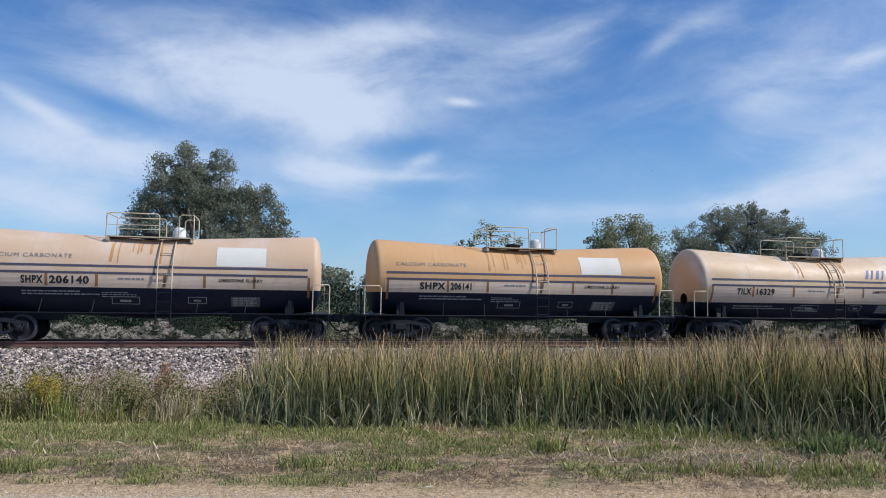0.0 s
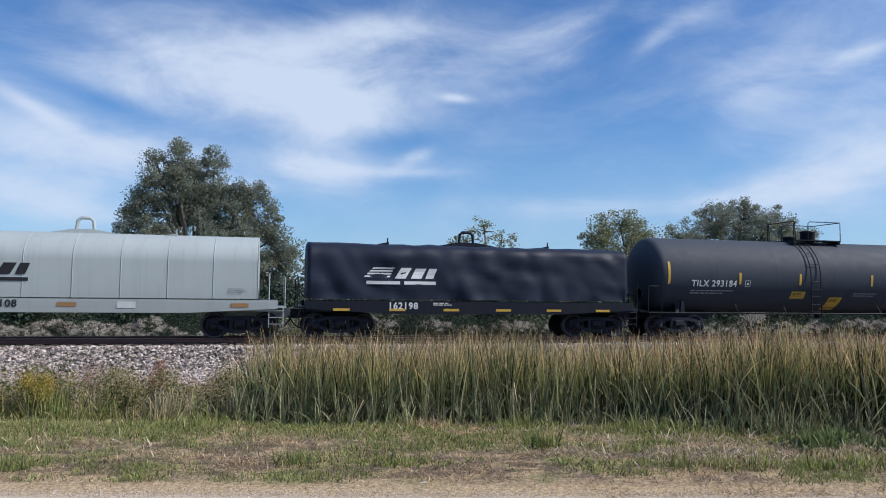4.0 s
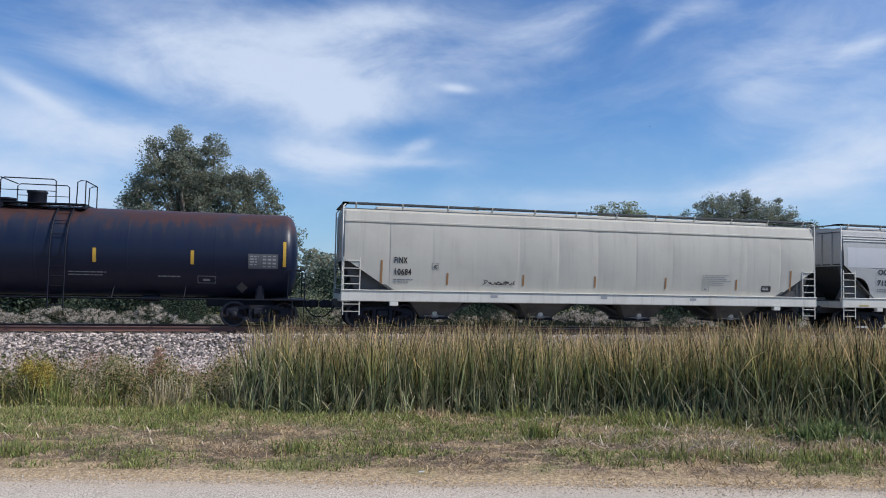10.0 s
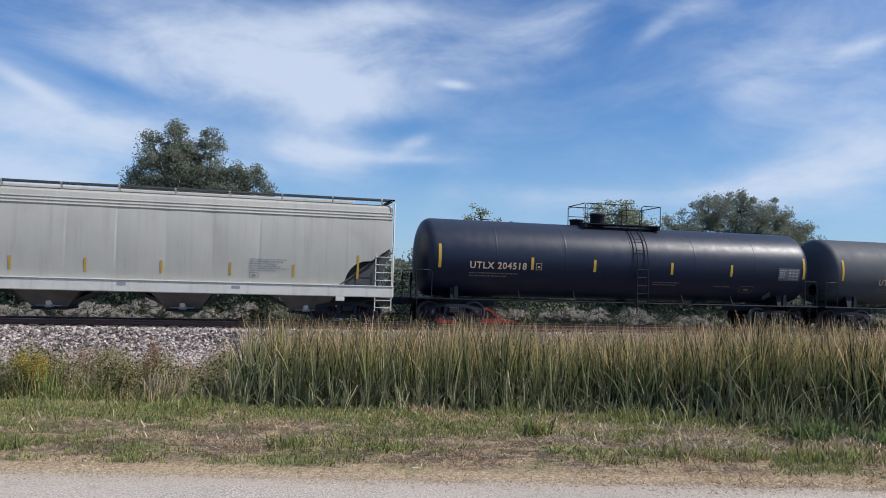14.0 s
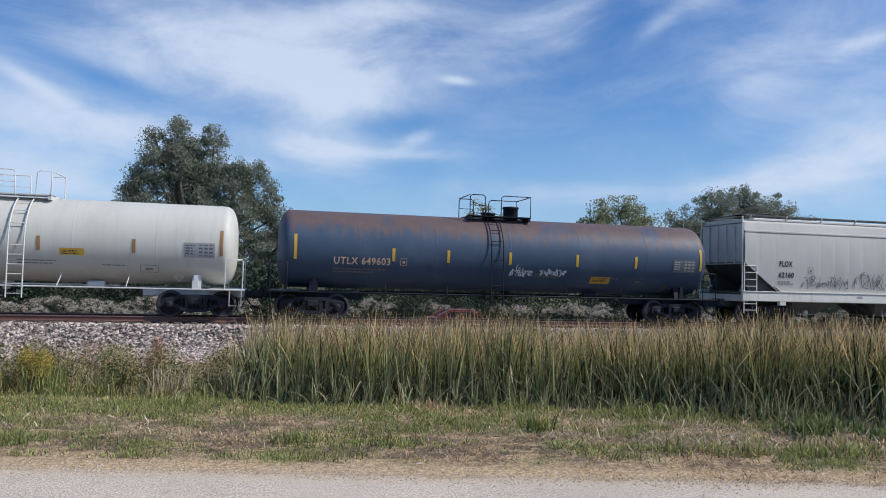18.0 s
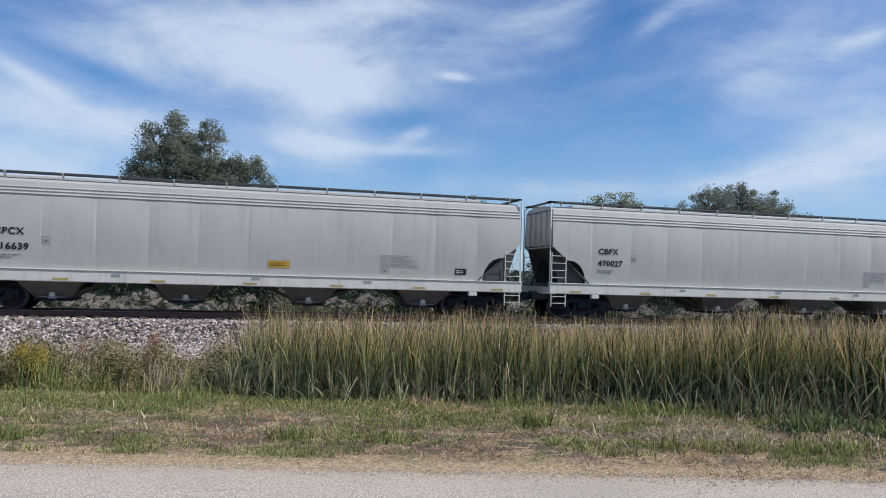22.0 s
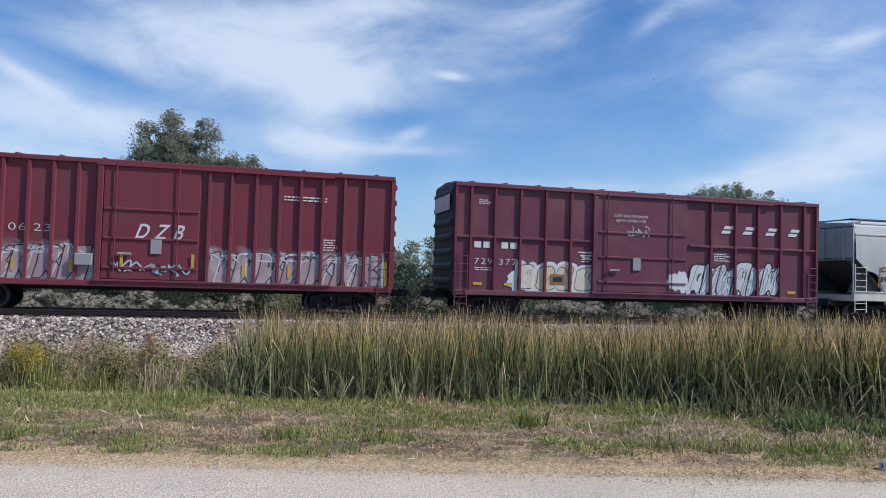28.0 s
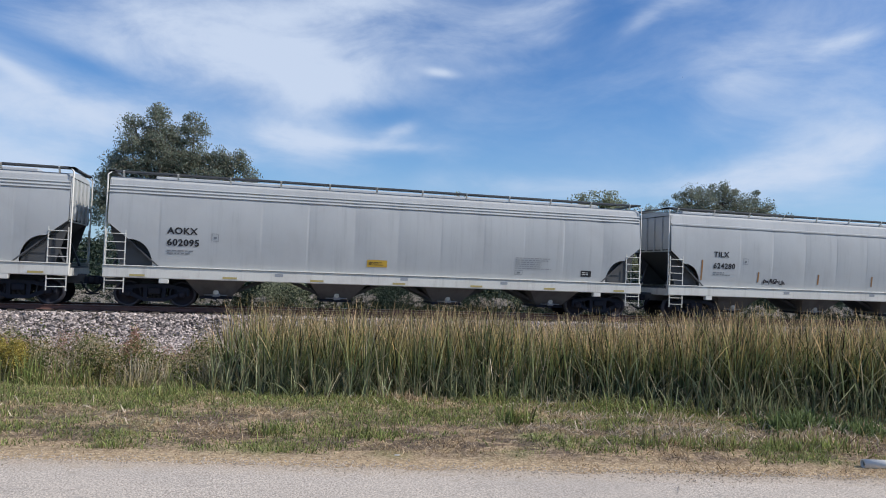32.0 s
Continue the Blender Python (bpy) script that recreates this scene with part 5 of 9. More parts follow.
        part("end_deck", Geo().box(*sorted((s * h, s * (h + 0.4))), -0.9, 0.9, 1.05, 1.10), M_BLACK, car)
        part("draft_sill", Geo().box(*sorted((s * (h - 1), s * (h + 0.35))), -0.25, 0.25, 0.70, 1.0, 0.02), M_BLACK, car)
    sd = Side(car, lambda z, x=0.0: 1.45)
    running_gear(car, h + 0.35, h - gear_in)
    return car, sd, h


M_BOARD = surface("dark_galvanised_grating", (0.10, 0.105, 0.11), 0.6, 0.5, spots=(0.20, 0.19, 0.17), bump=0.3)
# grime spots over a grey darkened to hold the shade under the sill
M_BAY = surface("grimed_shaded_bay", (0.14, 0.132, 0.125), 0.8, spots=(0.06, 0.053, 0.048), spot_amount=0.7, streak=(0.08, 0.07, 0.06), streak_amount=0.5)
# dark tone stands in for shade inside cut-away ends and inner slopes
M_GUSSET = surface("shaded_grey_gusset", (0.075, 0.077, 0.08), 0.7, spots=(0.06, 0.055, 0.05))
M_TAN = paint("tan_tank_paint", (0.60, 0.345, 0.160), (0.0042, 0.0095, 0.031), 1.86, (0.62, 0.42, 0.24), 0.5, runs=0.3, dust=0.03, spec=0.28)
M_TAN2 = paint("pale_tan_tank_paint", (0.60, 0.425, 0.285), (0.0042, 0.0095, 0.031), 1.86, (0.64, 0.53, 0.44), 0.9, runs=0.25, dust=0.03, spec=0.28)
M_IVORY = paint("dirty_white_tank_paint", (0.66, 0.61, 0.53), (0.026, 0.033, 0.052), 1.64, (0.50, 0.42, 0.33), 0.4, runs=0.4, dust=0.04, spec=0.28)
M_TANKBLACK = paint("black_tank_paint", (0.0042, 0.0095, 0.031), None, 0, (0.009, 0.0135, 0.034), 0.6, runs=0.25, rough=0.42, dust=0.03, spec=0.42, dust_sheen=0.5)
M_TANKRUST = paint("rusty_black_tank_paint", (0.0042, 0.0095, 0.031), None, 0, (0.009, 0.0135, 0.034), 0.5, top_rust=0.9, top_z=3.4, rough=0.42, dust=0.03, spec=0.42, dust_sheen=0.5)
M_TANKRUST2 = paint("black_tank_paint_with_some_rust", (0.0042, 0.0095, 0.031), None, 0, (0.009, 0.0135, 0.034), 0.5, top_rust=0.6, top_z=3.75, rough=0.42, dust=0.03, spec=0.42, dust_sheen=0.5)
M_TAN3 = paint("cream_tan_tank_paint", (0.62, 0.44, 0.27), (0.0042, 0.0095, 0.031), 1.64, (0.70, 0.60, 0.50), 0.9, runs=0.25, dust=0.03, spec=0.28)
M_TANKGREY = paint("faded_grey_black_tank_paint", (0.082, 0.088, 0.098), None, 0, (0.125, 0.122, 0.115), 0.6, rough=0.6, dust=0.03, spec=0.25)
M_TANKGREYRUST = paint("faded_tank_paint_with_rust", (0.046, 0.074, 0.122), None, 0, (0.085, 0.115, 0.16), 0.6, top_rust=0.75, top_z=3.05, rough=0.55, dust=0.03, spec=0.3, rust_tone=(0.21, 0.125, 0.092))
M_TANKWHITE = paint("cream_white_tank_paint", (0.57, 0.56, 0.50), None, 0, (0.45, 0.40, 0.32), 0.3, runs=0.25)
M_H1 = paint("pale_grey_hopper_paint", (0.49, 0.498, 0.485), None, 0, (0.40, 0.40, 0.39), 0.45)
M_H1B = paint("warm_pale_grey_hopper_paint", (0.54, 0.528, 0.485), None, 0, (0.45, 0.43, 0.395), 0.4)
M_H2 = paint("cream_grey_hopper_paint", (0.55, 0.525, 0.455), None, 0, (0.42, 0.39, 0.34), 0.45)
M_H5 = paint("dusty_grey_hopper_paint", (0.43, 0.42, 0.38), None, 0, (0.35, 0.335, 0.30), 0.45)
M_H3 = paint("cool_grey_hopper_paint", (0.54, 0.54, 0.52), None, 0, (0.43, 0.43, 0.415), 0.4)
M_H3B = paint("mid_grey_hopper_paint", (0.455, 0.455, 0.44), None, 0, (0.37, 0.365, 0.355), 0.4)
M_H4 = paint("weathered_tan_white_hopper_paint", (0.51, 0.455, 0.385), None, 0, (0.50, 0.345, 0.215), 0.95, rust=0.3, runs=0.45)
M_SILL = surface("off_white_sill", (0.70, 0.675, 0.60), 0.55, spots=(0.48, 0.44, 0.38), streak=(0.3, 0.25, 0.2), streak_amount=0.35)
M_OXIDE = paint("oxide_red_box_paint", (0.185, 0.038, 0.056), None, 0, (0.15, 0.055, 0.068), 0.6, runs=0.45, dust=0.04, spec=0.25)
M_OXIDE2 = paint("brown_red_box_paint", (0.145, 0.044, 0.072), None, 0, (0.20, 0.09, 0.105), 0.6, runs=0.45, dust=0.04, spec=0.25)
M_COIL = paint("pale_grey_coil_paint", (0.42, 0.46, 0.445), None, 0, (0.36, 0.38, 0.37), 0.4)
M_CRANE = surface("aluminium_panel", (0.41, 0.395, 0.36), 0.55, 0.3, spots=(0.35, 0.34, 0.32), streak=(0.28, 0.26, 0.23), streak_amount=0.5)
M_ALU = surface("bright_aluminium_rib", (0.70, 0.70, 0.70), 0.4, 0.6, spots=(0.55, 0.54, 0.52))
M_NAVY = surface("navy_blue_paint", (0.008, 0.021, 0.078), 0.5, spots=(0.04, 0.05, 0.08), streak=(0.1, 0.09, 0.08), streak_amount=0.2)
M_STRIPE = surface("slate_blue_stripe", (0.075, 0.07, 0.11), 0.6, bump=0.0)
M_PATCH = surface("repainted_white_patch", (0.70, 0.68, 0.62), 0.6, spots=(0.6, 0.55, 0.45), bump=0.0)
M_STRAP = surface("rusty_brown_strap", (0.28, 0.14, 0.06), 0.7, bump=0.0)
M_LOGO = surface("faded_blue_emblem", (0.11, 0.15, 0.32), 0.6, bump=0.0)
M_SPRAY_W = surface("white_spray_paint", (0.66, 0.68, 0.70), 0.7, spots=(0.45, 0.50, 0.56), spot_amount=0.6, bump=0.0)
M_SPRAY_B = surface("black_spray_paint", (0.025, 0.022, 0.03), 0.7, bump=0.0)
M_SPRAY_BLUE = surface("pale_blue_spray_paint", (0.30, 0.45, 0.56), 0.7, spots=(0.6, 0.62, 0.64), spot_amount=0.7, bump=0.0)
M_SPRAY_PINK = surface("pink_spray_paint", (0.62, 0.17, 0.36), 0.7, bump=0.0)
M_SPRAY_PEACH = surface("peach_spray_paint", (0.66, 0.48, 0.36), 0.7, spots=(0.70, 0.60, 0.5), bump=0.0)
M_SPRAY_TEAL = surface("teal_spray_paint", (0.16, 0.34, 0.34), 0.7, spots=(0.40, 0.42, 0.38), spot_amount=0.9, bump=0.0)
M_SPRAY_SAND = surface("faded_sand_spray_paint", (0.50, 0.45, 0.36), 0.7, spots=(0.45, 0.47, 0.44), spot_amount=0.9, bump=0.0)
M_SPRAY_LIME = surface("lime_spray_paint", (0.45, 0.60, 0.07), 0.7, spots=(0.72, 0.36, 0.25), spot_amount=0.5, bump=0.0)
M_SPRAY_GREEN = surface("grey_green_spray_paint", (0.30, 0.36, 0.26), 0.7, spots=(0.4, 0.42, 0.33), bump=0.0)
M_SPRAY_CREAM = surface("cream_spray_paint", (0.62, 0.52, 0.36), 0.7, spots=(0.70, 0.68, 0.64), spot_amount=0.8, bump=0.0)
M_SPRAY_DIM = surface("worn_grey_spray_paint", (0.24, 0.24, 0.24), 0.7, spots=(0.36, 0.35, 0.34), spot_amount=0.8, bump=0.0)
M_SPRAY_ORANGE = surface("orange_spray_paint", (0.55, 0.30, 0.12), 0.7, spots=(0.5, 0.45, 0.35), spot_amount=0.8, bump=0.0)
M_SPRAY_ROSE = surface("rose_spray_paint", (0.55, 0.20, 0.17), 0.7, spots=(0.5, 0.42, 0.2), spot_amount=0.5, bump=0.0)
M_SPRAY_WORN = surface("worn_white_spray_paint", (0.56, 0.55, 0.52), 0.75, spots=(0.48, 0.42, 0.36), spot_amount=0.7, bump=0.0)
M_FLAKE = surface("flaked_dark_paint", (0.09, 0.075, 0.06), 0.8, spots=(0.25, 0.19, 0.13), bump=0.0)
# box car end turned from the sun: its shade is put into this colour
M_SHADEDEND = surface("dark_end_in_shade", (0.022, 0.022, 0.032), 0.6, spots=(0.05, 0.04, 0.045))
M_SPRAY_GREY = surface("slate_grey_spray_paint", (0.13, 0.135, 0.15), 0.7, bump=0.0)
M_TARP = surface("black_tarpaulin", (0.012, 0.017, 0.034), 0.55, spots=(0.020, 0.025, 0.042), bump=0.2, scale=2, spec=0.3)
M_DARKGREY = surface("dark_grey_print", (0.10, 0.105, 0.115), 0.6, bump=0.0)



# ---- the cars, in order from the head of the stretch that passes ----
def slurry(name, label, left, right, body, mark, at, flip=1, patch=True, words=True, emblem=False, low=None, strap=None):
    car, sd, h = tank_car(name, label, left, right, 1.43, 2.50, body, M_BLACK, sag=0.30, gear_in=1.15, deck=(-1.45, 1.45) if flip > 0 else (-1.3, 1.2), steps=0.62 * flip, dome=0.86 * flip, dome_big=True, split=1.86, rail_mat=M_CREAM, rings=4, head_deep=0.26)
    edge = 1.64 if body in (M_TAN3, M_IVORY) else 1.86
    sd.panel(-h + 0.5, h - 0.5, edge + 0.005, 2.30, low or M_FADE, "lower_band", "faded pinkish cream band below the stripes", 0.006)
    for z in (2.56, 2.32):
        sd.panel(-h + 0.55, h - 0.55, z, z + 0.075, M_STRIPE, "stripe", "thin slate blue stripe")
    strap = strap or -h * 0.52
    for x in (-h + 0.6, strap, -h * 0.26, h * 0.10, h * 0.32, h * 0.60, h - 0.5):
        sd.panel(x - 0.045, x + 0.045, 1.90 if abs(x) < h - 0.8 else 1.6, 2.32, M_STRAP, "strap", "rust-brown strap")
    if body is M_IVORY:
        sd.scrawl(2.45, 1.86, 1.0, 0.26, M_SPRAY_GREY, 61, 0.02, 6)
        sd.scrawl(-5.55, 2.62, 0.8, 0.5, M_SPRAY_DIM, 62, 0.02, 6)
    if patch:
        sd.panel(2.3, 4.0, 2.66, 3.36, M_PATCH, "paint_patch", "repainted white rectangle")
    a, b = mark.split(" ")
    gap = strap if strap > at[0] else at[0] * 0.53 + at[1] * 0.47
    sd.letter(a, at[0], 1.99, 0.35, M_LETTER_B, 0.013, span=gap - 0.09 - at[0])
    sd.letter(b, gap + 0.10, 1.99, 0.35, M_LETTER_B, 0.013, span=min(at[1], -h * 0.26 - 0.08) - gap - 0.10)
    if words:
        sd.letter("CALCIUM CARBONATE", -5.1, 2.86, 0.19, M_LETTER_G, 0.0, span=2.7)
    sd.letter("LIMESTONE SLURRY", 2.4, 2.12, 0.15, M_LETTER_B, 0.004, span=1.5)
    sd.bars(-0.9, 2.14, 1.3, 1, M_LETTER_G, 0.06)
    sd.bars(at[0], edge - 0.16, 2.6, 2, M_FINE, 0.045, 0.05, 3)
    sd.bars(-1.4, edge - 0.18, 1.2, 3, M_FINE, 0.03, 0.04, 4)
    sd.outline(h * 0.23, 1.34, 0.62, 0.24, M_FINE)
    sd.outline(-1.1, 1.30, 0.9, 0.26, M_FINE)
    sd.panel(h * 0.47, h * 0.47 + 1.0, 1.24, 1.60, M_DARKGREY, "data_panel", "grey inspection data panel")
    sd.bars(h * 0.48, 1.52, 0.9, 4, M_FINE, 0.05, 0.03, 6)
    if emblem:
        ink = M_LOGO if body is not M_IVORY else M_FADEDLOGO
        for i in range(6):
            x = 2.1 + i * 0.27
            sd.panel(x, x + (0.09 if i % 2 else 0.14), 2.74, 3.13, ink, "emblem_bar", "plain slanted emblem bar", skew=0.2)
    # rust runs below the platform and the ladder
    rng = random.Random(len(label))
    for i in range(9):
        x = rng.uniform(-1.5, 1.5)
        w = rng.uniform(0.03, 0.09)
        sd.panel(x, x + w, rng.uniform(2.7, 3.2), 3.52, M_RUN, "rust_run", "rust run below the platform", 0.008)
    return car


M_FADE = surface("faded_cream_band", (0.64, 0.51, 0.41), 0.6, spots=(0.60, 0.42, 0.27), spot_amount=0.5, streak=(0.42, 0.24, 0.12), streak_amount=0.4, bump=0.0)
M_FADEW = surface("dirty_white_band", (0.68, 0.64, 0.57), 0.6, spots=(0.55, 0.47, 0.38), spot_amount=0.6, streak=(0.42, 0.33, 0.24), streak_amount=0.4, bump=0.0)
M_RUN = surface("rust_run", (0.46, 0.24, 0.10), 0.7, spots=(0.58, 0.36, 0.16), spot_amount=0.8, bump=0.0)
M_FADEDLOGO = surface("faded_emblem", (0.50, 0.48, 0.46), 0.7, bump=0.0)
M_CREAM = surface("cream_rail_paint", (0.55, 0.48, 0.36), 0.6, spots=(0.35, 0.25, 0.15), spot_amount=0.6)
slurry("tank_car", "pale tan and black limestone slurry tank car", -10.4, 1.64, M_TAN2, "SHPX 206140", (-3.9, -1.8))
slurry("tank_car", "tan and black limestone slurry tank car", 3.42, 15.43, M_TAN, "SHPX 206141", (-4.2, -2.2))
slurry("tank_car", "bleached tan tank car with a faded blue emblem", 16.91, 28.91, M_TAN3, "TILX 16329", (-4.26, -2.55), patch=False, words=False, emblem=True, strap=-3.50)
slurry("tank_car", "orange tan and black slurry tank car", 30.49, 42.6, M_TAN, "SHPX 203967", (-4.18, -1.52), words=False)
slurry("tank_car", "dirty white and black slurry tank car", 44.09, 56.3, M_IVORY, "TILX 16271", (-4.6, -2.97), flip=-1, low=M_FADEW, patch=False, words=False, emblem=True, strap=-4.78)


def coil_car(left, right, hood_left, hood_right, dark):
    """A coil car under its hood: round steel hood, or boxy tarpaulin hood."""
    mat = M_TARP if dark else M_COIL
    low = M_BLACK if dark else M_COIL
    car = car_thing("coil_car", "coil car under a black tarpaulin hood" if dark else "pale grey coil car with a round steel hood", "coil car", left, right)
    h = (right - left) / 2
    c = (left + right) / 2
    a, b = hood_left - c, hood_right - c

    def fold(x, z):
        """How far the slack cloth sinks in or billows out."""
        ridge = 0.5 - abs(noise.noise((x * 0.9 + z * 0.5, z * 0.7, 9)))
        return noise.noise((x * 1.5, z * 1.4, 2)) * 0.06 + noise.noise((x * 0.9 + z, z * 2.2, 5)) * 0.07 + 0.13 * (ridge - 0.3)

    if dark:
        nx = 110
        rows = [(-1.50, 1.45 + 0.17 * q) for q in range(10)] + [(-1.48, 3.15), (-1.41, 3.30), (-1.30, 3.42), (-0.6, 3.55), (0.6, 3.55), (1.3, 3.42), (1.48, 3.15), (1.5, 2.3), (1.5, 1.45)]
        n = len(rows)
        vs = []
        for i in range(nx + 1):
            x = a + (b - a) * i / nx
            for y, z in rows:
                w = fold(x, z)
                vs.append((x, y + (w if y < -1.2 else 0), z + 0.4 * w * (z > 1.6)))
        fs = [(i * n + j, (i + 1) * n + j, (i + 1) * n + j + 1, i * n + j + 1) for i in range(nx) for j in range(n - 1)]
        fs += [tuple(range(n)), tuple(reversed(range(nx * n, nx * n + n)))]
        part("hood", Geo().add(vs, fs, True), mat, car, "wrinkled black tarpaulin hood")
    else:
        prof = [(-1.52, 1.42), (-1.52, 2.7)] + [(-1.52 * math.cos(t), 2.7 + 1.0 * math.sin(t)) for t in (math.pi * j / 24 for j in range(1, 24))] + [(1.52, 2.7), (1.52, 1.42)]
        n = len(prof)
        g = Geo().add([(x, y, z) for x in (a, b) for y, z in prof], [(j, j + 1, j + 1 + n, j + n) for j in range(n - 1)], True)
        for x in (a, b):
            g.add([(x, y, z) for y, z in prof], [tuple(range(n))])
        part("hood", g, mat, car, "round steel hood of joined panels")
        for j in range(9):
            x = a + (b - a) * j / 8
            rib = [(y * 1.003, z + (0.004 if z > 2.7 else 0)) for y, z in prof]
            part("hood_rib", Geo().tube([(x, y, z) for y, z in rib], 0.012, 5), mat, car)
    top = 3.62 if dark else 3.72
    for s in (-1, 1):
        part("side_beam", Geo().prism([(-h + 0.3, 1.38), (h - 0.3, 1.38), (h - 0.3, 1.08), (h - 3.4, 0.92), (-h + 3.4, 0.92), (-h + 0.3, 1.08)], *sorted((s * 1.44, s * 1.58))), low, car)
        part("end_walkway", Geo().box(*sorted((s * (h - 1.1), s * h)), -1.5, 1.5, 1.10, 1.16, 0.01), low, car)
        g = Geo()
        for y in (-1.48, 1.48):
            g.tube([(s * (h - 0.05), y, 1.1), (s * (h - 0.05), y, 2.2)], 0.02, 5)
            g.tube([(s * (h - 0.6), y, 1.1), (s * (h - 0.6), y, 2.35), (s * (h - 0.75), y, 2.35)], 0.02, 5)
        g.tube([(s * (h - 0.05), -1.48, 1.7), (s * (h - 0.05), 1.48, 1.7)], 0.02, 5)
        part("end_handrail", g, low, car)
        ladder(car, s * (h - 0.35), -1.52, 0.42, 1.12, 0.5, low, 3, "sill_step")
        part("stub_sill", Geo().box(*sorted((s * (h - 2.6), s * (h + 0.2))), -0.3, 0.3, 0.72, 1.05, 0.02), low, car)
    part("floor", Geo().box(-h + 0.4, h - 0.4, -1.44, 1.44, 0.98, 1.36), low, car)
    m = (a + b) / 2
    part("lifting_bail", Geo().prism([(m - 1.2, top - 0.05), (m - 0.35, top + 0.10), (m + 0.35, top + 0.10), (m + 1.2, top - 0.05)], -0.25, 0.25).tube([(m - 0.3, 0, top + 0.05), (m - 0.26, 0, top + 0.42), (m - 0.15, 0, top + 0.52), (m + 0.15, 0, top + 0.52), (m + 0.26, 0, top + 0.42), (m + 0.3, 0, top + 0.05)], 0.06, 8), mat if not dark else M_BLACK, car, "steel lifting lug on the hood")
    for x in (a + (b - a) * 0.24, a + (b - a) * 0.76):
        part("roof_stop", Geo().beam((x - 0.4, -0.55, top - 0.12), (x + 0.05, -0.55, top - 0.02), 0.05, 0.08).tube([(x, -0.55, top - 0.1), (x, -0.55, top + 0.16)], 0.03, 5), mat, car)
    sd = Side(car, lambda z, x=0.0: 1.53 if z > 1.42 else 1.585)
    ink, z0 = (M_LETTER_W, 2.2) if dark else (M_LETTER_B, 2.15)
    if dark:
        sd = Side(car, lambda z, x=0.0: 1.505 - fold(x, z) if z > 1.42 else 1.585)
    # emblem as plain slanted bars
    for i in range(4):
        sd.panel(a + 2.3 - i * 0.10, a + 3.1 - i * 0.05, z0 + 0.36 - i * 0.10, z0 + 0.42 - i * 0.10, ink, "emblem_bar", "plain slanted emblem bar", skew=0.05)
    sd.panel(a + 3.15, a + 3.55, z0 + 0.02, z0 + 0.42, ink, "emblem_block", "plain slanted emblem block", skew=0.25)
    sd.panel(a + 3.75, a + 4.15, z0 + 0.02, z0 + 0.40, ink, "emblem_block", "", skew=0.2)
    sd.panel(a + 4.30, a + 4.60, z0 + 0.02, z0 + 0.40, ink, "emblem_block", "", skew=0.15)
    sd.panel(a + 2.1, a + 3.35, z0 - 0.20, z0 - 0.08, ink, "emblem_bar", "plain bar under the emblem")
    sd.panel(a + 3.5, a + 4.7, z0 - 0.20, z0 - 0.08, ink, "emblem_bar", "plain bar under the emblem")
    sd.letter("162198" if dark else "NKLX    400108", -h + (3.3 if dark else 3.1), 1.10, 0.34, M_LETTER_W if dark else M_LETTER_B, 0.008)
    for x in np.linspace(-h + 1.6, h - 1.6, 6 if dark else 3):
        sd.panel(x - 0.3, x + 0.3, 1.02 if dark else 1.12, 1.11 if dark else 1.26, M_REFLECT if dark else M_ORANGE, "reflector")
    if not dark:
        sd.panel(a + 0.35, a + 1.0, 1.98, 2.12, M_REFLECT, "warning_plate", "yellow warning plate")
        sd.bars(b - 1.0, 1.75, 0.8, 3, M_PANEL)
        sd.panel(b - 4.6, b - 4.0, 1.08, 1.30, M_WHITE, "data_panel")
    else:
        sd.bars(-h + 5.0, 1.3, 0.9, 2, M_LETTER_W)
    running_gear(car, h + 0.1, h - 1.6)


coil_car(57.1, 71.4, 58.34, 70.4, False)
coil_car(71.75, 85.2, 72.15, 84.7, True)


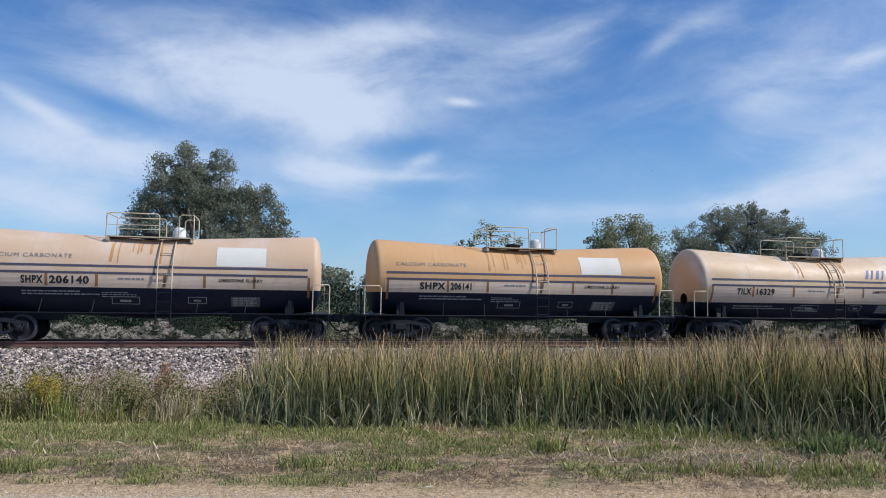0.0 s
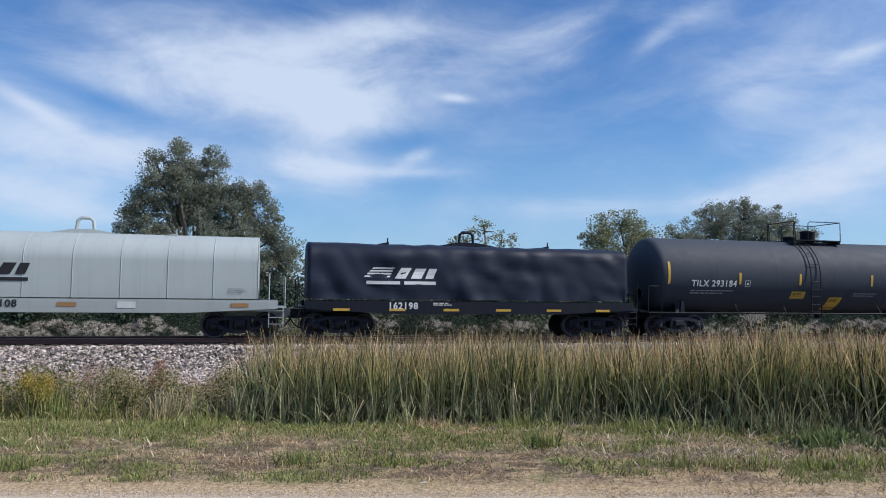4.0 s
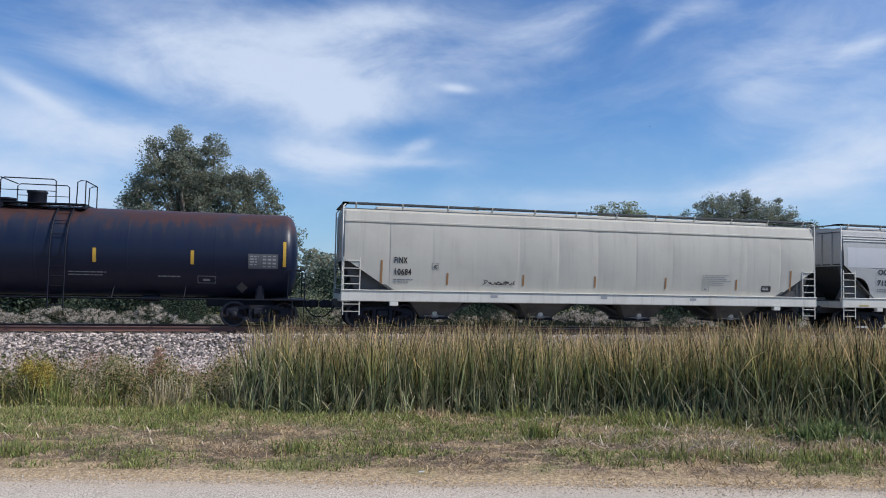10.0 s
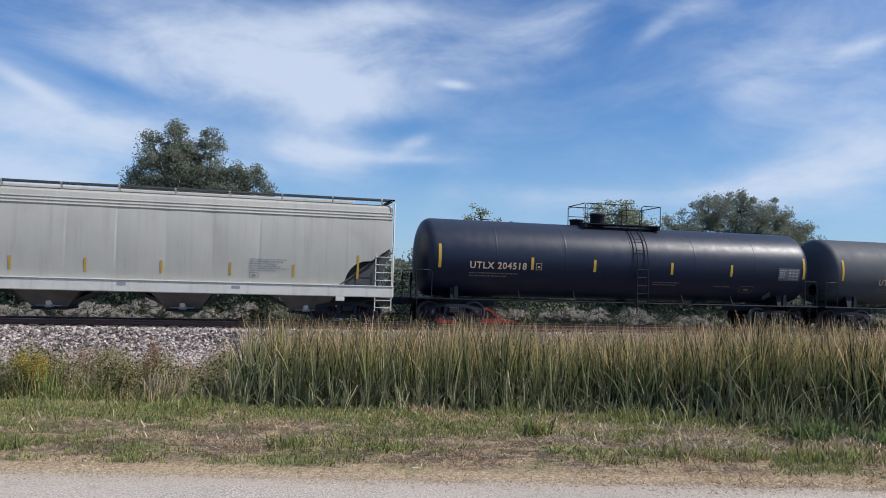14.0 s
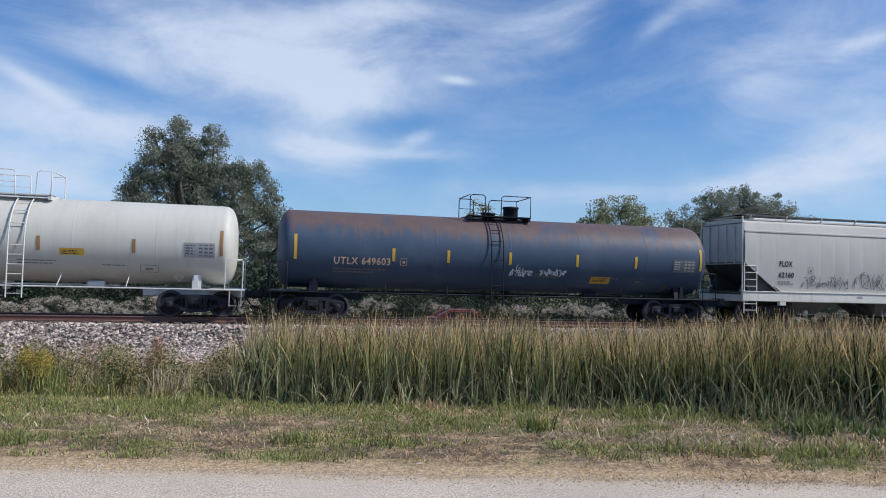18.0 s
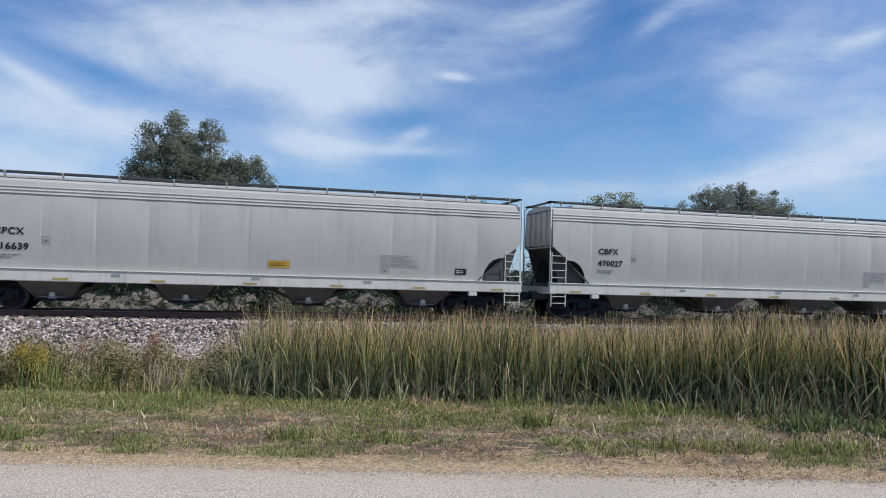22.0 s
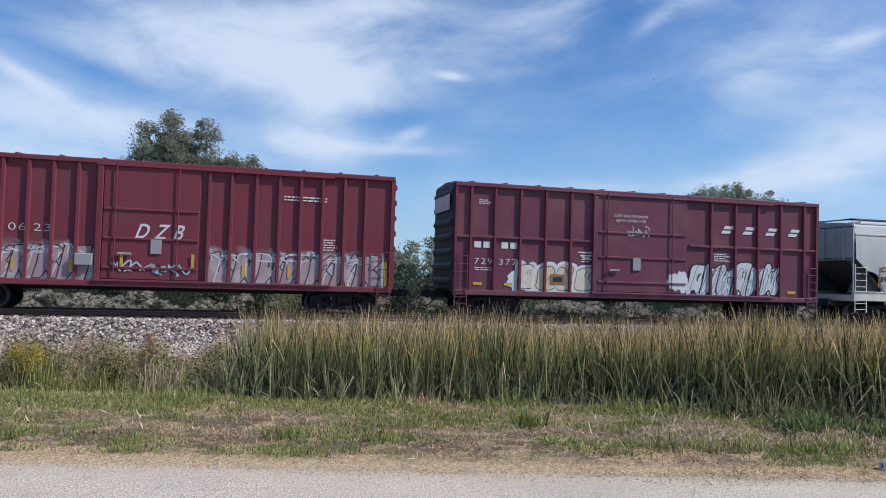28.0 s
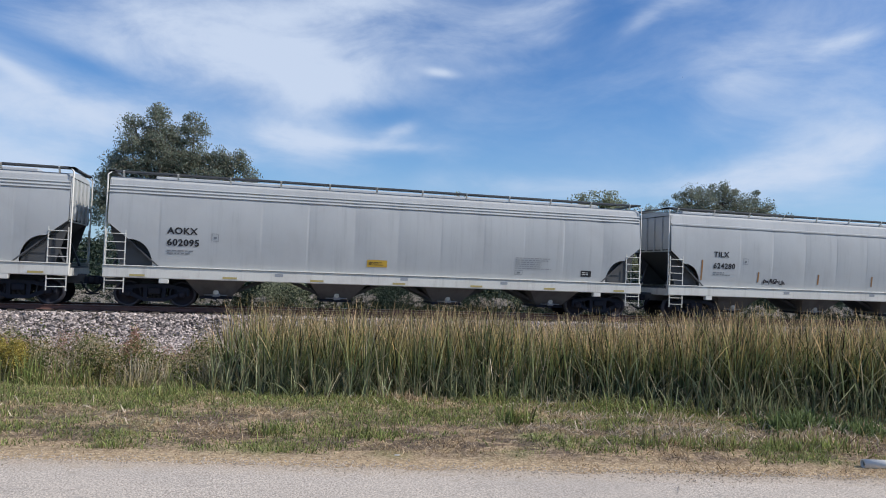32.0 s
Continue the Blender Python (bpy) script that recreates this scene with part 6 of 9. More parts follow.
def big_tank(name, label, left, right, body, mark, at, z_mark, yellows, ink=M_LETTER_W, steps=-0.5, deck=(-1.6, 1.2), dome=0.2, trim=M_BLACK, plates=(), rail=None, yellow=M_REFLECT, radius=1.555, axis=2.60, low=2.2):
    car, sd, h = tank_car(name, label, left, right, radius, axis, body, trim, gear_in=1.32, deck=deck, steps=steps, dome=dome, rail_mat=rail)
    reflectors(sd, (-h + 0.62, h - 0.5), low - 0.02, low + 0.88, 0.11, yellow)
    reflectors(sd, yellows, low, low + 0.48, 0.11, yellow)
    sd.letter(mark, at[0], z_mark, 0.36, ink, 0.007, span=at[1] - at[0])
    dim = M_FINE if ink is M_LETTER_W else M_LETTER_G if ink is M_LETTER_B else M_DIMTAN
    sd.bars(at[0], z_mark - 0.20, 2.0, 2, dim, 0.045, 0.06, 2)
    sd.bars(h * 0.12, 1.85, 1.4, 2, dim, 0.035, 0.06, 5)
    sd.bars(h * 0.45, 1.75, 1.0, 1, dim, 0.04, 0.06, 7)
    sd.outline(h * 0.60, 1.55, 0.6, 0.26, dim)
    sd.outline(at[1] + 0.4, z_mark, 0.24, 0.26, ink, 0.015)
    pale = body is M_TANKWHITE
    sd.panel(h - 1.75, h - 0.72, 2.1, 2.62, M_PANEL if pale else M_DARKGREY, "data_panel", "grey inspection data panel")
    for i in range(3):
        sd.panel(h - 1.25 + 0.17 * i, h - 1.13 + 0.17 * i, 2.16, 2.56, M_DARKGREY if pale else M_FINE, "data_block", "column of small print")
    sd.bars(h - 1.70, 2.50, 0.4, 4, M_DARKGREY if pale else M_FINE, 0.05, 0.045, 9)
    d = Geo()
    x, z, q = h - 1.95, 1.42, 0.20
    d.add([(x + a * q, -sd.deep(z + b * q, x) - 0.06, z + b * q) for a, b in ((0, -1), (1, 0), (0, 1), (-1, 0))], [(0, 1, 2, 3)])
    part("placard", d, M_DARKGREY if body is not M_TANKWHITE else M_WHITE, car, "diamond placard holder")
    for x0, x1, z0, z1 in plates:
        sd.panel(x0, x1, z0, z1, M_REFLECT, "warning_plate", "yellow warning plate")
        sd.bars(x0 + 0.08, z1 - 0.09, x1 - x0 - 0.16, 3, M_LETTER_B, 0.025, 0.03, 11)
    return car, sd, h


M_TANKMATT = paint("matt_faded_black_tank_paint", (0.036, 0.044, 0.060), None, 0, (0.05, 0.056, 0.066), 0.5, runs=0.25, rough=0.7, dust=0.03, spec=0.3, dust_sheen=0.6)
c, sd, h = big_tank("tank_car", "matt faded black tank car with yellow reflectors", 85.95, 103.15, M_TANKMATT, "TILX 293184", (-6.95, -4.85), 2.1, (-4.7, -1.78, 1.86, 4.83), steps=-1.1, deck=(-1.5, 0.9), dome=-0.1, plates=((3.45, 4.16, 2.12, 2.55), (-0.13, 0.54, 1.16, 1.7), (-2.11, -1.41, 1.63, 1.93)))
c, sd, h = big_tank("tank_car", "black tank car with yellow reflectors and white tag", 104.71, 122.22, M_TANKBLACK, "TILX 294890", (-6.93, -4.76), 2.08, (-4.57, -1.77, 1.71, 5.21), steps=-0.5, plates=((-2.6, -1.89, 2.11, 2.43), (-0.07, 0.42, 1.41, 1.75)))
sd.letter("INEDIBLE NOT INTENDED FOR HUMAN FOOD", 3.13, 1.98, 0.15, M_LETTER_W, 0.005, span=3.13)
sd.scrawl(-4.7, 1.2, 1.1, 0.9, M_SPRAY_W, 21, 0.02, 7, label="white outline graffiti tag")
sd.scrawl(-3.7, 1.35, 0.7, 0.5, M_SPRAY_W, 22, 0.018, 5)
c, sd, h = big_tank("tank_car", "black tank car with rust along the top", 123.4, 140.43, M_TANKRUST2, "SHQX  7031", (-6.63, -4.57), 1.86, (-4.57, -1.18, 1.97, 4.85), steps=0.9, deck=(-1.0, 1.5), dome=-0.4)
for i, w in enumerate(("INEDIBLE - NOT", "INTENDED FOR", "HUMAN FOOD")):
    sd.letter(w, 2.13, 2.74 - i * 0.17, 0.16, M_LETTER_W, 0.0005)


def plain_hopper(label, left, right, body, mark, at, zz, ticks=(), tick=M_ORANGE, span=None, plates=(), ink=M_LETTER_B, **kw):
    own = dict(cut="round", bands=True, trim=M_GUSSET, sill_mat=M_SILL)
    own.update(kw)
    car, sd, h = hopper_car("hopper_car", label, left, right, body, **own)
    a, b = mark.split(" ")
    sd.letter(a, at, zz[0], 0.31, ink, 0.010, 1.03, span=span and span[0])
    sd.letter(b, at, zz[1], 0.31, ink, 0.010, 1.03, span=span and span[1])
    sd.bars(at, zz[1] - 0.2, 0.9, 2, M_LETTER_G, 0.04, 0.05, len(label))
    sd.outline(at + 1.45, zz[1] + 0.2, 0.24, 0.26, M_LETTER_G, 0.014)
    sd.bars(h * 0.46, 2.24, 1.5 if h > 8 else 0.8, 6, M_FINE, 0.03, 0.05, int(left))
    sd.outline(h * 0.46, 1.60, 0.32, 0.18, M_LETTER_G, 0.014)
    if 9.9 < h < 10.4:
        sd.panel(h - 2.65, h - 2.2, 1.62, 1.86, M_LETTER_B, "data_panel", "black and white data plate")
        sd.bars(h - 2.6, 1.76, 0.36, 2, M_LETTER_W, 0.03, 0.04, 3)
    if ticks == "sill":
        for q in np.linspace(-h + 1.1, h - 1.0, 7):
            sd.panel(q - 0.24, q + 0.24, 1.06, 1.13, M_DULL, "reflector", "", 0.006)
    else:
        for i, q in enumerate(ticks):
            sd.panel(q - 0.038, q + 0.038, 1.66, 2.52 if i in (0, len(ticks) - 1) else 2.1, tick, "reflector")
    for x, z in ((-h * 0.44, 1.20), (0.1, 1.22), (h * 0.40, 1.20)):
        sd.panel(x, x + 0.28, z, z + 0.10, M_PANEL, "stencil", "small stencilled panel on the sill", 0.006)
    for x in plates:
        sd.panel(x, x + 0.75, 1.68, 1.94, M_REFLECT, "warning_plate", "yellow warning plate")
        sd.bars(x + 0.06, 1.84, 0.62, 3, M_LETTER_B, 0.02, 0.025, 12)
    return car, sd, h


AEQ = plain_hopper("cream grey hopper car with outer pipe and straight-cut ends", 141.75, 161.64, M_H2, "AEQX 7680", -8.0, (2.52, 2.08), (-8.17, -5.18, -2.55, 0, 2.27, 4.74, 8.48), cut="diag", bands=False, cut_in=1.75, cut_z=2.75, rail_out=True)
AEQ[1].panel(6.9, 9.3, 1.1, 1.36, M_WHITE, "white_panel", "white panel on the sill", 0.006)
c, sd, h = big_tank("tank_car", "rust-topped black tank car", 162.7, 179.95, M_TANKRUST, "FURX 159272", (-6.16, -3.87), 1.76, (-4.62, -1.47, 1.86, 5.0), steps=0.75, deck=(-1.3, 1.35), dome=-0.4)
FIN = plain_hopper("cream white hopper car with brown reflector strips", 181.48, 201.7, M_H2, "FINX 10684", -8.18, (2.43, 2.0), (-8.64, -6.13, -3.11, -0.11, 2.99, 6.25, 8.85), span=(0.5, 0.62), cut="diag", bands=False, cut_in=1.75, cut_z=2.55)
FIN[1].letter("C", -6.66, 2.26, 0.19, M_LETTER_B, 0.004)
FIN[1].scrawl(-4.7, 1.66, 1.2, 0.22, M_SPRAY_B, 23, 0.03, 6)
OCP = plain_hopper("two-tone grey hopper car with a pale panel", 203.0, 223.1, M_H3B, "OCPX 71561", -8.17, (2.47, 2.0), "sill")
plain_hopper("short grey two-bay hopper car", 224.45, 236.52, M_H5, "SOIX 1110", -4.22, (2.5, 2.09), (-1.9, 0.0, 1.9, 4.35), trim=M_H5, tick=M_DARKGREY, span=(0.68, 0.6), ink=M_LETTER_G, bays=2, seams=5, cut="sweep", cut_in=1.35, cut_z=3.95, bands=False, gear_in=1.7)
plain_hopper("pale cream hopper car with dented panels", 237.8, 256.93, M_H2, "WLPX 108380", -7.5, (2.54, 2.06), (-8.2, -5.46, -3.22, -0.94, 1.47, 3.75, 5.93, 8.23), M_REFLECT, cut_in=1.7)
c, sd, h = big_tank("tank_car", "black tank car with amber lettering", 258.06, 275.24, M_TANKBLACK, "UTLX 204518", (-6.8, -4.52), 2.2, (-4.27, -1.64, 1.78, 4.55), M_LETTER_Y, steps=0.4, deck=(-1.8, 1.6), dome=-0.85, radius=1.53, axis=2.62)
c, sd, h = big_tank("tank_car", "faded grey tank car with amber lettering", 276.2, 292.9, M_TANKGREY, "UTLX 647102", (-5.8, -3.67), 2.03, (-4.3, -1.5, 1.6, 4.5), M_LETTER_Y, steps=0.3, deck=(-1.6, 0.9), dome=-0.6, plates=((2.0, 2.8, 1.9, 2.2),), radius=1.45)


def bolt_row():
    g = Geo()
    for i in range(22):
        z = 1.5 + i * 0.135
        for x in (-0.03, 0.03):
            g.box(x - 0.016, x + 0.016, -1.612, -1.598, z - 0.022, z + 0.022)
    return g.mesh("bolt_row")


def aggregate_car(left, right, body_left, body_right):
    car = car_thing("aggregate_car", "aluminium-sided high gondola on a navy blue frame", "gondola car", left, right)
    h, c = (right - left) / 2, (left + right) / 2
    a, b = body_left - c, body_right - c
    for s in (-1, 1):
        part("side_panel", Geo().box(a, b, *sorted((s * 1.46, s * 1.5)), 1.40, 4.45), M_CRANE, car)
        part("top_rail", Geo().box(a - 0.06, b + 0.06, *sorted((s * 1.43, s * 1.57)), 4.42, 4.52, 0.02), M_NAVY, car, "navy blue top rail")
        part("end_wall", Geo().box(*sorted(((a if s < 0 else b), (a if s < 0 else b) + s * 0.05)), -1.5, 1.5, 1.4, 4.45), M_CRANE, car)
        part("end_top_rail", Geo().box(*sorted(((a if s < 0 else b) - 0.05, (a if s < 0 else b) + 0.05)), -1.5, 1.5, 4.42, 4.52), M_NAVY, car)
        part("side_sill", Geo().box(-h, h, *sorted((s * 1.36, s * 1.5)), 1.0, 1.36, 0.02), M_NAVY, car)
        part("end_cage", Geo().box(*sorted((s * (h - 0.9), s * (h - 0.82))), -1.4, 1.4, 1.3, 2.4, 0.01).beam((s * (h - 0.9), -1.3, 2.3), (s * (h - 2.2), -1.3, 1.4), 0.1, 0.1).beam((s * (h - 0.9), 1.3, 2.3), (s * (h - 2.2), 1.3, 1.4), 0.1, 0.1).box(*sorted((s * (h - 1.9), s * (h - 1.0))), -1.2, 0.2, 1.35, 2.1, 0.03), M_NAVY, car)
        part("end_post", Geo().tube([(s * (h - 0.1), -1.42, 1.0), (s * (h - 0.1), -1.42, 2.55)], 0.03, 6).tube([(s * (h - 0.1), 1.42, 1.0), (s * (h - 0.1), 1.42, 2.55)], 0.03, 6), M_NAVY, car)
        ladder(car, s * (h - 0.35), -1.5, 0.42, 2.3, 0.5, M_NAVY, 6, "end_ladder")
    part("floor", Geo().box(-h + 0.2, h - 0.2, -1.36, 1.36, 1.05, 1.38), M_NAVY, car)
    for x in np.linspace(a + 1.2, b - 1.2, 5):
        part("underframe_gusset", Geo().prism([(x - 0.9, 1.02), (x + 0.9, 1.02), (x + 0.3, 0.62), (x - 0.3, 0.62)], -1.3, 1.3), M_NAVY, car)
    for s in (-1, 1):
        for x in (0.0, 0.115, 0.165, 0.235, 0.355, 0.475, 0.55, 0.67, 0.78, 0.835, 0.885, 1.0):
            q = a + 0.08 + (b - a - 0.16) * x
            rb = shared("agg_rib", lambda: Geo().box(-0.065, 0.065, -1.60, -1.5, 1.38, 4.42, 0.02).mesh("side_rib"))
            ro = part("side_rib", rb, M_ALU, car, "bright aluminium rib", pose(q, 0, 0, 0, 0, 0 if s < 0 else 180))
            if s < 0:
                tagged(part("bolt_row", shared("bolts", bolt_row), M_PANEL, ro, "row of bolt heads down the rib"), kind="stuff")
    sd = Side(car, lambda z, x=0.0: 1.5 if z > 1.38 else 1.5)
    sd.letter("VU", a + 2.85, 3.32, 0.36, M_LETTER_B, 0.01)
    sd.letter("LX", a + 3.62, 3.32, 0.36, M_LETTER_B, 0.01)
    sd.letter("23", a + 2.85, 2.88, 0.36, M_LETTER_B, 0.01)
    sd.letter("136", a + 3.55, 2.88, 0.36, M_LETTER_B, 0.01)
    sd.bars(a + 2.85, 2.0, 1.2, 3, M_LETTER_G, 0.05, 0.06)
    for x in (0.05, 0.28, 0.50, 0.72, 0.93):
        q = a + (b - a) * x
        sd.panel(q - 0.26, q + 0.26, 1.46, 1.64 if 0.1 < x < 0.9 else 1.78, M_REFLECT, "reflector")
    for x in (0.18, 0.42, 0.62, 0.86):
        q = a + (b - a) * x
        sd.panel(q - 0.12, q + 0.12, 1.44, 1.60, M_WHITE, "stencil")
    running_gear(car, h + 0.05, h - 1.75)


aggregate_car(293.95, 307.05, 295.5, 305.7)
c, sd, h = big_tank("tank_car", "clean cream-white tank car", 308.1, 324.05, M_TANKWHITE, "CHVX 287229", (-6.12, -3.9), 1.98, (-3.72, -1.2, 1.63, 4.6), M_LETTER_B, yellow=M_ORANGE, steps=1.0, deck=(-1.0, 1.8), dome=-0.4, trim=M_WHITE, radius=1.46, plates=((2.27, 3.04, 2.07, 2.3),), rail=M_WHITE)
c, sd, h = big_tank("tank_car", "faded blue-grey tank car with rust on top", 325.48, 343.0, M_TANKGREYRUST, "UTLX 649603", (-6.77, -4.69), 2.05, (-4.56, -2.46, 0.0, 2.79, 5.33), M_LETTER_Y, steps=-0.55, deck=(-1.5, 1.0), dome=0.45, radius=1.46, plates=((3.48, 4.32, 1.56, 1.83),))
sd.scrawl(0.06, 1.7, 0.84, 0.5, M_SPRAY_W, 31, 0.03, 5)
sd.scrawl(1.26, 1.78, 1.09, 0.35, M_SPRAY_W, 32, 0.03, 7)
FLO = plain_hopper("pale grey hopper car with black scrawls", 344.4, 364.65, M_H1B, "FLOX 62160", -8.36, (2.5, 2.03), span=(0.64, 0.74), cut="diag", bands=False, cut_in=1.7, cut_z=2.6, seams=26)
for x, w, hh, s, n in ((-7.2, 2.4, 0.8, 41, 10), (-4.6, 2.0, 1.0, 42, 8), (-2.0, 2.6, 0.8, 43, 10), (1.6, 1.8, 1.0, 44, 6), (4.0, 2.7, 0.8, 45, 9)):
    FLO[1].scrawl(x, 1.48, w, hh, M_SPRAY_GREY, s, 0.024, n)
CB1 = plain_hopper("warm grey hopper car with black graffiti tags", 365.8, 386.25, M_H5, "CBFX 471858", -8.15, (2.74, 2.27), (-8.7, -6.08, -3.15, -0.2, 2.8, 5.83, 8.79), bands=False)
for x, w, s in ((-4.64, 1.55, 51), (-1.87, 1.7, 52), (2.9, 2.6, 53)):
    CB1[1].scrawl(x, 1.52, w, 0.55, M_SPRAY_B, s, 0.05, 8)
plain_hopper("clean pale grey hopper car", 387.3, 407.65, M_H1B, "CPCX 816639", -8.10, (2.53, 2.03), "sill", plates=(0.65,))
plain_hopper("clean white-grey hopper car with faint dents", 408.8, 429.0, M_H1B, "CBFX 470027", -8.05, (2.62, 2.15), "sill")
GPL = plain_hopper("rust-stained tan hopper car with outlined graffiti", 430.1, 449.95, M_H4, "GPLX 77125", -8.27, (2.35, 1.95), (-8.36, -3.9, 8.5), span=(0.92, 0.9), cut="diag", bands=False, cut_in=1.6, cut_z=2.5)
GPL[1].slabs(-2.5, 1.10, 5.3, 1.2, M_H4, M_SPRAY_GREY, 61, 4, 0.17, 0.46, 0.05, True, hollow=True, label="hollow graffiti letters in broad grey strokes")
GPL[1].slabs(2.95, 1.14, 2.9, 0.95, M_SPRAY_WORN, M_SPRAY_DIM, 62, 5, 0.03, 0.52, 0.1, True, label="pale worn graffiti letters")
GPL[1].scrawl(3.3, 2.12, 2.4, 0.16, M_SPRAY_DIM, 63, 0.03, 9)
for i, x in enumerate((-9.0, -2.2, 1.3, 2.75, 4.1, 5.7, 7.1, 9.2, 0.4, -4.1)):
    GPL[1].scrawl(x - 0.15, 2.60 + 0.15 * (i * 7 % 6), 0.16 + 0.09 * (i * 5 % 4), 0.2 + 0.09 * (i * 3 % 5), M_FLAKE, 160 + i, 0.03, 2 + i % 3, "flaked_patch", "dark patch of flaked paint")
GPL[1].scrawl(-6.2, 1.5, 2.2, 0.7, M_SPRAY_DIM, 64, 0.03, 9)
SH2 = plain_hopper("pale hopper car with two bright graffiti pieces", 451.05, 471.4, M_H1, "SHQX 41992", -8.14, (2.56, 2.05), "sill", span=(0.76, 0.78), plates=(-1.2,))
SH2[1].slabs(-6.2, 1.04, 3.9, 1.35, M_SPRAY_SAND, M_SPRAY_DIM, 70, 7, 0.03, 0.55, 0.18, label="faded sand and teal graffiti letters")
SH2[1].scrawl(-6.3, 1.05, 0.5, 1.3, M_SPRAY_TEAL, 73, 0.14, 1)
SH2[1].scrawl(-6.37, 1.2, 2.1, 1.2, M_SPRAY_ORANGE, 71, 0.05, 5, label="faded teal and orange graffiti piece")
SH2[1].scrawl(-4.4, 1.3, 2.0, 1.1, M_SPRAY_TEAL, 74, 0.04, 5)
SH2[1].mist(-0.6, 1.0, 1.1, 0.8, M_SPRAY_PINK, 76, 2)
SH2[1].mist(1.4, 1.7, 1.3, 0.7, M_SPRAY_PINK, 77, 2)
SH2[1].mist(4.6, 1.0, 1.3, 0.9, M_SPRAY_PINK, 78, 2)
SH2[1].slabs(-0.4, 1.03, 5.4, 1.3, M_SPRAY_PEACH, M_SPRAY_B, 72, 7, 0.065, 0.56, 0.06, label="cream and peach graffiti letters outlined in black")
SH2[1].scrawl(6.9, 1.55, 1.1, 0.6, M_SPRAY_B, 75, 0.06, 6)
SH2[1].scrawl(5.7, 1.6, 0.6, 0.5, M_LOGO, 79, 0.04, 5)
PSP = plain_hopper("grey-white hopper car with lime green graffiti", 472.6, 493.1, M_H1, "PSPX 8186", -8.47, (2.55, 2.1), (-8.78, -5.9, 0, 3, 8.7))
PSP[1].mist(-3.9, 1.0, 2.2, 0.7, M_SPRAY_ROSE, 84, 3)
PSP[1].slabs(-7.9, 1.03, 6.1, 1.25, M_SPRAY_LIME, M_SPRAY_B, 73, 6, 0.06, 0.66, 0.22, label="lime green graffiti letters outlined in black")
NOK = box_car("box_car", "oxide red box car with white graffiti along the bottom", 494.75, 510.73, M_OXIDE, M_OXIDE, door=(-2.0, 1.2), ribs=(-7.37, -6.57, -5.82, -5.03, -4.26, -3.51, -2.75, 1.45, 2.2, 3.04, 3.85, 4.6, 5.38, 6.17, 6.94))
BN = box_car("box_car", "brown-red box car with graffiti pieces", 513.08, 529.4, M_OXIDE2, M_OXIDE2, end_mat=M_SHADEDEND, door=(-2.3, 1.8), waist=3.1, ribs=(-7.5, -6.53, -5.49, -4.44, -3.38, 2.92, 4.08, 5.18, 6.3, 7.47))
plain_hopper("pale grey hopper car with brown reflector strips", 531.25, 550.5, M_H3, "CHVX 898126", -8.17, (2.31, 1.88), (-8.22, -5.19, -3.11, -0.11, 2.91, 4.98, 8.46), bands=False, cut_in=1.5, plates=(4.75,))
CP2 = plain_hopper("white-grey hopper car with green and white graffiti", 551.75, 571.95, M_H1, "CPCX 814989", -8.05, (2.56, 2.11), "sill", plates=(0.31,))
CP2[1].slabs(-6.69, 1.03, 3.7, 1.25, M_SPRAY_GREEN, M_SPRAY_B, 81, 4, 0.075, 0.56, 0.0, True, label="grey-green graffiti letters outlined in black")
CP2[1].slabs(2.76, 1.03, 3.0, 1.15, M_SPRAY_W, M_SPRAY_B, 84, 4, 0.07, 0.54, 0.05, True, label="white graffiti letters outlined in black")
plain_hopper("clean pale grey hopper car with a yellow plate", 572.95, 593.15, M_H1, "AOKX 602095", -8.1, (2.56, 2.16), "sill", plates=(-1.16,))
TIL = plain_hopper("pale grey hopper car with a small black tag", 594.4, 614.6, M_H1, "TILX 624280", -7.95, (2.67, 2.19), (-8.49, -5.7, -2.6, 0.3, 3.2, 8.4), bands=False)
TIL[1].scrawl(-5.38, 1.57, 1.0, 0.3, M_SPRAY_B, 83, 0.04, 5)

# ---- lettering and graffiti on the box cars ----
M_PALE = paint("pale_repaired_paint", (0.58, 0.58, 0.59), None, 0, (0.5, 0.5, 0.5), 0.3, runs=0.2)
car, sd, h = NOK
for w, x in (("NO", -7.16), ("KL", -6.31), ("56", -5.61), ("06", -4.84), ("23", -4.09)):
    sd.letter(w, x, 2.64, 0.36, M_LETTER_W, -0.005, span=0.52)
sd.bars(-7.1, 2.4, 1.2, 2, M_LETTER_W, 0.04, 0.05, 3)
sd.bars(4.0, 4.2, 2.2, 2, M_LETTER_W, 0.05, 0.06, 4)
sd.bars(5.45, 2.7, 0.6, 5, M_LETTER_W, 0.04, 0.05, 8)
door_side = Side(car, lambda z, x=0.0: 1.535)
door_side.letter("D Z B", -0.95, 2.52, 0.72, M_SPRAY_W, 0.010, span=1.5, label="white sprayed tag on the door", slant=0.35)
M_HAZE = haze_paint("white_and_blue_spray_haze", (0.62, 0.62, 0.63), (0.40, 0.50, 0.56), 2.35)
M_MAUVE = surface("mauve_grey_spray_paint", (0.33, 0.245, 0.26), 0.7, spots=(0.52, 0.47, 0.48), spot_amount=0.8, bump=0.0)
M_WINE = surface("dark_wine_spray_paint", (0.085, 0.035, 0.045), 0.7, bump=0.0)
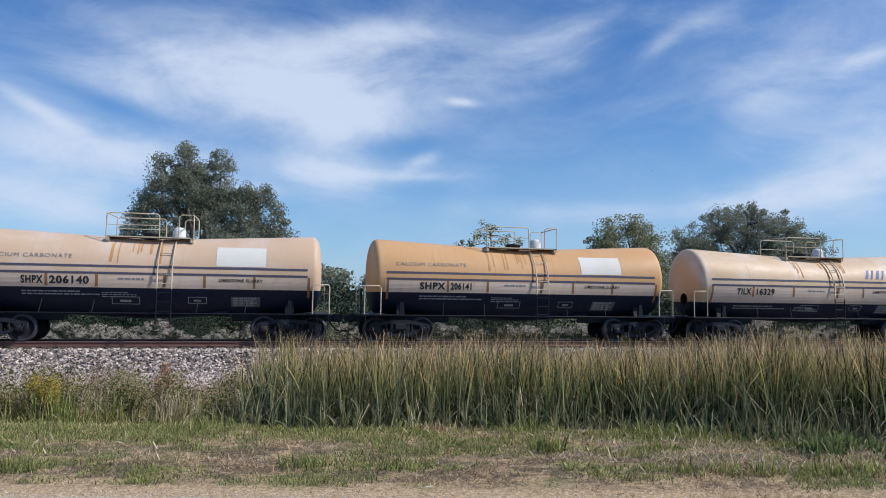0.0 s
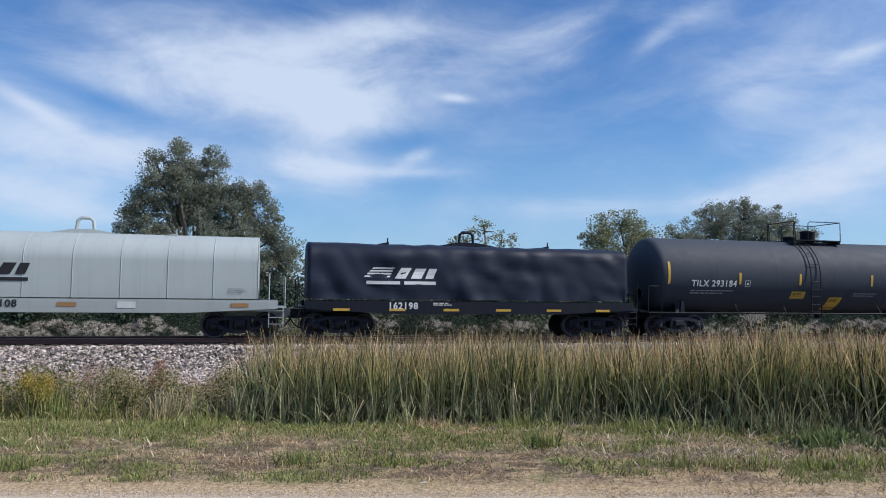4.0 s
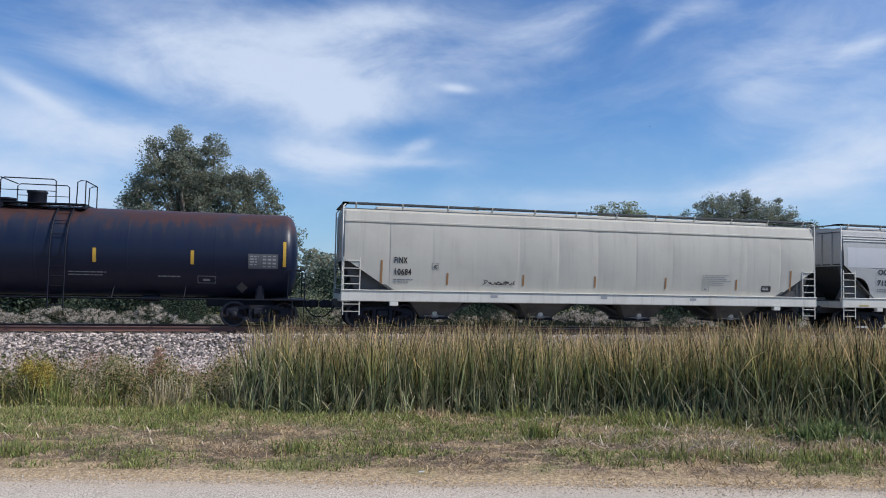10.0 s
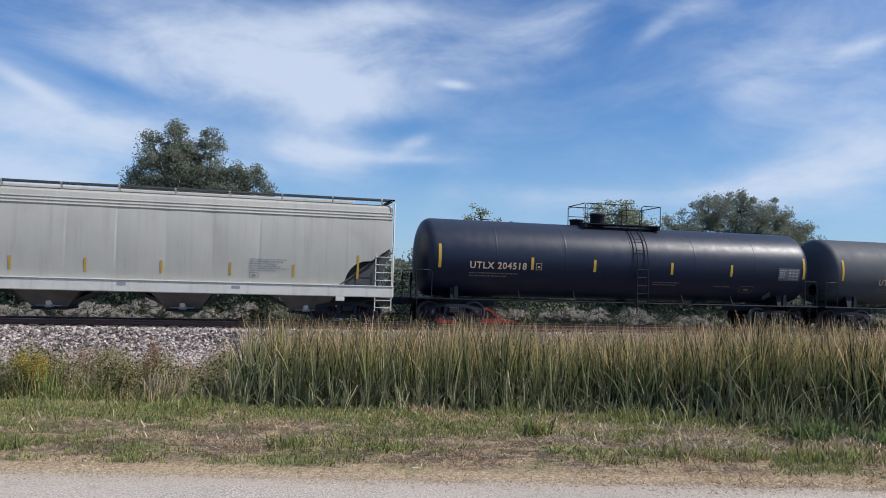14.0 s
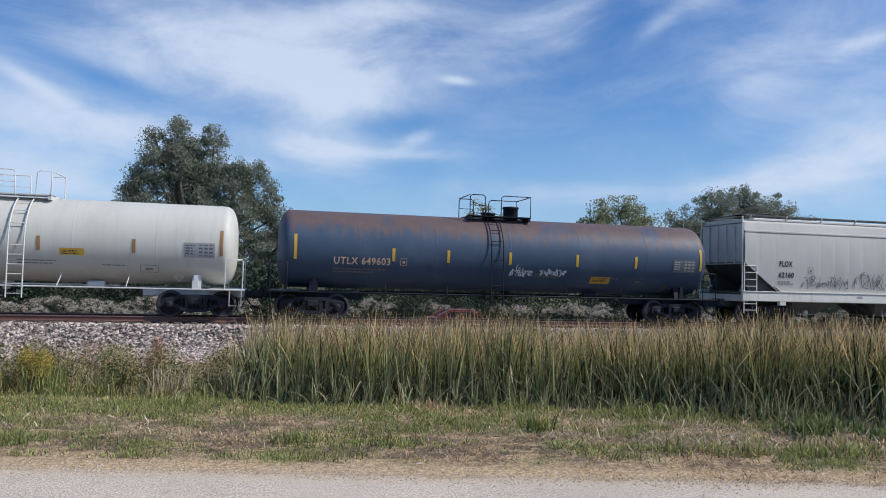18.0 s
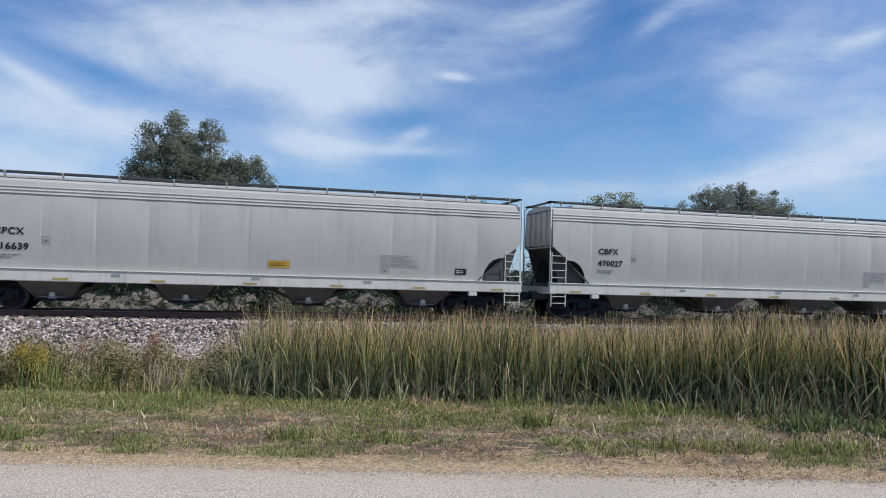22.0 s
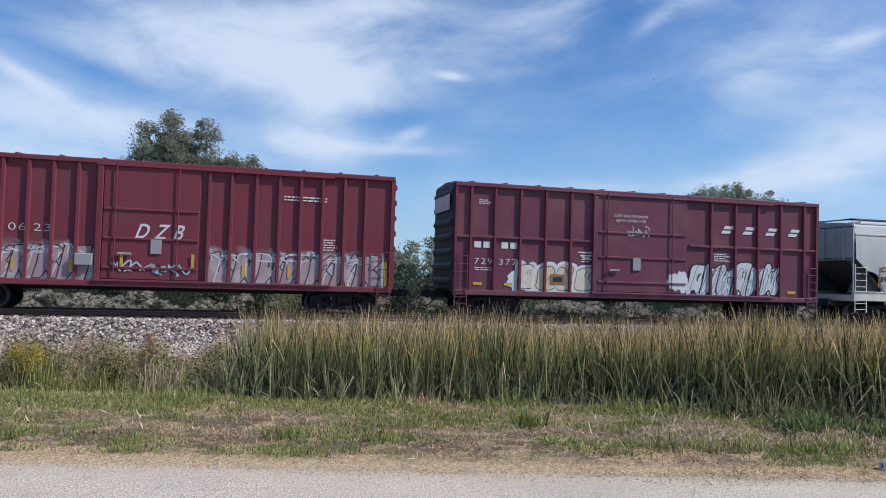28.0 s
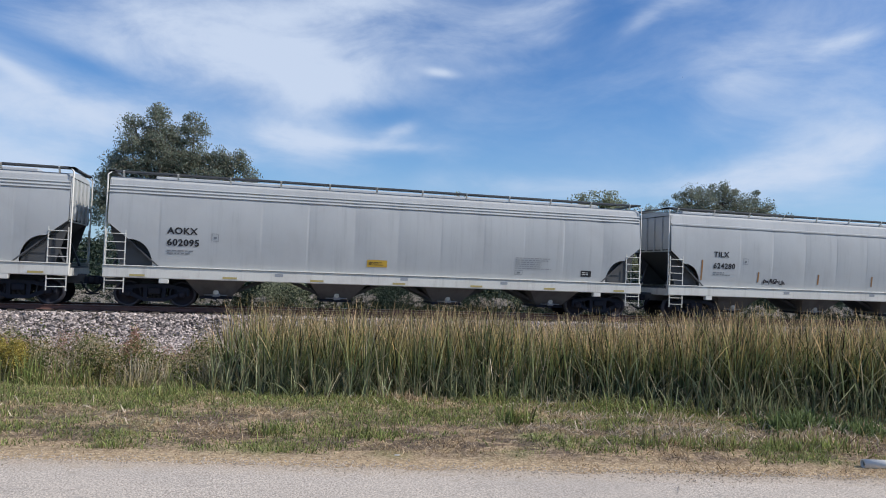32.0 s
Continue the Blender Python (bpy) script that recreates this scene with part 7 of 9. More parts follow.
for x0, x1, s in ((-7.9, -2.2, 93), (1.4, 7.7, 95)):
    sd.panel(x0, x1, 0.99, 2.6, M_HAZE, "graffiti_haze", "white and pale blue sprayed haze", 0.006)
    sd.slabs(x0 + 0.1, 0.99, x1 - x0 - 0.3, 1.25, M_MAUVE, M_WINE, s, 7, 0.045, 0.56, 0.08, label="white and mauve graffiti letters")
    sd.slabs(x0 + 0.3, 1.05, x1 - x0 - 0.7, 1.0, M_MAUVE, M_SPRAY_W, s + 3, 6, 0.03, 0.4, 0.1, hollow=True, label="thin white strokes inside the graffiti")
    sd.scrawl(x0 + 0.2, 1.75, x1 - x0 - 0.6, 0.55, M_SPRAY_W, s + 7, 0.035, 9, "graffiti_strokes", "white sprayed strokes")
door_side.scrawl(-1.6, 1.2, 2.4, 0.7, M_SPRAY_BLUE, 88, 0.05, 5, label="pale blue sprayed strokes on the door")
part("junction_box", Geo().box(-2.75, -2.2, -1.66, -1.5, 1.55, 1.95, 0.02), M_PANEL, car, "grey steel box beside the door")
for x in (-7.9, -6.15, -4.63, -2.87, 2.69, 4.26):
    sd.panel(x - 0.05, x + 0.05, 1.3, 1.75, M_REFLECT, "reflector", "", 0.04)
for x in (-1.3, 0.99):
    door_side.panel(x - 0.05, x + 0.05, 1.57, 2.03, M_REFLECT, "reflector", "", 0.05)
sd.panel(7.70, 7.80, 1.1, 2.0, M_REFLECT, "reflector", "", 0.10)
M_SPRAY_PALE = surface("white_and_ice_blue_spray_paint", (0.58, 0.61, 0.63), 0.7, spots=(0.36, 0.45, 0.50), spot_amount=0.8, bump=0.0)
car, sd, h = BN
for x in (-7.34, -6.25):
    for q in (0.0, 0.36):
        sd.panel(x + q, x + q + 0.27, 2.68, 2.92, M_LETTER_W, "mark_block", "plain white block for a railway mark")
sd.letter("729", -7.36, 2.05, 0.34, M_LETTER_W, -0.005, span=0.72)
sd.letter("377", -6.37, 2.05, 0.34, M_LETTER_W, -0.005, span=0.72)
for x in (3.4, 4.43, 5.54, 6.67):
    sd.panel(x, x + 0.42, 3.68, 3.81, M_LETTER_W, "emblem_block", "plain slanted white emblem bar", skew=0.08)
    sd.panel(x + 0.12, x + 0.56, 3.87, 4.0, M_LETTER_W, "emblem_block", "plain slanted white emblem bar", skew=0.08)
sd.bars(3.1, 2.78, 0.8, 4, M_LETTER_W, 0.04, 0.05, 4)
sd.bars(-7.3, 1.9, 0.9, 2, M_LETTER_W, 0.03, 0.05, 6)
door_side = Side(car, lambda z, x=0.0: 1.535)
sd.mist(-5.8, 1.0, 3.5, 1.1, M_SPRAY_W, 96, 6)
sd.slabs(-5.7, 1.0, 3.4, 1.25, M_SPRAY_CREAM, M_SPRAY_W, 97, 4, 0.11, 0.56, 0.05, True, label="cream and white graffiti letters")
sd.slabs(-5.6, 1.1, 3.2, 1.0, M_SPRAY_CREAM, M_SPRAY_B, 98, 4, 0.03, 0.45, 0.05, True, hollow=True, label="thin black lines inside the graffiti")
sd.panel(-4.2, -3.6, 1.35, 1.75, M_STRAP, "patch", "brown patch inside the graffiti", 0.03)
sd.panel(-4.1, -3.7, 1.45, 1.65, M_SPRAY_B, "patch", "", 0.033)
door_side.mist(1.0, 1.14, 0.75, 1.0, M_SPRAY_W, 98, 2)
sd.mist(1.95, 1.0, 4.3, 1.45, M_SPRAY_W, 99, 7)
sd.slabs(1.9, 1.0, 4.3, 1.5, M_SPRAY_PALE, M_SPRAY_B, 100, 6, 0.06, 0.60, 0.10, True, label="white and pale blue graffiti letters with black lines")
sd.slabs(2.1, 1.1, 4.0, 1.25, M_SPRAY_PALE, M_SPRAY_GREY, 104, 8, 0.028, 0.42, 0.16, True, hollow=True, label="thin grey strokes inside the graffiti")
door_side.scrawl(-0.9, 3.3, 0.9, 0.5, M_SPRAY_W, 101, 0.03, 5, label="thin white tag on the door")
for i, w in enumerate(("CLOSE AND LOCK DOORS", "BEFORE MOVING CAR")):
    door_side.letter(w, -1.55 + 0.1 * i, 4.13 - 0.19 * i, 0.15, M_LETTER_W, 0.0, span=1.5 - 0.2 * i)
for z, w in ((2.62, 0.75), (2.50, 0.55), (2.38, 0.3)):
    sd.panel(-3.05 + (0.75 - w) / 2, -3.05 + (0.75 + w) / 2, z, z + 0.055, M_LETTER_W, "emblem_bar", "plain white bar")
sd.bars(-7.2, 4.5, 0.5, 3, M_LETTER_W, 0.03, 0.04, 13)
sd.bars(-2.9, 2.45, 0.5, 3, M_LETTER_W, 0.04, 0.05, 14)
for x in (-7.35, -6.1):
    sd.panel(x, x + 0.35, 1.25, 1.36, M_REFLECT, "reflector")
sd.panel(6.7, 7.1, 1.22, 1.34, M_REFLECT, "reflector")
part("end_patch", Geo().box(-h - 0.155, -h - 0.135, -1.2, 1.2, 4.1, 4.7), M_WHITE, car, "white panel high on the end")
# white panels behind one car's mark
AEQ[1].panel(-8.1, -6.9, 1.98, 2.85, M_PATCH, "mark_panel", "white panel behind the car mark", 0.008)
OCP[1].panel(6.95, 9.75, 2.60, 3.62, M_PALE, "repair_panel", "paler repaired panel", 0.005)
OCP[1].panel(6.95, 8.3, 2.02, 2.60, M_PALE, "repair_panel", "paler repaired panel", 0.005)
OCP[1].panel(-9.75, -6.63, 2.75, 3.62, M_PALE, "repair_panel", "paler repaired panel", 0.005)
for x in (-5.6, -0.6, 2.6, 3.5):
    OCP[1].panel(x, x + 0.8, 1.12, 1.22, M_DULL, "reflector", "faded yellow strip on the sill", 0.006)


# ---- plants ----
def leaf_material(name, low, mid, tip, island=0.35, through=0.3, tip_at=0.75, warm=None, warm_from=0.0):
    """Leaves: colour along the blade, a different tone each, some light through."""
    m = bpy.data.materials.new(name)
    m.use_nodes = True
    t = m.node_tree
    k = Net(t)
    b, out = t.nodes["Principled BSDF"], t.nodes["Material Output"]
    uv = k.xyz(k.n("ShaderNodeUVMap").outputs[0])
    rnd = k.n("ShaderNodeNewGeometry").outputs["Random Per Island"]
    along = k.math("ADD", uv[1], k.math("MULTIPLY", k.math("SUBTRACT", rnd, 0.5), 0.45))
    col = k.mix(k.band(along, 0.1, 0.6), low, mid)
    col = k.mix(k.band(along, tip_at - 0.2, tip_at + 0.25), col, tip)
    other = k.math("FRACT", k.math("MULTIPLY", rnd, 17.37))
    if warm:
        some = k.band(other, 0.62, 0.95)
        if warm_from:
            some = k.math("MULTIPLY", some, k.band(along, warm_from, warm_from + 0.35))
        col = k.mix(some, col, warm)
    lift = k.math("ADD", 1.0 - island, k.math("MULTIPLY", k.math("FRACT", k.math("MULTIPLY", rnd, 5.91)), island * 2))
    sh = k.n("ShaderNodeCombineXYZ")
    for i in range(3):
        k.put(sh.inputs[i], lift)
    col = k.mix(1.0, col, sh.outputs[0], "MULTIPLY")
    k.put(b.inputs["Base Color"], col)
    b.inputs["Roughness"].default_value, b.inputs["Specular IOR Level"].default_value = 0.6, 0.3
    tr, mx = k.n("ShaderNodeBsdfTranslucent"), k.n("ShaderNodeMixShader")
    k.put(tr.inputs[0], col)
    mx.inputs[0].default_value = through
    t.links.new(b.outputs[0], mx.inputs[1])
    t.links.new(tr.outputs[0], mx.inputs[2])
    t.links.new(mx.outputs[0], out.inputs[0])
    return m


def blades(x, y, z, length, width, lean, rng, rows=5, droop=0.5, kink=0.06):
    """Grass blades from their feet: strips that lean and droop."""
    n = len(x)
    a = rng.uniform(0, 2 * np.pi, n)
    dx, dy = np.cos(a), np.sin(a)
    q = np.linspace(0, 1, rows + 1)
    out = lean[:, None] * (q + droop * q ** 3)[None] * length[:, None]
    up = np.sqrt(np.maximum(0.05, 1 - (lean[:, None] * (1 + droop * q ** 2)[None]) ** 2)) * q[None] * length[:, None]
    fold = (rng.random(n) < kink)[:, None] * np.maximum(0, q - 0.55)[None]
    up = up - fold * length[:, None] * 1.5
    out = out + fold * length[:, None] * 0.6
    cx, cy, cz = x[:, None] + dx[:, None] * out, y[:, None] + dy[:, None] * out, z[:, None] + up
    b = rng.uniform(0, 2 * np.pi, n)
    w = width[:, None] * np.clip(1.15 - q ** 2.2, 0.12, 1)[None] / 2
    sx, sy = np.cos(b)[:, None] * w, np.sin(b)[:, None] * w
    v = np.stack([np.stack([cx - sx, cy - sy, cz], -1), np.stack([cx + sx, cy + sy, cz], -1)], 2)
    uv = np.zeros((n, rows + 1, 2, 2))
    uv[..., 1] = q[None, :, None]
    uv[:, :, 1, 0] = 1
    i = np.arange(n)[:, None] * (2 * (rows + 1)) + 2 * np.arange(rows)[None]
    f = np.stack([i, i + 1, i + 3, i + 2], -1).reshape(-1, 4)
    return v.reshape(-1, 3), f, uv.reshape(-1, 2)


def blade_stuff(name, label, category, args, material, **kw):
    v, f, uv = blades(*args, **kw)
    return tagged(part(name, numpy_mesh(name, v, f, uv), material), label, category, kind="stuff")


def road_xy(u, n):
    return u * math.cos(ROAD_TURN) - n * math.sin(ROAD_TURN), u * math.sin(ROAD_TURN) + n * math.cos(ROAD_TURN)


rng = np.random.default_rng(11)
# reeds: tips dry to tan; darker low tones put the bed's shade into colour
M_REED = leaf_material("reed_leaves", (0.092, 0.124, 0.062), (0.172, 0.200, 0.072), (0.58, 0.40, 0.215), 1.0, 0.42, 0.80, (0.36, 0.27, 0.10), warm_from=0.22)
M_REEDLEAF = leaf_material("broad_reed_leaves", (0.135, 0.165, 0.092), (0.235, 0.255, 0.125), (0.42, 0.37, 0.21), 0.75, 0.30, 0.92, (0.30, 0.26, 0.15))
M_REEDDRY = leaf_material("dry_reed_leaves", (0.26, 0.22, 0.12), (0.46, 0.38, 0.22), (0.62, 0.52, 0.36), 0.4, 0.25)
M_GRASS = leaf_material("verge_grass", (0.135, 0.17, 0.048), (0.275, 0.32, 0.095), (0.47, 0.45, 0.20), 0.6, 0.38, 0.86, (0.34, 0.27, 0.12))
M_STRAW = leaf_material("dead_grass", (0.36, 0.25, 0.13), (0.55, 0.41, 0.24), (0.72, 0.58, 0.39), 0.5, 0.25, 0.8, (0.20, 0.13, 0.075))
M_STALK = leaf_material("cut_reed_stalks", (0.46, 0.36, 0.25), (0.58, 0.48, 0.36), (0.70, 0.60, 0.47), 0.45, 0.15, 0.8, (0.25, 0.17, 0.11))
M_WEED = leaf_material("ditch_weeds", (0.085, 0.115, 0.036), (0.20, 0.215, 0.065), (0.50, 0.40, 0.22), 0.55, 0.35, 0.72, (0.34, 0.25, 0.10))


def reed_front(u):
    return 9.30 - 0.125 * u + 0.25 * np.sin(u * 0.9) + 0.12 * np.sin(u * 2.7 + 1)


def reed_bed(count, depth, tall, wide, lean, edge, seed):
    r = np.random.default_rng(seed)
    u = r.uniform(-2.4, 18, count * 2)
    n = reed_front(u) + depth[0] + (depth[1] - depth[0]) * r.random(count * 2) ** 1.25
    # clumps
    cu = np.round(u / 0.22) * 0.22 + 0.06 * np.sin(n * 5)
    u = u * 0.45 + cu * 0.55
    x, y = u * math.cos(ROAD_TURN) - n * math.sin(ROAD_TURN), u * math.sin(ROAD_TURN) + n * math.cos(ROAD_TURN)
    keep = (x > -0.022 * y + edge + 0.25 * np.sin(y * 3)) & (r.random(len(x)) < 0.62 + 0.38 * smooth(u, 1.0, 6.0))
    x, y, u, n = x[keep][:count], y[keep][:count], u[keep][:count], n[keep][:count]
    k = len(x)
    z = land(x, y) - 0.03
    side = np.clip((x + 0.03 * y + 0.25) / 0.7, 0, 1)
    h = r.uniform(tall[0], tall[1], k) * (0.74 + 0.275 * side) * (1 + 0.05 * np.sin(u * 1.7) + 0.05 * np.sin(u * 4.1 + n)) * (1 + 0.05 * smooth(u, 3.0, 6.5)) - 0.62 * z
    return x, y, z, h, r.uniform(wide[0], wide[1], k), np.abs(r.normal(0, lean, k)) + 0.02, r


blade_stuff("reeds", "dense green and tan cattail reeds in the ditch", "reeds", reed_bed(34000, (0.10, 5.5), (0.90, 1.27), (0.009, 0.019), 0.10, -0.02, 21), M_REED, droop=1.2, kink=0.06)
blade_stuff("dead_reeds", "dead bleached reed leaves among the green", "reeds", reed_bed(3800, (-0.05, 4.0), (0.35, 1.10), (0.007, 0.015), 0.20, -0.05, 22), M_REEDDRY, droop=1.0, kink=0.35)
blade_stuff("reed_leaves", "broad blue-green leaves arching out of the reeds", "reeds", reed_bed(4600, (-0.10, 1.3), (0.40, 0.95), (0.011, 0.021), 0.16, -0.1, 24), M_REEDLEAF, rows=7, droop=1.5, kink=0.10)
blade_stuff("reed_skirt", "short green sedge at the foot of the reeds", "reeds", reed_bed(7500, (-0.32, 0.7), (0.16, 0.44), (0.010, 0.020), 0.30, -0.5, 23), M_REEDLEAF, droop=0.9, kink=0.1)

# weeds left of the reeds
r = np.random.default_rng(31)
k = 7000
x, y = r.uniform(-9.5, 0.4, k), r.uniform(9.5, 16.0, k)
n = y * math.cos(ROAD_TURN) - x * math.sin(ROAD_TURN)
keep = (n > 9.2 + 0.3 * np.sin(x * 2.1)) & (x < -0.022 * y + 0.35)
x, y, n = x[keep], y[keep], n[keep]
z = land(x, y) - 0.03
h = 0.8 * r.uniform(0.16, 0.44, len(x)) * (1 + 0.25 * np.sin(x * 1.9 + 1) + 0.15 * np.sin(x * 5 + y)) + 0.10 * smooth(n, 9.8, 10.6) - 0.50 * z * smooth(n, 10, 12.5)
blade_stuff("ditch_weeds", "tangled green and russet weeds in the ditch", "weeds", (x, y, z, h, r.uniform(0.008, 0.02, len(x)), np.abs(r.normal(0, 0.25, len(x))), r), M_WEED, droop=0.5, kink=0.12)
pick = r.random(len(x)) < 0.10
blade_stuff("dry_stalks", "dry tan stalks standing in the weeds", "weeds", (x[pick], y[pick], z[pick], h[pick] * 1.12, r.uniform(0.006, 0.012, pick.sum()), np.abs(r.normal(0, 0.12, pick.sum())), r), M_REEDDRY, droop=0.5, kink=0.1)

r = np.random.default_rng(33)
k = 5200
x, y = r.uniform(-9.5, 0.2, k), r.uniform(10.4, 14.5, k)
n = y * math.cos(ROAD_TURN) - x * math.sin(ROAD_TURN)
keep = (n > 11.0) & (n < 13.4) & (x < -0.022 * y + 0.2)
x, y, n = x[keep], y[keep], n[keep]
z = land(x, y) - 0.03
h = 0.24 + 0.10 * np.sin(x * 2.3) * np.sin(x * 0.9 + 1) + r.uniform(0.0, 0.16, len(x)) - 0.62 * z
M_PLUME = leaf_material("pale_grass_plumes", (0.10, 0.10, 0.04), (0.24, 0.20, 0.10), (0.70, 0.60, 0.47), 0.4, 0.4, 0.72, (0.40, 0.28, 0.18))
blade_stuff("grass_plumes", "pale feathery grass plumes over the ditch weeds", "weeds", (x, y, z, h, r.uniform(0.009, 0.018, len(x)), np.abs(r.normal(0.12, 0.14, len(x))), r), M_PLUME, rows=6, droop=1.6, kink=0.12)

# the mown verge: green tufts, bare and strawy patches
def tufts(count, n0, n1, low, high, seed, want, flat=0.3, wide=(0.004, 0.009)):
    r = np.random.default_rng(seed)
    u, n = r.uniform(-7, 13, count), r.uniform(n0, n1, count)
    x, y = u * math.cos(ROAD_TURN) - n * math.sin(ROAD_TURN), u * math.sin(ROAD_TURN) + n * math.cos(ROAD_TURN)
    f = np.array([noise.noise((a * 0.9, b * 1.6, 7)) + 0.6 * noise.noise((a * 3, b * 3.5, 9)) for a, b in zip(u, n)])
    p = want(u, n, f)
    keep = r.random(count) < p
    x, y, f, p = x[keep], y[keep], f[keep], p[keep]
    return x, y, lie(x, y) - (0.004 if flat < 0.6 else -0.004), r.uniform(low, high, len(x)) * (0.6 + 0.6 * p), r.uniform(*wide, len(x)), np.clip(np.abs(r.normal(flat, 0.25, len(x))), 0, 0.95), r


blade_stuff("verge_grass", "short green grass in patches on the verge", "grass", tufts(150000, 6.36, 9.6, 0.025, 0.075, 41, lambda u, n, f: np.clip(0.24 + 0.18 * smooth(u, 3, -3) + 1.6 * f + 0.8 * smooth(n, 7.7, 8.5) * smooth(u, 6, 2) - 0.15 * smooth(n, 7.0, 6.4) - 0.2 * smooth(u, 1, 4) * smooth(n, 8.6, 7.6), 0.01, 1), 0.45, (0.005, 0.011)), M_GRASS, rows=2)
blade_stuff("dead_grass", "flattened dead grass on the verge", "grass", tufts(150000, 5.99, 9.3, 0.03, 0.09, 42, lambda u, n, f: np.clip(0.22 - 0.9 * f - 0.25 * smooth(n, 6.6, 6.2) + 0.30 * smooth(u, 1, 4), 0.04, 1), 0.93), M_STRAW, rows=2, droop=0.03)
blade_stuff("cut_stalks", "pale chopped reed stalks strewn on the verge", "dead grass", tufts(30000, 6.7, 9.2, 0.06, 0.20, 47, lambda u, n, f: np.clip(0.45 - 0.8 * f, 0.05, 1) * (0.15 + 0.85 * smooth(u, 0.5, 3.0)) * smooth(n, 6.7, 7.2), 0.97, (0.007, 0.015)), M_STALK, rows=2, droop=0.01)
blade_stuff("grass_fringe", "longer grass where the mown strip meets the reeds", "grass", tufts(16000, 8.0, 9.9, 0.07, 0.22, 43, lambda u, n, f: np.clip(0.6 + f - 0.25 * u * 0.1, 0.1, 1) * (n > 9.05 - 0.125 * u - 0.35), 0.35, (0.007, 0.014)), M_GRASS, rows=3)
r = np.random.default_rng(44)
u, nn = r.uniform(-7, 13, 14000), 5.93 + r.normal(0, 0.11, 14000)
gx, gy = road_xy(u, nn)
v, f = rocks(14000, (0, 1, 0, 1), (0.003, 0.008), 45)
v = v.reshape(14000, 6, 3)
v = v - v.mean(1, keepdims=True) + np.stack([gx, gy, np.where(nn > 5.93, -0.006, 0.002)], -1)[:, None]
tagged(part("verge_gravel", numpy_mesh("verge_gravel", v.reshape(-1, 3), f), M_GRAVEL), "loose gravel along the road edge", "gravel", kind="stuff")


def clump(name, label, category, x, y, count, spread, low, high, material, seed, wide=(0.006, 0.012), lean=0.3):
    r = np.random.default_rng(seed)
    px, py = x + r.normal(0, spread, count), y + r.normal(0, spread * 0.7, count)
    v, f, uv = blades(px, py, lie(px, py) - 0.01, r.uniform(low, high, count), r.uniform(*wide, count), np.abs(r.normal(0, lean, count)), r, rows=4)
    return tagged(part(name, numpy_mesh(name, v, f, uv), material), label, category, kind="stuff")


def leaf_cards(c, size, rng, flat=0.0):
    """Rhombic leaves, folded along the rib, at the places c."""
    n = len(c)
    d = rng.normal(0, 1, (n, 3))
    d[:, 2] -= flat
    d /= np.linalg.norm(d, axis=1, keepdims=True)
    e = np.cross(d, rng.normal(0, 1, (n, 3)))
    e /= np.linalg.norm(e, axis=1, keepdims=True)
    g = np.cross(d, e)
    s = rng.uniform(size[0], size[1], n)[:, None]
    v = np.stack([c - d * s * 0.5, c + e * s * 0.30 + g * s * 0.12, c + d * s * 0.5, c - e * s * 0.30 + g * s * 0.12], 1)
    uv = np.tile(np.array([(0.5, 0.0), (1, 0.45), (0.5, 0.9), (0, 0.45)]), (n, 1))
    return v.reshape(-1, 3), np.arange(4 * n).reshape(-1, 4), uv


def bush(name, label, category, x, y, z, r_xy, r_z, leaves, size, material, seed, flowers=None, flower_size=(0.05, 0.1), flower_count=0, group="", blobs=7, heads=0):
    rg = np.random.default_rng(seed)
    thing = tagged(new(name), label, category, group)
    thing.location = (x, y, z)
    g = Geo()
    cs = []
    for i in range(blobs):
        a, q = rg.uniform(0, 6.28), rg.uniform(0.1, 0.75)
        c = (math.cos(a) * r_xy * q, math.sin(a) * r_xy * q, r_z * rg.uniform(0.45, 0.95))
        cs.append(c)
        g.tube([(c[0] * 0.1, c[1] * 0.1, 0), (c[0] * 0.5, c[1] * 0.5, c[2] * 0.5), c], 0.02 * r_z, 5, 0.006)
    part("stem", g, M_BARK, thing)
    cs = np.array(cs)
    pts = cs[rg.integers(0, blobs, leaves)] + rg.normal(0, 1, (leaves, 3)) * np.array([r_xy * 0.27, r_xy * 0.27, r_z * 0.22])
    pts[:, 2] = np.maximum(pts[:, 2], 0.03)
    v, f, uv = leaf_cards(pts, size, rg)
    part("foliage", numpy_mesh("foliage", v, f, uv), material, thing)
    if flowers:
        pts = cs[rg.integers(0, blobs, flower_count)] + rg.normal(0, 1, (flower_count, 3)) * np.array([r_xy * 0.24, r_xy * 0.24, r_z * 0.10]) + np.array([0, 0, r_z * 0.24])
        if heads:
            # dense round heads over the top of the shrub
            a, q = rg.uniform(0, 6.28, heads), np.sqrt(rg.random(heads))
            hc = np.stack([np.cos(a) * q * r_xy * 0.85, np.sin(a) * q * r_xy * 0.85, r_z * (1.12 - 0.45 * q * q) + rg.normal(0, 0.05, heads)], -1)
            pts = hc[rg.integers(0, heads, flower_count)] + rg.normal(0, 1, (flower_count, 3)) * np.array([0.085, 0.085, 0.06])
        v, f, uv = leaf_cards(pts, flower_size, rg)
        tagged(part("blossom", numpy_mesh("blossom", v, f, uv), flowers, thing, "fluffy flower and seed heads"), kind="stuff")
    return thing


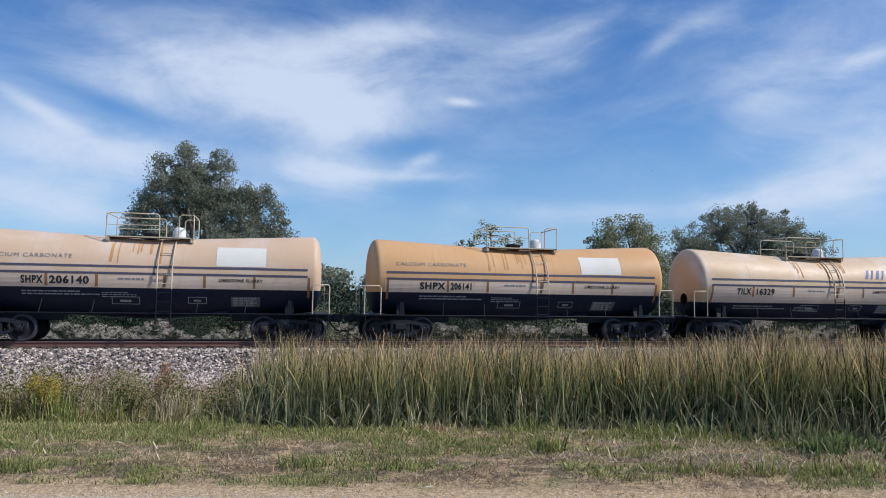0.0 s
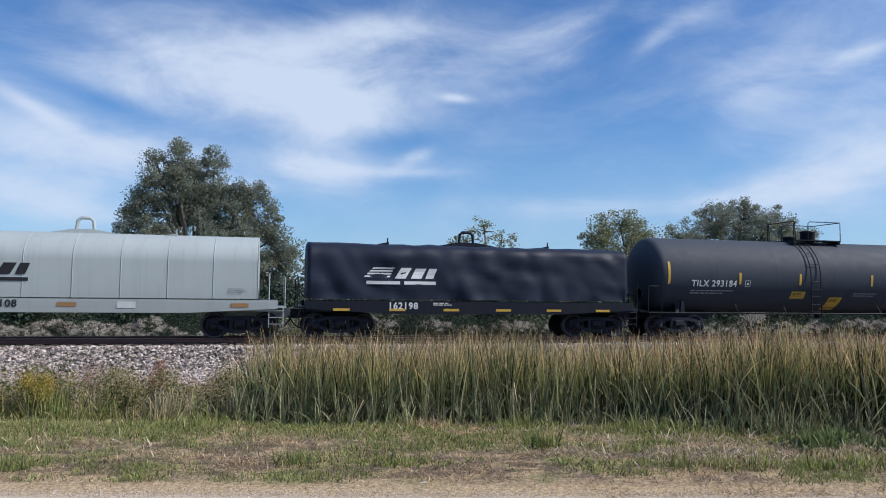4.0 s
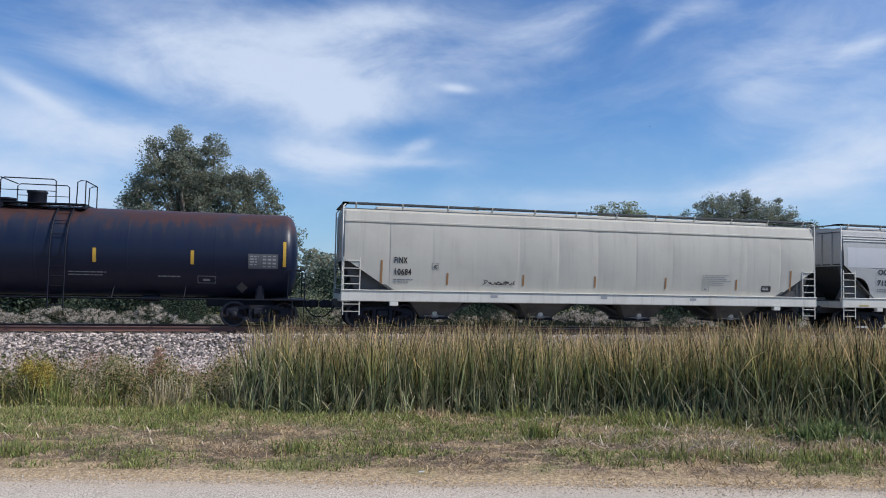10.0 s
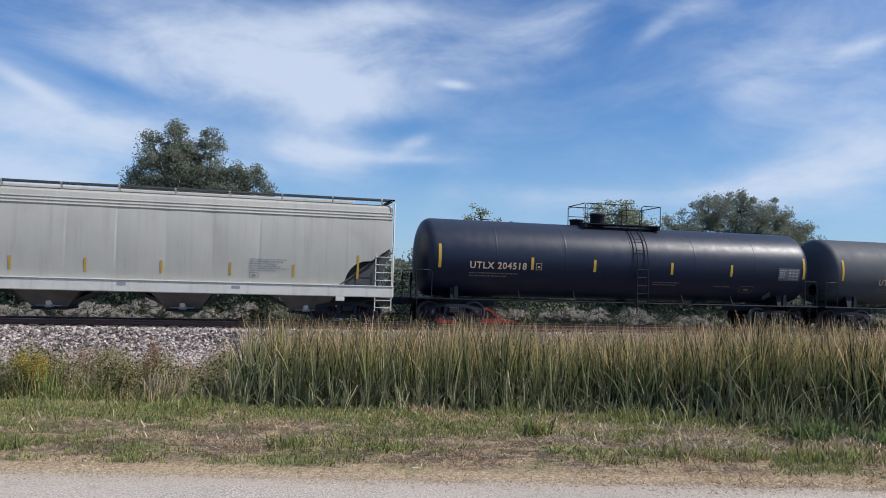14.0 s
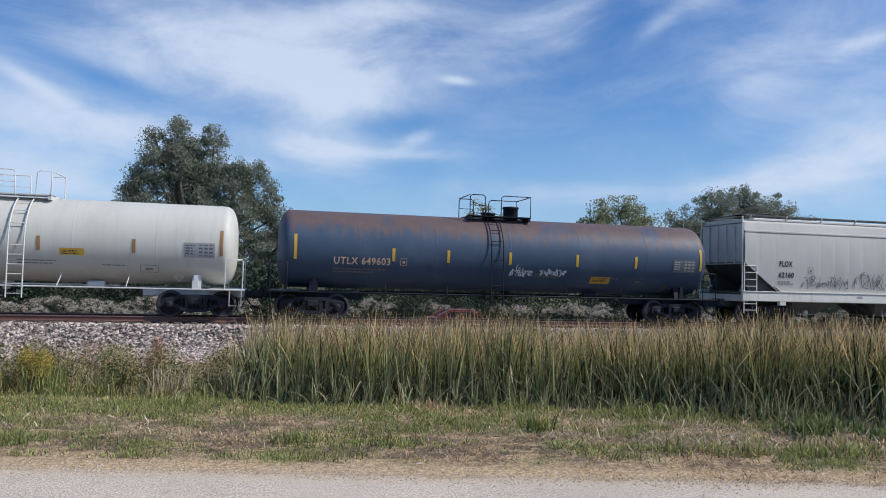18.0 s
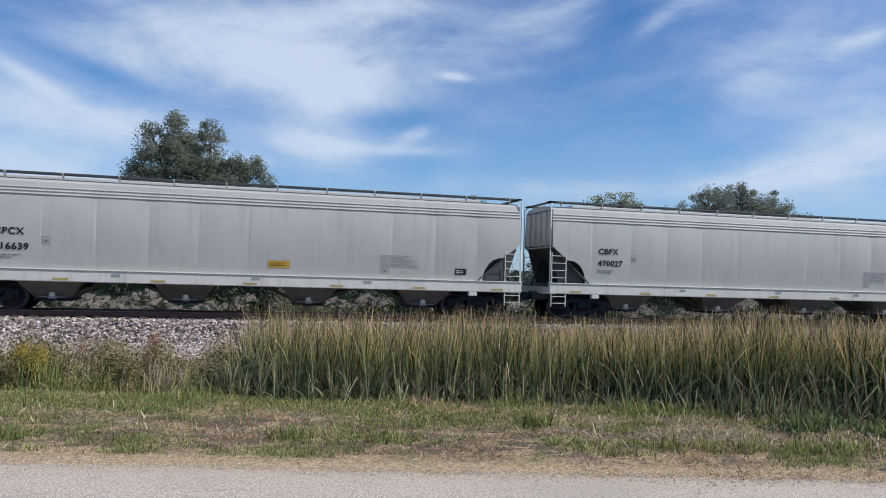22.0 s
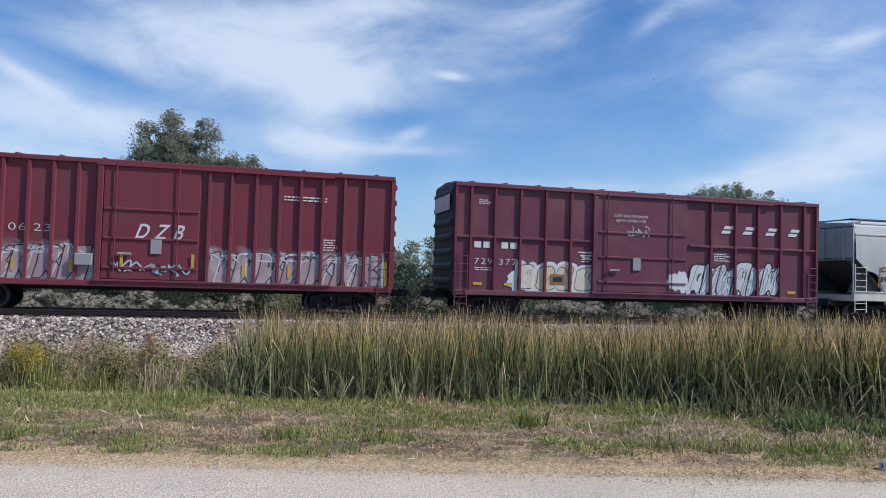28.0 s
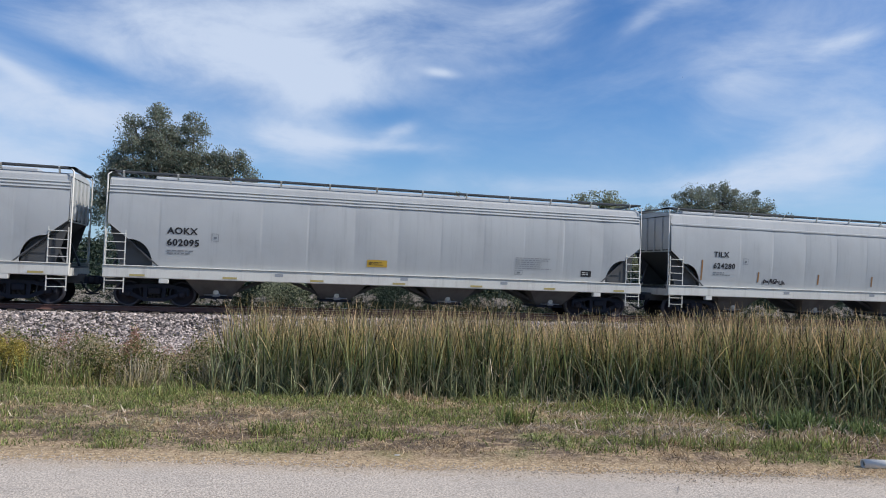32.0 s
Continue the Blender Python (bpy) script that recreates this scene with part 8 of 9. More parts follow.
M_BARK = surface("grey_bark", (0.13, 0.105, 0.085), 0.95, spots=(0.07, 0.055, 0.045), bump=0.6, scale=2)
# oak green lifted paler: haze of the distance is put into the leaf colour
M_OAK = leaf_material("hazed_oak_leaves", (0.18, 0.22, 0.168), (0.275, 0.31, 0.235), (0.38, 0.40, 0.305), 0.28, 0.45, 0.8, (0.29, 0.255, 0.185))
M_WILLOW = leaf_material("yellow_green_leaves", (0.22, 0.24, 0.14), (0.33, 0.345, 0.21), (0.43, 0.43, 0.28), 0.45, 0.45)
M_SHRUB = leaf_material("grey_green_leaves", (0.022, 0.032, 0.018), (0.042, 0.055, 0.03), (0.075, 0.088, 0.048), 0.5, 0.15)
M_DARKLEAF = leaf_material("dark_green_leaves", (0.024, 0.040, 0.026), (0.042, 0.063, 0.038), (0.065, 0.085, 0.05), 0.4, 0.2)
M_FLOWER = leaf_material("pale_seed_heads", (0.50, 0.43, 0.36), (0.64, 0.57, 0.49), (0.74, 0.68, 0.60), 0.25, 0.35)
M_GOLD = leaf_material("goldenrod_flowers", (0.36, 0.28, 0.06), (0.52, 0.41, 0.10), (0.62, 0.51, 0.16), 0.4, 0.35)
M_PINKHEAD = leaf_material("russet_seed_heads", (0.40, 0.21, 0.14), (0.56, 0.33, 0.23), (0.64, 0.42, 0.3), 0.3, 0.4)

M_LEAFY = leaf_material("leafy_weeds", (0.075, 0.095, 0.028), (0.155, 0.175, 0.050), (0.29, 0.27, 0.085), 0.55, 0.35, 0.8, (0.26, 0.19, 0.07))
bush("goldenrod", "yellow flowering goldenrod among ditch weeds", "wildflower", -3.02, 10.9, -0.3, 0.21, 0.62, 900, (0.02, 0.05), M_LEAFY, 51, M_GOLD, (0.015, 0.035), 5200)
bush("russet_weed", "russet seeding weed standing in the ditch", "weed", -1.64, 11.75, -0.5, 0.15, 0.80, 300, (0.03, 0.06), M_WEED, 52, M_PINKHEAD, (0.015, 0.035), 1500)
M_FUZZ = leaf_material("tan_seed_fuzz", (0.46, 0.36, 0.22), (0.60, 0.48, 0.32), (0.72, 0.60, 0.44), 0.35, 0.4, 0.8, (0.42, 0.34, 0.13))
rw = random.Random(77)
for i in range(64):
    u = -7.6 + 7.5 * (i + rw.random()) / 64
    n = rw.uniform(10.1, 13.6)
    x, y = road_xy(u, n)
    if x > -0.022 * y + 0.1:
        continue
    z = float(land(x, y))
    tall = rw.uniform(0.26, 0.48) - 0.55 * z + (0.10 if i % 7 == 0 else 0)
    bush("ditch_weed", "leafy green weed with tan seed fuzz in the ditch" if i % 6 else "russet seeding weed in the ditch", "weed", x, y, z, rw.uniform(0.26, 0.45), tall, 850, (0.025, 0.06), M_LEAFY, 400 + i, M_FUZZ if i % 6 else M_PINKHEAD, (0.012, 0.030), 1500 if n > 10.8 else 600, "ditch weeds")
for i, (x, y) in enumerate(((-2.75, 10.6), (-1.3, 10.4), (-0.9, 10.9), (-0.4, 10.2), (-2.2, 10.9))):
    clump("coarse_grass", "clump of coarse arching grass by the ditch", "grass", x, y, 130, 0.14, 0.3, 0.62, M_GRASS if i % 2 == 0 else M_REEDDRY, 460 + i, (0.008, 0.016), 0.45)
M_LUSH = leaf_material("lush_green_leaves", (0.082, 0.115, 0.040), (0.155, 0.20, 0.072), (0.25, 0.29, 0.12), 0.5, 0.35, 0.9)
clump("weed_clump", "leafy green weed on the verge", "weed", 2.9, 7.35, 130, 0.10, 0.08, 0.27, M_GRASS, 71, (0.012, 0.024), 0.5)
for i, (x, y, k) in enumerate(((6.15, 6.85, 400), (5.75, 6.75, 280), (6.5, 6.45, 300))):
    clump("weed_clump", "dark leafy weed clump on the verge", "weed", x, y, k, 0.15, 0.05, 0.20, M_LUSH, 171 + i, (0.014, 0.030), 0.6)
pipe = tagged(new("pipe"), "short length of pale hollow pipe lying on the verge", "pipe")
pipe.matrix_world = pose(5.44, 5.36, -0.03 + 0.042, 0, 0, -17)
M_PIPE = surface("chalky_pipe", (0.78, 0.74, 0.66), 0.8, spots=(0.55, 0.50, 0.42), spot_amount=0.4)
part("barrel", Geo().lathe([(0.30, 0.030), (0.0, 0.030), (0.0, 0.042), (0.55, 0.042), (0.55, 0.030), (0.30, 0.030)], 18, "x"), M_PIPE, pipe)
# black disc added in the bore: the hollow's shade as colour
part("plug", Geo().lathe([(0.02, 0.0295), (0.06, 0.0295)], 14, "x"), M_LETTER_B, pipe, "black disc for the shade inside the pipe")
clump("straw_mound", "pale heap of dead grass on the verge", "dead grass", 5.62, 6.25, 420, 0.16, 0.05, 0.12, M_STRAW, 73, (0.006, 0.012), 0.9)
clump("straw_mound", "pale heap of dead grass at the reeds' foot", "dead grass", 1.92, 8.85, 420, 0.20, 0.06, 0.16, M_STRAW, 72, (0.006, 0.012), 0.8)
for i, (x, y, k) in enumerate(((5.6, 6.0, 410), (5.1, 6.0, 260), (6.7, 6.1, 410), (4.6, 6.1, 200), (4.25, 6.2, 200), (3.8, 6.25, 160), (0.3, 7.2, 220), (1.3, 6.9, 160), (-0.9, 9.1, 260), (-2.3, 7.4, 200))):
    clump("grass_tuft", "low tuft of bright green grass", "grass tuft", x, y, k, 0.20 if k > 400 else 0.13, 0.05, 0.16, M_GRASS, 80 + i, (0.007, 0.014), 0.6)
part("litter", Geo().prism([(-0.05, -0.02), (0.0, -0.032), (0.055, -0.012), (0.04, 0.026), (-0.03, 0.03)], 0.0, 0.006, "z"), M_WHITE, None, m=Matrix.LocRotScale(Vector((1.3, 6.1, 0.02)), None, Vector((0.5, 0.5, 0.6))))
tagged(bpy.data.objects["litter"], "scrap of white paper in the grass", "litter")


def tree(name, label, x, y, z, blobs, leaves, size, material, seed, trunk=0.4, fork=3.0, reach=0.17):
    """Tapered trunk, limbs to each part of the crown, a crown of many small leaves. blobs: (x, y, z, half width, half height) from the foot."""
    rg = np.random.default_rng(seed)
    thing = tagged(new(name), label, "tree")
    thing.location = (x, y, z)
    part("trunk", Geo().tube([(0, 0, -1.1), (0.1, 0, fork * 0.5), (0.0, 0.1, fork)], trunk, 10, trunk * 0.75), M_BARK, thing)
    spots, weights = [], []
    for bx, by, bz, rw, rh in blobs:
        top = Vector((bx, by, bz))
        foot = Vector((0, 0, min(fork, bz * 0.6)))
        bent = foot.lerp(top, 0.5) + Vector((rg.normal(0, 0.4), rg.normal(0, 0.4), 0.4))
        part("limb", Geo().tube([foot, bent, top], trunk * 0.42, 7, 0.05), M_BARK, thing)
        k = max(8, int(11 * rw * rh))
        d = rg.normal(0, 1, (k, 3))
        d /= np.linalg.norm(d, axis=1, keepdims=True)
        rad = rg.uniform(0.3, 1.25, k)[:, None]
        cs = np.array([bx, by, bz]) + d * rad * np.array([rw, rw * 0.9, rh])
        g = Geo()
        for c in cs[::3]:
            g.tube([top, top.lerp(Vector(c), 0.6) + Vector((0, 0, 0.2)), Vector(c)], 0.045, 4, 0.012)
        part("branch_spray", g, M_BARK, thing)
        spots.append(cs)
        weights.append(np.full(k, rw * rh / k))
    spots, weights = np.concatenate(spots), np.concatenate(weights)
    pick = rg.choice(len(spots), leaves, p=weights / weights.sum())
    spread = rg.uniform(0.6, 1.5, len(spots))[pick][:, None]
    d = rg.normal(0, 1, (leaves, 3))
    d /= np.linalg.norm(d, axis=1, keepdims=True)
    pts = spots[pick] + d * (rg.random((leaves, 1)) ** 0.45) * spread * reach * 4.2 * np.array([1, 1, 0.8])
    v, f, uv = leaf_cards(pts, size, rg)
    part("crown", numpy_mesh("crown", v, f, uv), material, thing)
    return thing


tree("oak_tree", "tall dark green oak with a ragged open crown", -6.2, 66, -1.0,
     [(-2.0, 0, 15.1, 1.0, 1.2), (-3.7, 0, 14.1, 0.7, 0.7), (-1.7, 0.3, 12.6, 1.3, 1.2), (-0.5, 0, 12.2, 1.2, 1.1), (0.2, 0.4, 10.8, 1.4, 1.2), (6.2, 0, 9.6, 0.9, 1.0), (5.3, 0, 11.3, 0.7, 1.1), (3.3, 0, 11.8, 0.9, 0.9), (6.7, 0, 7.6, 1.2, 1.1), (8.0, 0, 6.2, 0.9, 0.8), (7.0, 0, 5.4, 1.5, 1.2), (1.2, 0, 14.0, 0.8, 1.3), (-0.6, 0.3, 13.4, 1.0, 1.2), (-2.5, 0, 12.3, 1.9, 1.3), (1.2, 0.3, 11.9, 1.5, 1.5), (-3.5, 0, 10.6, 2.1, 1.4), (-5.0, 0, 10.2, 0.9, 0.9), (-4.0, 0, 12.2, 0.8, 0.8), (4.4, 0, 11.5, 0.9, 1.1), (2.9, 0, 10.2, 1.8, 1.4),
      (-0.6, 1, 9.8, 2.7, 2.1), (-5.2, 0, 8.4, 1.6, 1.2), (6.1, 0, 8.3, 1.0, 1.0), (4.2, 0, 8.6, 1.8, 1.5), (1.8, -0.5, 7.4, 2.8, 2.0), (-3.4, 0, 7.2, 2.5, 1.8), (-5.4, 0, 6.2, 1.4, 1.2), (0, 0, 4.6, 3.8, 1.9), (4.6, 0, 5.2, 2.6, 1.7),
      (-3.4, 0, 4.4, 2.2, 1.5), (6.0, 0.5, 3.6, 1.7, 1.4), (1, 0, 2.2, 4.6, 1.2)], 122000, (0.12, 0.24), M_OAK, 101, 0.5, 3.2, 0.17)
tree("oak_tree", "broad dark green oak behind the train", 47.6, 66, -1.0,
     [(-6.4, 0, 8.4, 2.2, 1.7), (-3.2, 0, 10.2, 2.4, 1.8), (0.4, 0, 10.8, 2.6, 2.0), (3.6, 0, 10.5, 2.3, 1.8), (6.8, 0, 9.2, 2.1, 1.6), (8.6, 0, 7.6, 1.3, 1.3), (-4, 1, 7.2, 3.0, 2.0), (1, 0, 7.6, 4.0, 2.2), (5.2, 0, 7.2, 3.2, 2.0), (0, 0, 4.8, 7.0, 1.8), (-6.5, 0, 5.4, 2.2, 1.8), (0, 0, 2.4, 8.0, 1.3)], 130000, (0.11, 0.21), M_OAK, 102, 0.5, 3.0)
tree("willow_tree", "yellow-green willow behind the train", 33.4, 65, -1.0,
     [(0, 0, 9.6, 2.2, 1.5), (-2.2, 0, 8.2, 1.8, 1.6), (2.1, 0, 8.3, 2.0, 1.6), (0, 0, 6.6, 3.2, 2.0), (3.4, 0, 6.0, 1.8, 1.8), (-3, 0, 5.6, 1.8, 1.8), (0.5, 0, 3.8, 4.0, 1.9), (3.8, 0, 3.4, 2.0, 1.6)], 30000, (0.13, 0.27), M_WILLOW, 103, 0.3, 2.4)
tree("thin_tree", "thin half-bare tree with few pale leaves", 18.6, 62, -1.0,
     [(0, 0, 8.4, 1.5, 1.0), (-1.8, 0, 7.4, 1.4, 1.0), (1.6, 0, 7.4, 1.3, 1.1), (0.4, 0, 6.0, 2.0, 1.3), (-1.0, 0, 4.6, 1.8, 1.2), (2.4, 0, 5.2, 1.0, 1.2)], 2400, (0.14, 0.30), M_WILLOW, 104, 0.16, 2.6, 0.1)

# shrubs and weeds beyond the track
rs = random.Random(7)
kinds = [bush("pale_shrub", "grey-green shrub covered in pale seed heads", "shrub", -13.5, 53.0, -1.9, 1.2, 1.45, 700, (0.07, 0.14), M_SHRUB, 201, M_FLOWER, (0.04, 0.09), 1500, "shrubs beyond the track", heads=30),
         bush("pale_shrub", "grey-green shrub covered in pale seed heads", "shrub", -10.6, 53.4, -1.9, 1.0, 1.25, 600, (0.07, 0.14), M_SHRUB, 202, M_FLOWER, (0.04, 0.09), 1200, "shrubs beyond the track", heads=22),
         bush("green_shrub", "dark green shrub behind the track", "shrub", -5.5, 54.0, -1.9, 1.5, 1.7, 1300, (0.08, 0.16), M_DARKLEAF, 203, None, group="shrubs beyond the track")]
for i in range(110):
    src = kinds[rs.choice((0, 0, 1, 1, 2))]
    o = copy_thing(src, pose(-25 + i * 0.78 + rs.uniform(-0.7, 0.7), rs.uniform(52.4, 54.8), -1.9, 0, 0, rs.uniform(0, 360)))
    q = rs.uniform(0.7, 1.15)
    o.scale = (q, q, q)
for i in range(16):
    x, y = -14.5 + i * 0.75 + rs.uniform(-0.3, 0.3), rs.uniform(42.2, 43.4)
    o = copy_thing(kinds[i % 2], pose(x, y, float(land(x, y)) - 0.03, 0, 0, rs.uniform(0, 360)))
    q = rs.uniform(0.6, 0.8)
    o.scale = (q, q, q)
for i in range(9):
    x, y = 20.9 + i * 1.15 + rs.uniform(-0.2, 0.2), rs.uniform(42.4, 43.4)
    o = copy_thing(kinds[(0, 2, 1)[i % 3]], pose(x, y, float(land(x, y)) - 0.03, 0, 0, rs.uniform(0, 360)))
    q = rs.uniform(0.85, 1.0)
    o.scale = (q, q, q)
bush("willow_bush", "rounded yellow-green bush behind the track", "shrub", 2.2, 53.6, -1.9, 2.0, 2.1, 4200, (0.08, 0.16), M_WILLOW, 211, None, blobs=12)
bush("green_bush", "dark green bush behind the track", "shrub", -5.8, 54.6, -1.9, 2.0, 2.6, 3600, (0.09, 0.18), M_DARKLEAF, 212, None, blobs=10)
bush("green_bush", "dark green bush behind the track", "shrub", 10.8, 54.6, -1.9, 2.4, 2.5, 3600, (0.09, 0.18), M_DARKLEAF, 213, None, blobs=10)
bush("white_bush", "white flowering bush behind the track", "shrub", 39.2, 53.4, -1.9, 1.5, 2.2, 1000, (0.08, 0.15), M_SHRUB, 214, M_FLOWER, (0.08, 0.16), 1300)


r = np.random.default_rng(320)
k = 9000
x, y = r.uniform(-22, 48, k), r.uniform(32.0, 43.0, k)
keep = r.random(k) < 0.35 + 0.5 * np.sin(x * 0.8 + y * 0.5)
x, y = x[keep], y[keep]
blade_stuff("low_weeds", "low dry weeds beyond the ballast", "weeds", (x, y, land(x, y) - 0.02, r.uniform(0.15, 0.42, len(x)), r.uniform(0.01, 0.025, len(x)), np.abs(r.normal(0, 0.25, len(x))), r), M_WEED, rows=3)


def far_woods(name, x0, x1, y, spread, low, high, seed, count, size, leaf=None):
    r = np.random.default_rng(seed)
    k = int((x1 - x0) / 2.2)
    cx, cy, top = r.uniform(x0, x1, k), y + r.uniform(-spread, spread, k), r.uniform(low, high, k)
    i = r.integers(0, k, count)
    q = r.random(count) ** 0.8
    pts = np.stack([cx[i] + r.normal(0, 1.5, count) * (1.15 - 0.6 * q), cy[i] + r.normal(0, 1.5, count), -1.9 + q * (top[i] + 1.9)], -1)
    v, f, uv = leaf_cards(pts, size, r)
    return tagged(part(name, numpy_mesh(name, v, f, uv), leaf or M_OAK), "line of dark green woods far behind the track", "woods", kind="stuff")


far_woods("far_woods", -120, 260, 150, 14, 4.5, 9.0, 301, 80000, (0.5, 1.0))
far_woods("roadside_hedge", -45, 90, 58, 1.6, 0.9, 2.6, 303, 60000, (0.18, 0.4), M_DARKLEAF)
far_woods("hedgerow", -50, 110, 92, 6, 1.6, 4.6, 302, 56000, (0.3, 0.6), M_DARKLEAF)

# ---- traffic on the road beyond ----
FAR_Y = 48.0
M_FARROAD = surface("far_asphalt", (0.13, 0.125, 0.12), 0.9)
part("far_road", Geo().box(-600, 600, FAR_Y - 3.6, FAR_Y + 3.6, -1.95, -1.885), M_FARROAD)
tagged(bpy.data.objects["far_road"], "grey highway beyond the track", "road", kind="structure")
M_GLASS = surface("dark_car_glass", (0.02, 0.025, 0.03), 0.12, bump=0.0, spec=0.6)
M_TYRE = surface("tyre_rubber", (0.02, 0.02, 0.02), 0.85)
M_RIM = surface("alloy_rim", (0.45, 0.45, 0.46), 0.35, 0.8)
M_LAMP = surface("clear_lamp", (0.7, 0.7, 0.68), 0.2)
M_TAIL = surface("red_lamp", (0.45, 0.02, 0.02), 0.3)
SHAPES = {  # outline of body and of glass house, from the tail to the nose
    "sedan": (4.7, [(-2.35, 0.35), (-2.33, 0.92), (-1.75, 1.02), (1.15, 0.98), (2.2, 0.80), (2.35, 0.55), (2.32, 0.3)], [(-1.85, 1.0), (-1.0, 1.42), (0.35, 1.44), (1.25, 0.97)]),
    "suv": (4.8, [(-2.4, 0.4), (-2.42, 0.8), (-2.36, 1.20), (1.0, 1.19), (2.1, 1.06), (2.36, 0.92), (2.4, 0.7), (2.38, 0.4)], [(-2.28, 1.19), (-2.0, 1.66), (-1.0, 1.70), (0.3, 1.68), (1.2, 1.18)]),
    "pickup": (5.7, [(-2.85, 0.5), (-2.85, 1.18), (-0.7, 1.20), (1.45, 1.20), (2.65, 1.10), (2.85, 0.85), (2.82, 0.45)], [(-0.65, 1.19), (-0.5, 1.78), (0.1, 1.84), (0.85, 1.82), (1.6, 1.19)]),
    "van": (5.2, [(-2.6, 0.4), (-2.6, 1.25), (1.7, 1.15), (2.5, 0.95), (2.6, 0.6), (2.58, 0.4)], [(-2.55, 1.2), (-2.45, 1.58), (-0.8, 1.64), (0.8, 1.62), (1.75, 1.14)]),
}


def vehicle(kind, label, colour, name):
    length, body, glass = SHAPES[kind]
    thing = tagged(new(name), label, "car" if kind in ("sedan", "suv") else kind, "traffic on the far road")
    m = surface(label.replace(" ", "_") + "_paint", colour, 0.35, bump=0.0, spec=0.6)
    part("body", Geo().prism(body, -0.88, 0.88), m, thing)
    top = glass[1:-1]
    part("roof", Geo().prism([(x, z - 0.07) for x, z in top] + [(x, z + 0.06) for x, z in reversed(top)], -0.79, 0.79), m, thing)
    part("window_band", Geo().prism(glass, -0.78, 0.78), M_GLASS, thing)
    for y in (-0.785, 0.785):
        part("pillar", Geo().beam((glass[0][0], y, glass[0][1]), (glass[1][0], y, glass[1][1]), 0.06, 0.16, (1, 0, 0)), m, thing)
        part("pillar", Geo().beam((glass[-1][0], y, glass[-1][1]), (glass[-2][0], y, glass[-2][1]), 0.06, 0.12, (1, 0, 0)), m, thing)
        part("pillar", Geo().box((glass[1][0] + glass[-2][0]) / 2 - 0.06, (glass[1][0] + glass[-2][0]) / 2 + 0.06, *sorted((y - 0.02, y + 0.02)), glass[0][1], glass[1][1]), m, thing)
    for s in (-1, 1):
        for x in np.linspace(-length * 0.12, length * 0.16, 2):
            part("door_handle", Geo().box(x - 0.09, x + 0.09, *sorted((s * 0.875, s * 0.91)), 0.92, 0.95, 0.005), M_TYRE, thing)
    part("wheel_arch", Geo().lathe([(-0.885, 0.40), (-0.885, 0.02)], 18, "y", (-length * 0.29, 0, 0.36)), M_TYRE, thing)
    part("wheel_arch", Geo().lathe([(-0.885, 0.40), (-0.885, 0.02)], 18, "y", (length * 0.30, 0, 0.36)), M_TYRE, thing)
    part("bumper", Geo().box(length / 2 - 0.12, length / 2 + 0.04, -0.85, 0.85, 0.35, 0.58, 0.03), m, thing)
    part("bumper", Geo().box(-length / 2 - 0.04, -length / 2 + 0.12, -0.85, 0.85, 0.35, 0.58, 0.03), m, thing)
    for y in (-0.6, 0.6):
        part("headlight", Geo().box(length / 2 - 0.25, length / 2 - 0.02, y - 0.2, y + 0.2, 0.66, 0.80, 0.02), M_LAMP, thing)
        part("tail_light", Geo().box(-length / 2 - 0.02, -length / 2 + 0.1, y - 0.15, y + 0.15, 0.7, 0.95, 0.02), M_TAIL, thing)
    for x in (-length * 0.29, length * 0.30):
        for y in (-0.8, 0.8):
            w = part("wheel", Geo().lathe([(y - 0.11, 0.20), (y - 0.11, 0.33), (y + 0.11, 0.33), (y + 0.11, 0.20)], 18, "y", (x, 0, 0.33)), M_TYRE, thing)
            part("rim", Geo().lathe([(y - 0.115, 0.02), (y - 0.115, 0.21), (y + 0.115, 0.21), (y + 0.115, 0.02)], 14, "y", (x, 0, 0.33)), M_RIM, w)
    return thing


VEHICLE_ROWS = []
for kind, name, label, colour, when, where, speed in (
    ("sedan", "sedan", "dark blue-grey sedan on the far road", (0.05, 0.06, 0.08), 5.75, 1.48, 21.0),
    ("suv", "sport_utility_car", "white sport utility car on the far road", (0.62, 0.62, 0.62), 7.5, -7.2, 21.0),
    ("pickup", "pickup_truck", "red pickup truck on the far road", (0.30, 0.02, 0.02), 13.0, -7.47, 21.0),
    ("van", "van", "white van on the far road", (0.62, 0.63, 0.64), 16.5, 6.30, -21.0),
    ("sedan", "sedan", "dark red sedan on the far road", (0.16, 0.03, 0.03), 18.0, 12.60, 21.0),
    ("pickup", "pickup_truck", "white pickup truck on the far road", (0.64, 0.64, 0.64), 19.8, -1.21, 24.0),
):
    VEHICLE_ROWS.append((vehicle(kind, label, colour, name), [(t, pose(where + (t - when) * speed, FAR_Y - 1.6, -1.885) if speed > 0 else pose(where * 1.07 + (t - when) * speed, FAR_Y + 1.6, -1.885, 0, 0, 180)) for t in (0, 16, 32)]))

# a bird soaring far off
bird = tagged(new("bird"), "small dark bird soaring far away", "bird")
M_BIRD = surface("dark_feathers", (0.02, 0.02, 0.022), 0.8)
bird.scale = (0.55, 0.55, 0.55)
part("body", Geo().lathe([(-0.35, 0.02), (-0.15, 0.10), (0.15, 0.11), (0.32, 0.05), (0.42, 0.01)], 8, "x"), M_BIRD, bird)
for s in (-1, 1):
    part("wing", Geo().prism([(-0.16, 0.05 * s), (0.18, 0.05 * s), (0.10, 0.55 * s), (-0.02, 1.0 * s), (-0.12, 0.5 * s)], -0.012, 0.012, "z"), M_BIRD, bird, m=pose(0, 0, 0.03, 8 * s, 0, 0))
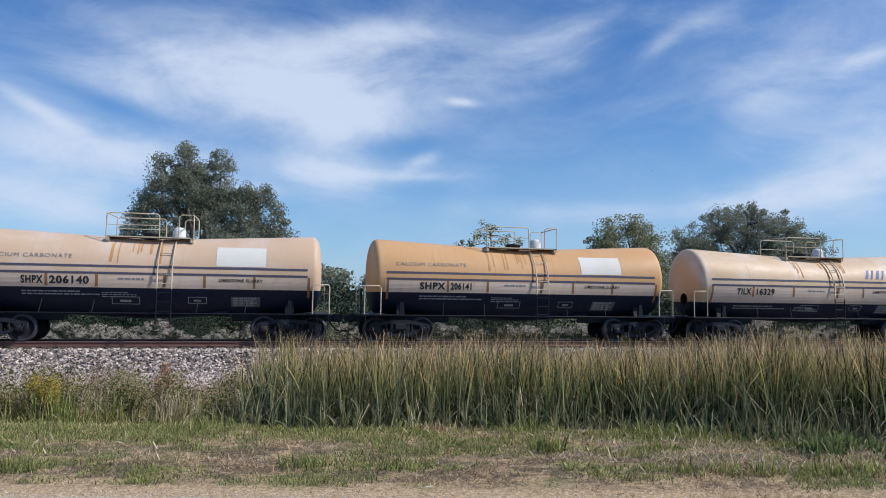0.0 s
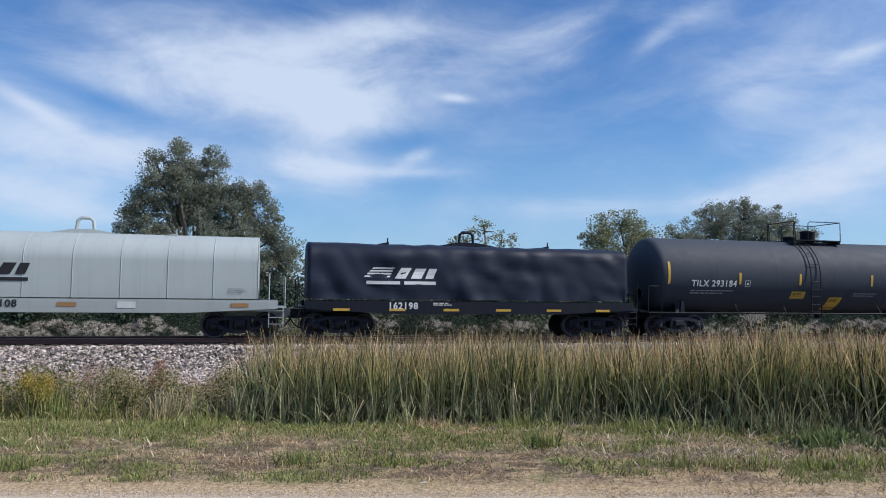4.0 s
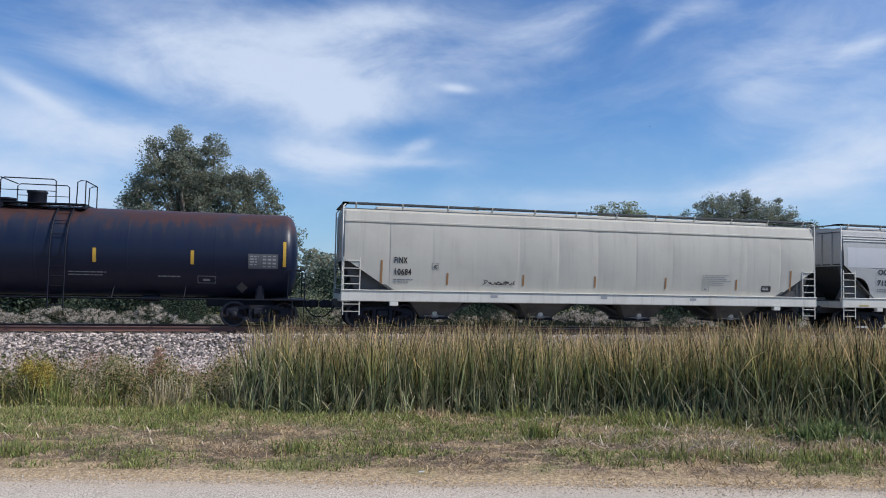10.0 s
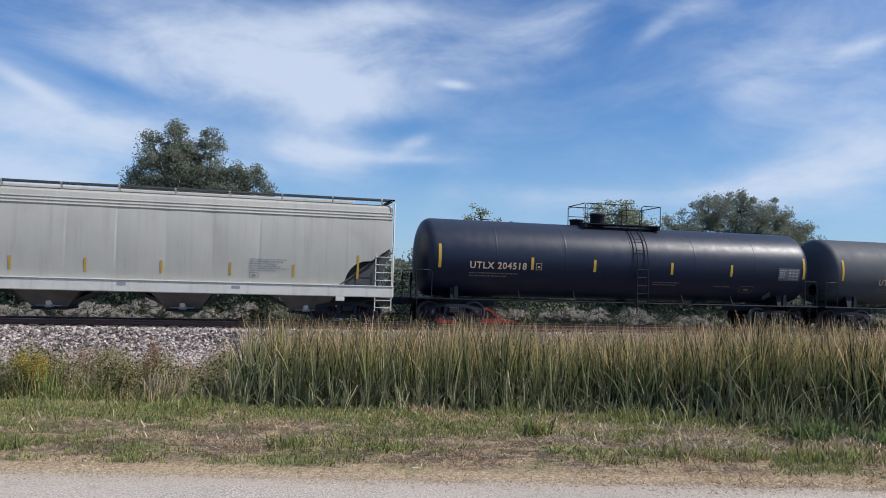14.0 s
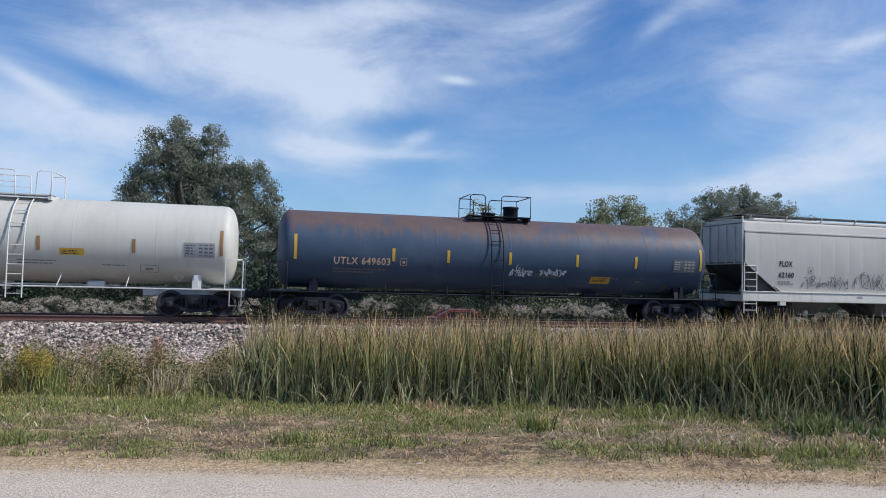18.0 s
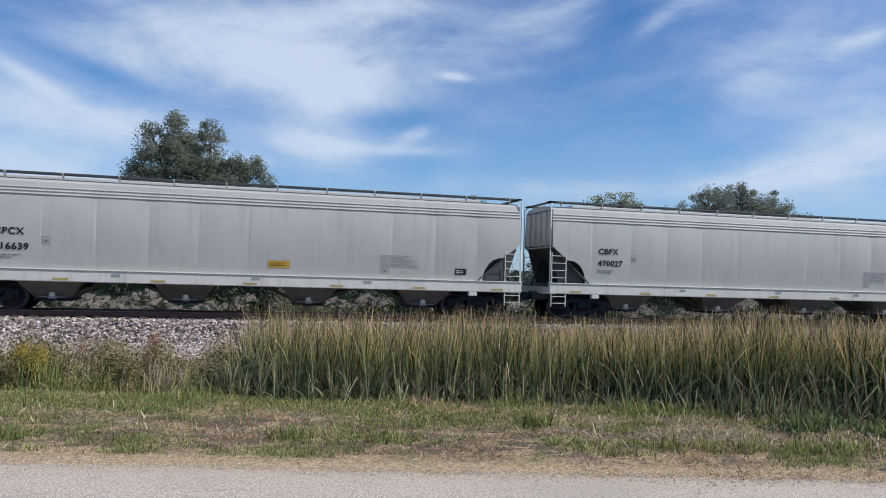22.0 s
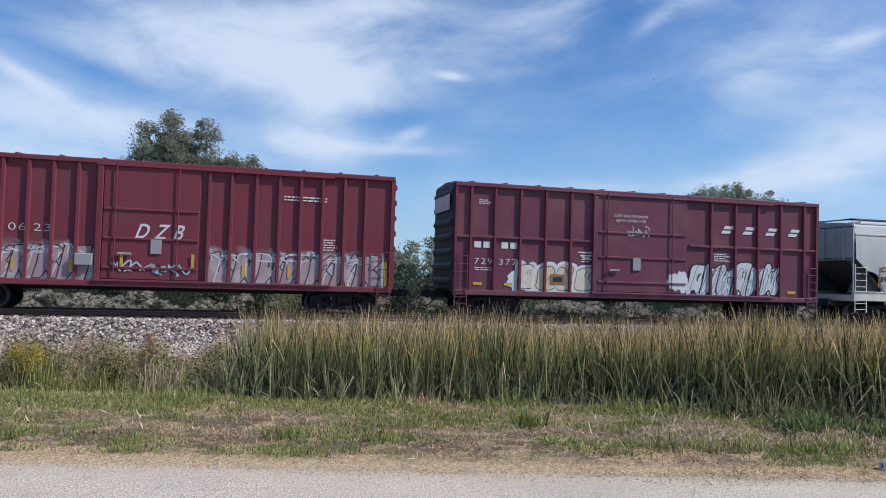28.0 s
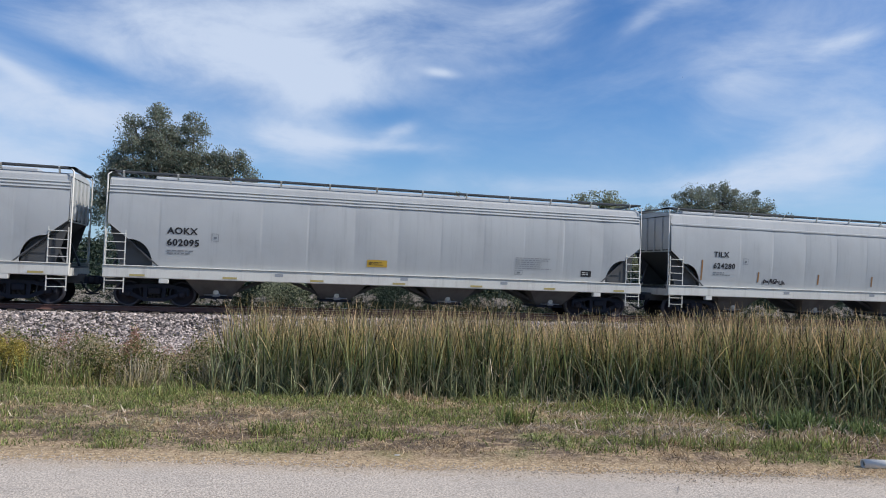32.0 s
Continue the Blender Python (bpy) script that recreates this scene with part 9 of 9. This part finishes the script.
part("tail", Geo().prism([(-0.62, -0.14), (-0.3, -0.05), (-0.3, 0.05), (-0.62, 0.14)], -0.01, 0.01, "z"), M_BIRD, bird)
VEHICLE_ROWS.append((bird, [(t, pose(x, y, z, 20, 0, r)) for t, x, y, z, r in (
    (0, 122.84, 220.00, 45.95, 20),
    (1, 128.23, 220.00, 47.43, 20),
    (2, 131.69, 220.00, 47.64, 20),
    (9, 118.81, 220.00, 54.76, 20),
    (10, 123.79, 220.00, 57.06, 20),
    (11, 126.95, 220.00, 57.92, 20),
    (18, 108.37, 220.00, 65.04, 20),
    (19, 111.79, 220.00, 67.65, 20),
    (20, 116.16, 220.00, 69.37, 20),
    (21, 119.24, 220.00, 69.54, 20),
    (30, 134.38, 220.00, 71.10, 20),
    (31, 139.46, 220.00, 72.07, 20),
    (32, 142.98, 220.00, 72.42, 20),)]))

# ---- movement ----
GONE = [-0.00, 17.74, 35.47, 53.13, 70.82, 88.59, 106.45, 124.40, 142.47, 160.64, 178.96, 197.34, 215.71, 234.06, 252.33, 270.55, 288.76, 306.97, 325.18, 343.44, 361.70, 379.93, 398.03, 415.99, 433.92, 451.89, 469.92, 487.97, 506.04, 524.12, 542.11, 559.94, 577.67]  # metres run, every second from 0 s


def run(t):
    i = min(int(t), len(GONE) - 2)
    return GONE[i] + (GONE[i + 1] - GONE[i]) * (t - i)


def motions():
    for car, middle in CARS:
        walk(car, [(t, pose(middle - GONE[t], TRACK_Y, 0)) for t in range(33)])
    place = {car: middle for car, middle in CARS}
    for w, car, x in WHEELSETS:
        # turning while the car is near the camera's view, a frame at a time
        inside = [i / 30 for i in range(961) if -16 < place[car] - run(i / 30) < 38]
        rows = [(0.0, pose(x, 0, 0.457, 0, 0, 0))]
        for t in inside:
            if t > 0:
                rows.append((t, pose(x, 0, 0.457, 0, -math.degrees((run(t) - run(inside[0])) / 0.457) % 360, 0)))
        if rows[-1][0] < 32:
            rows.append((32.0, rows[-1][1]))
        walk(w, rows)
    for v, rows in VEHICLE_ROWS:
        walk(v, rows)


motions()
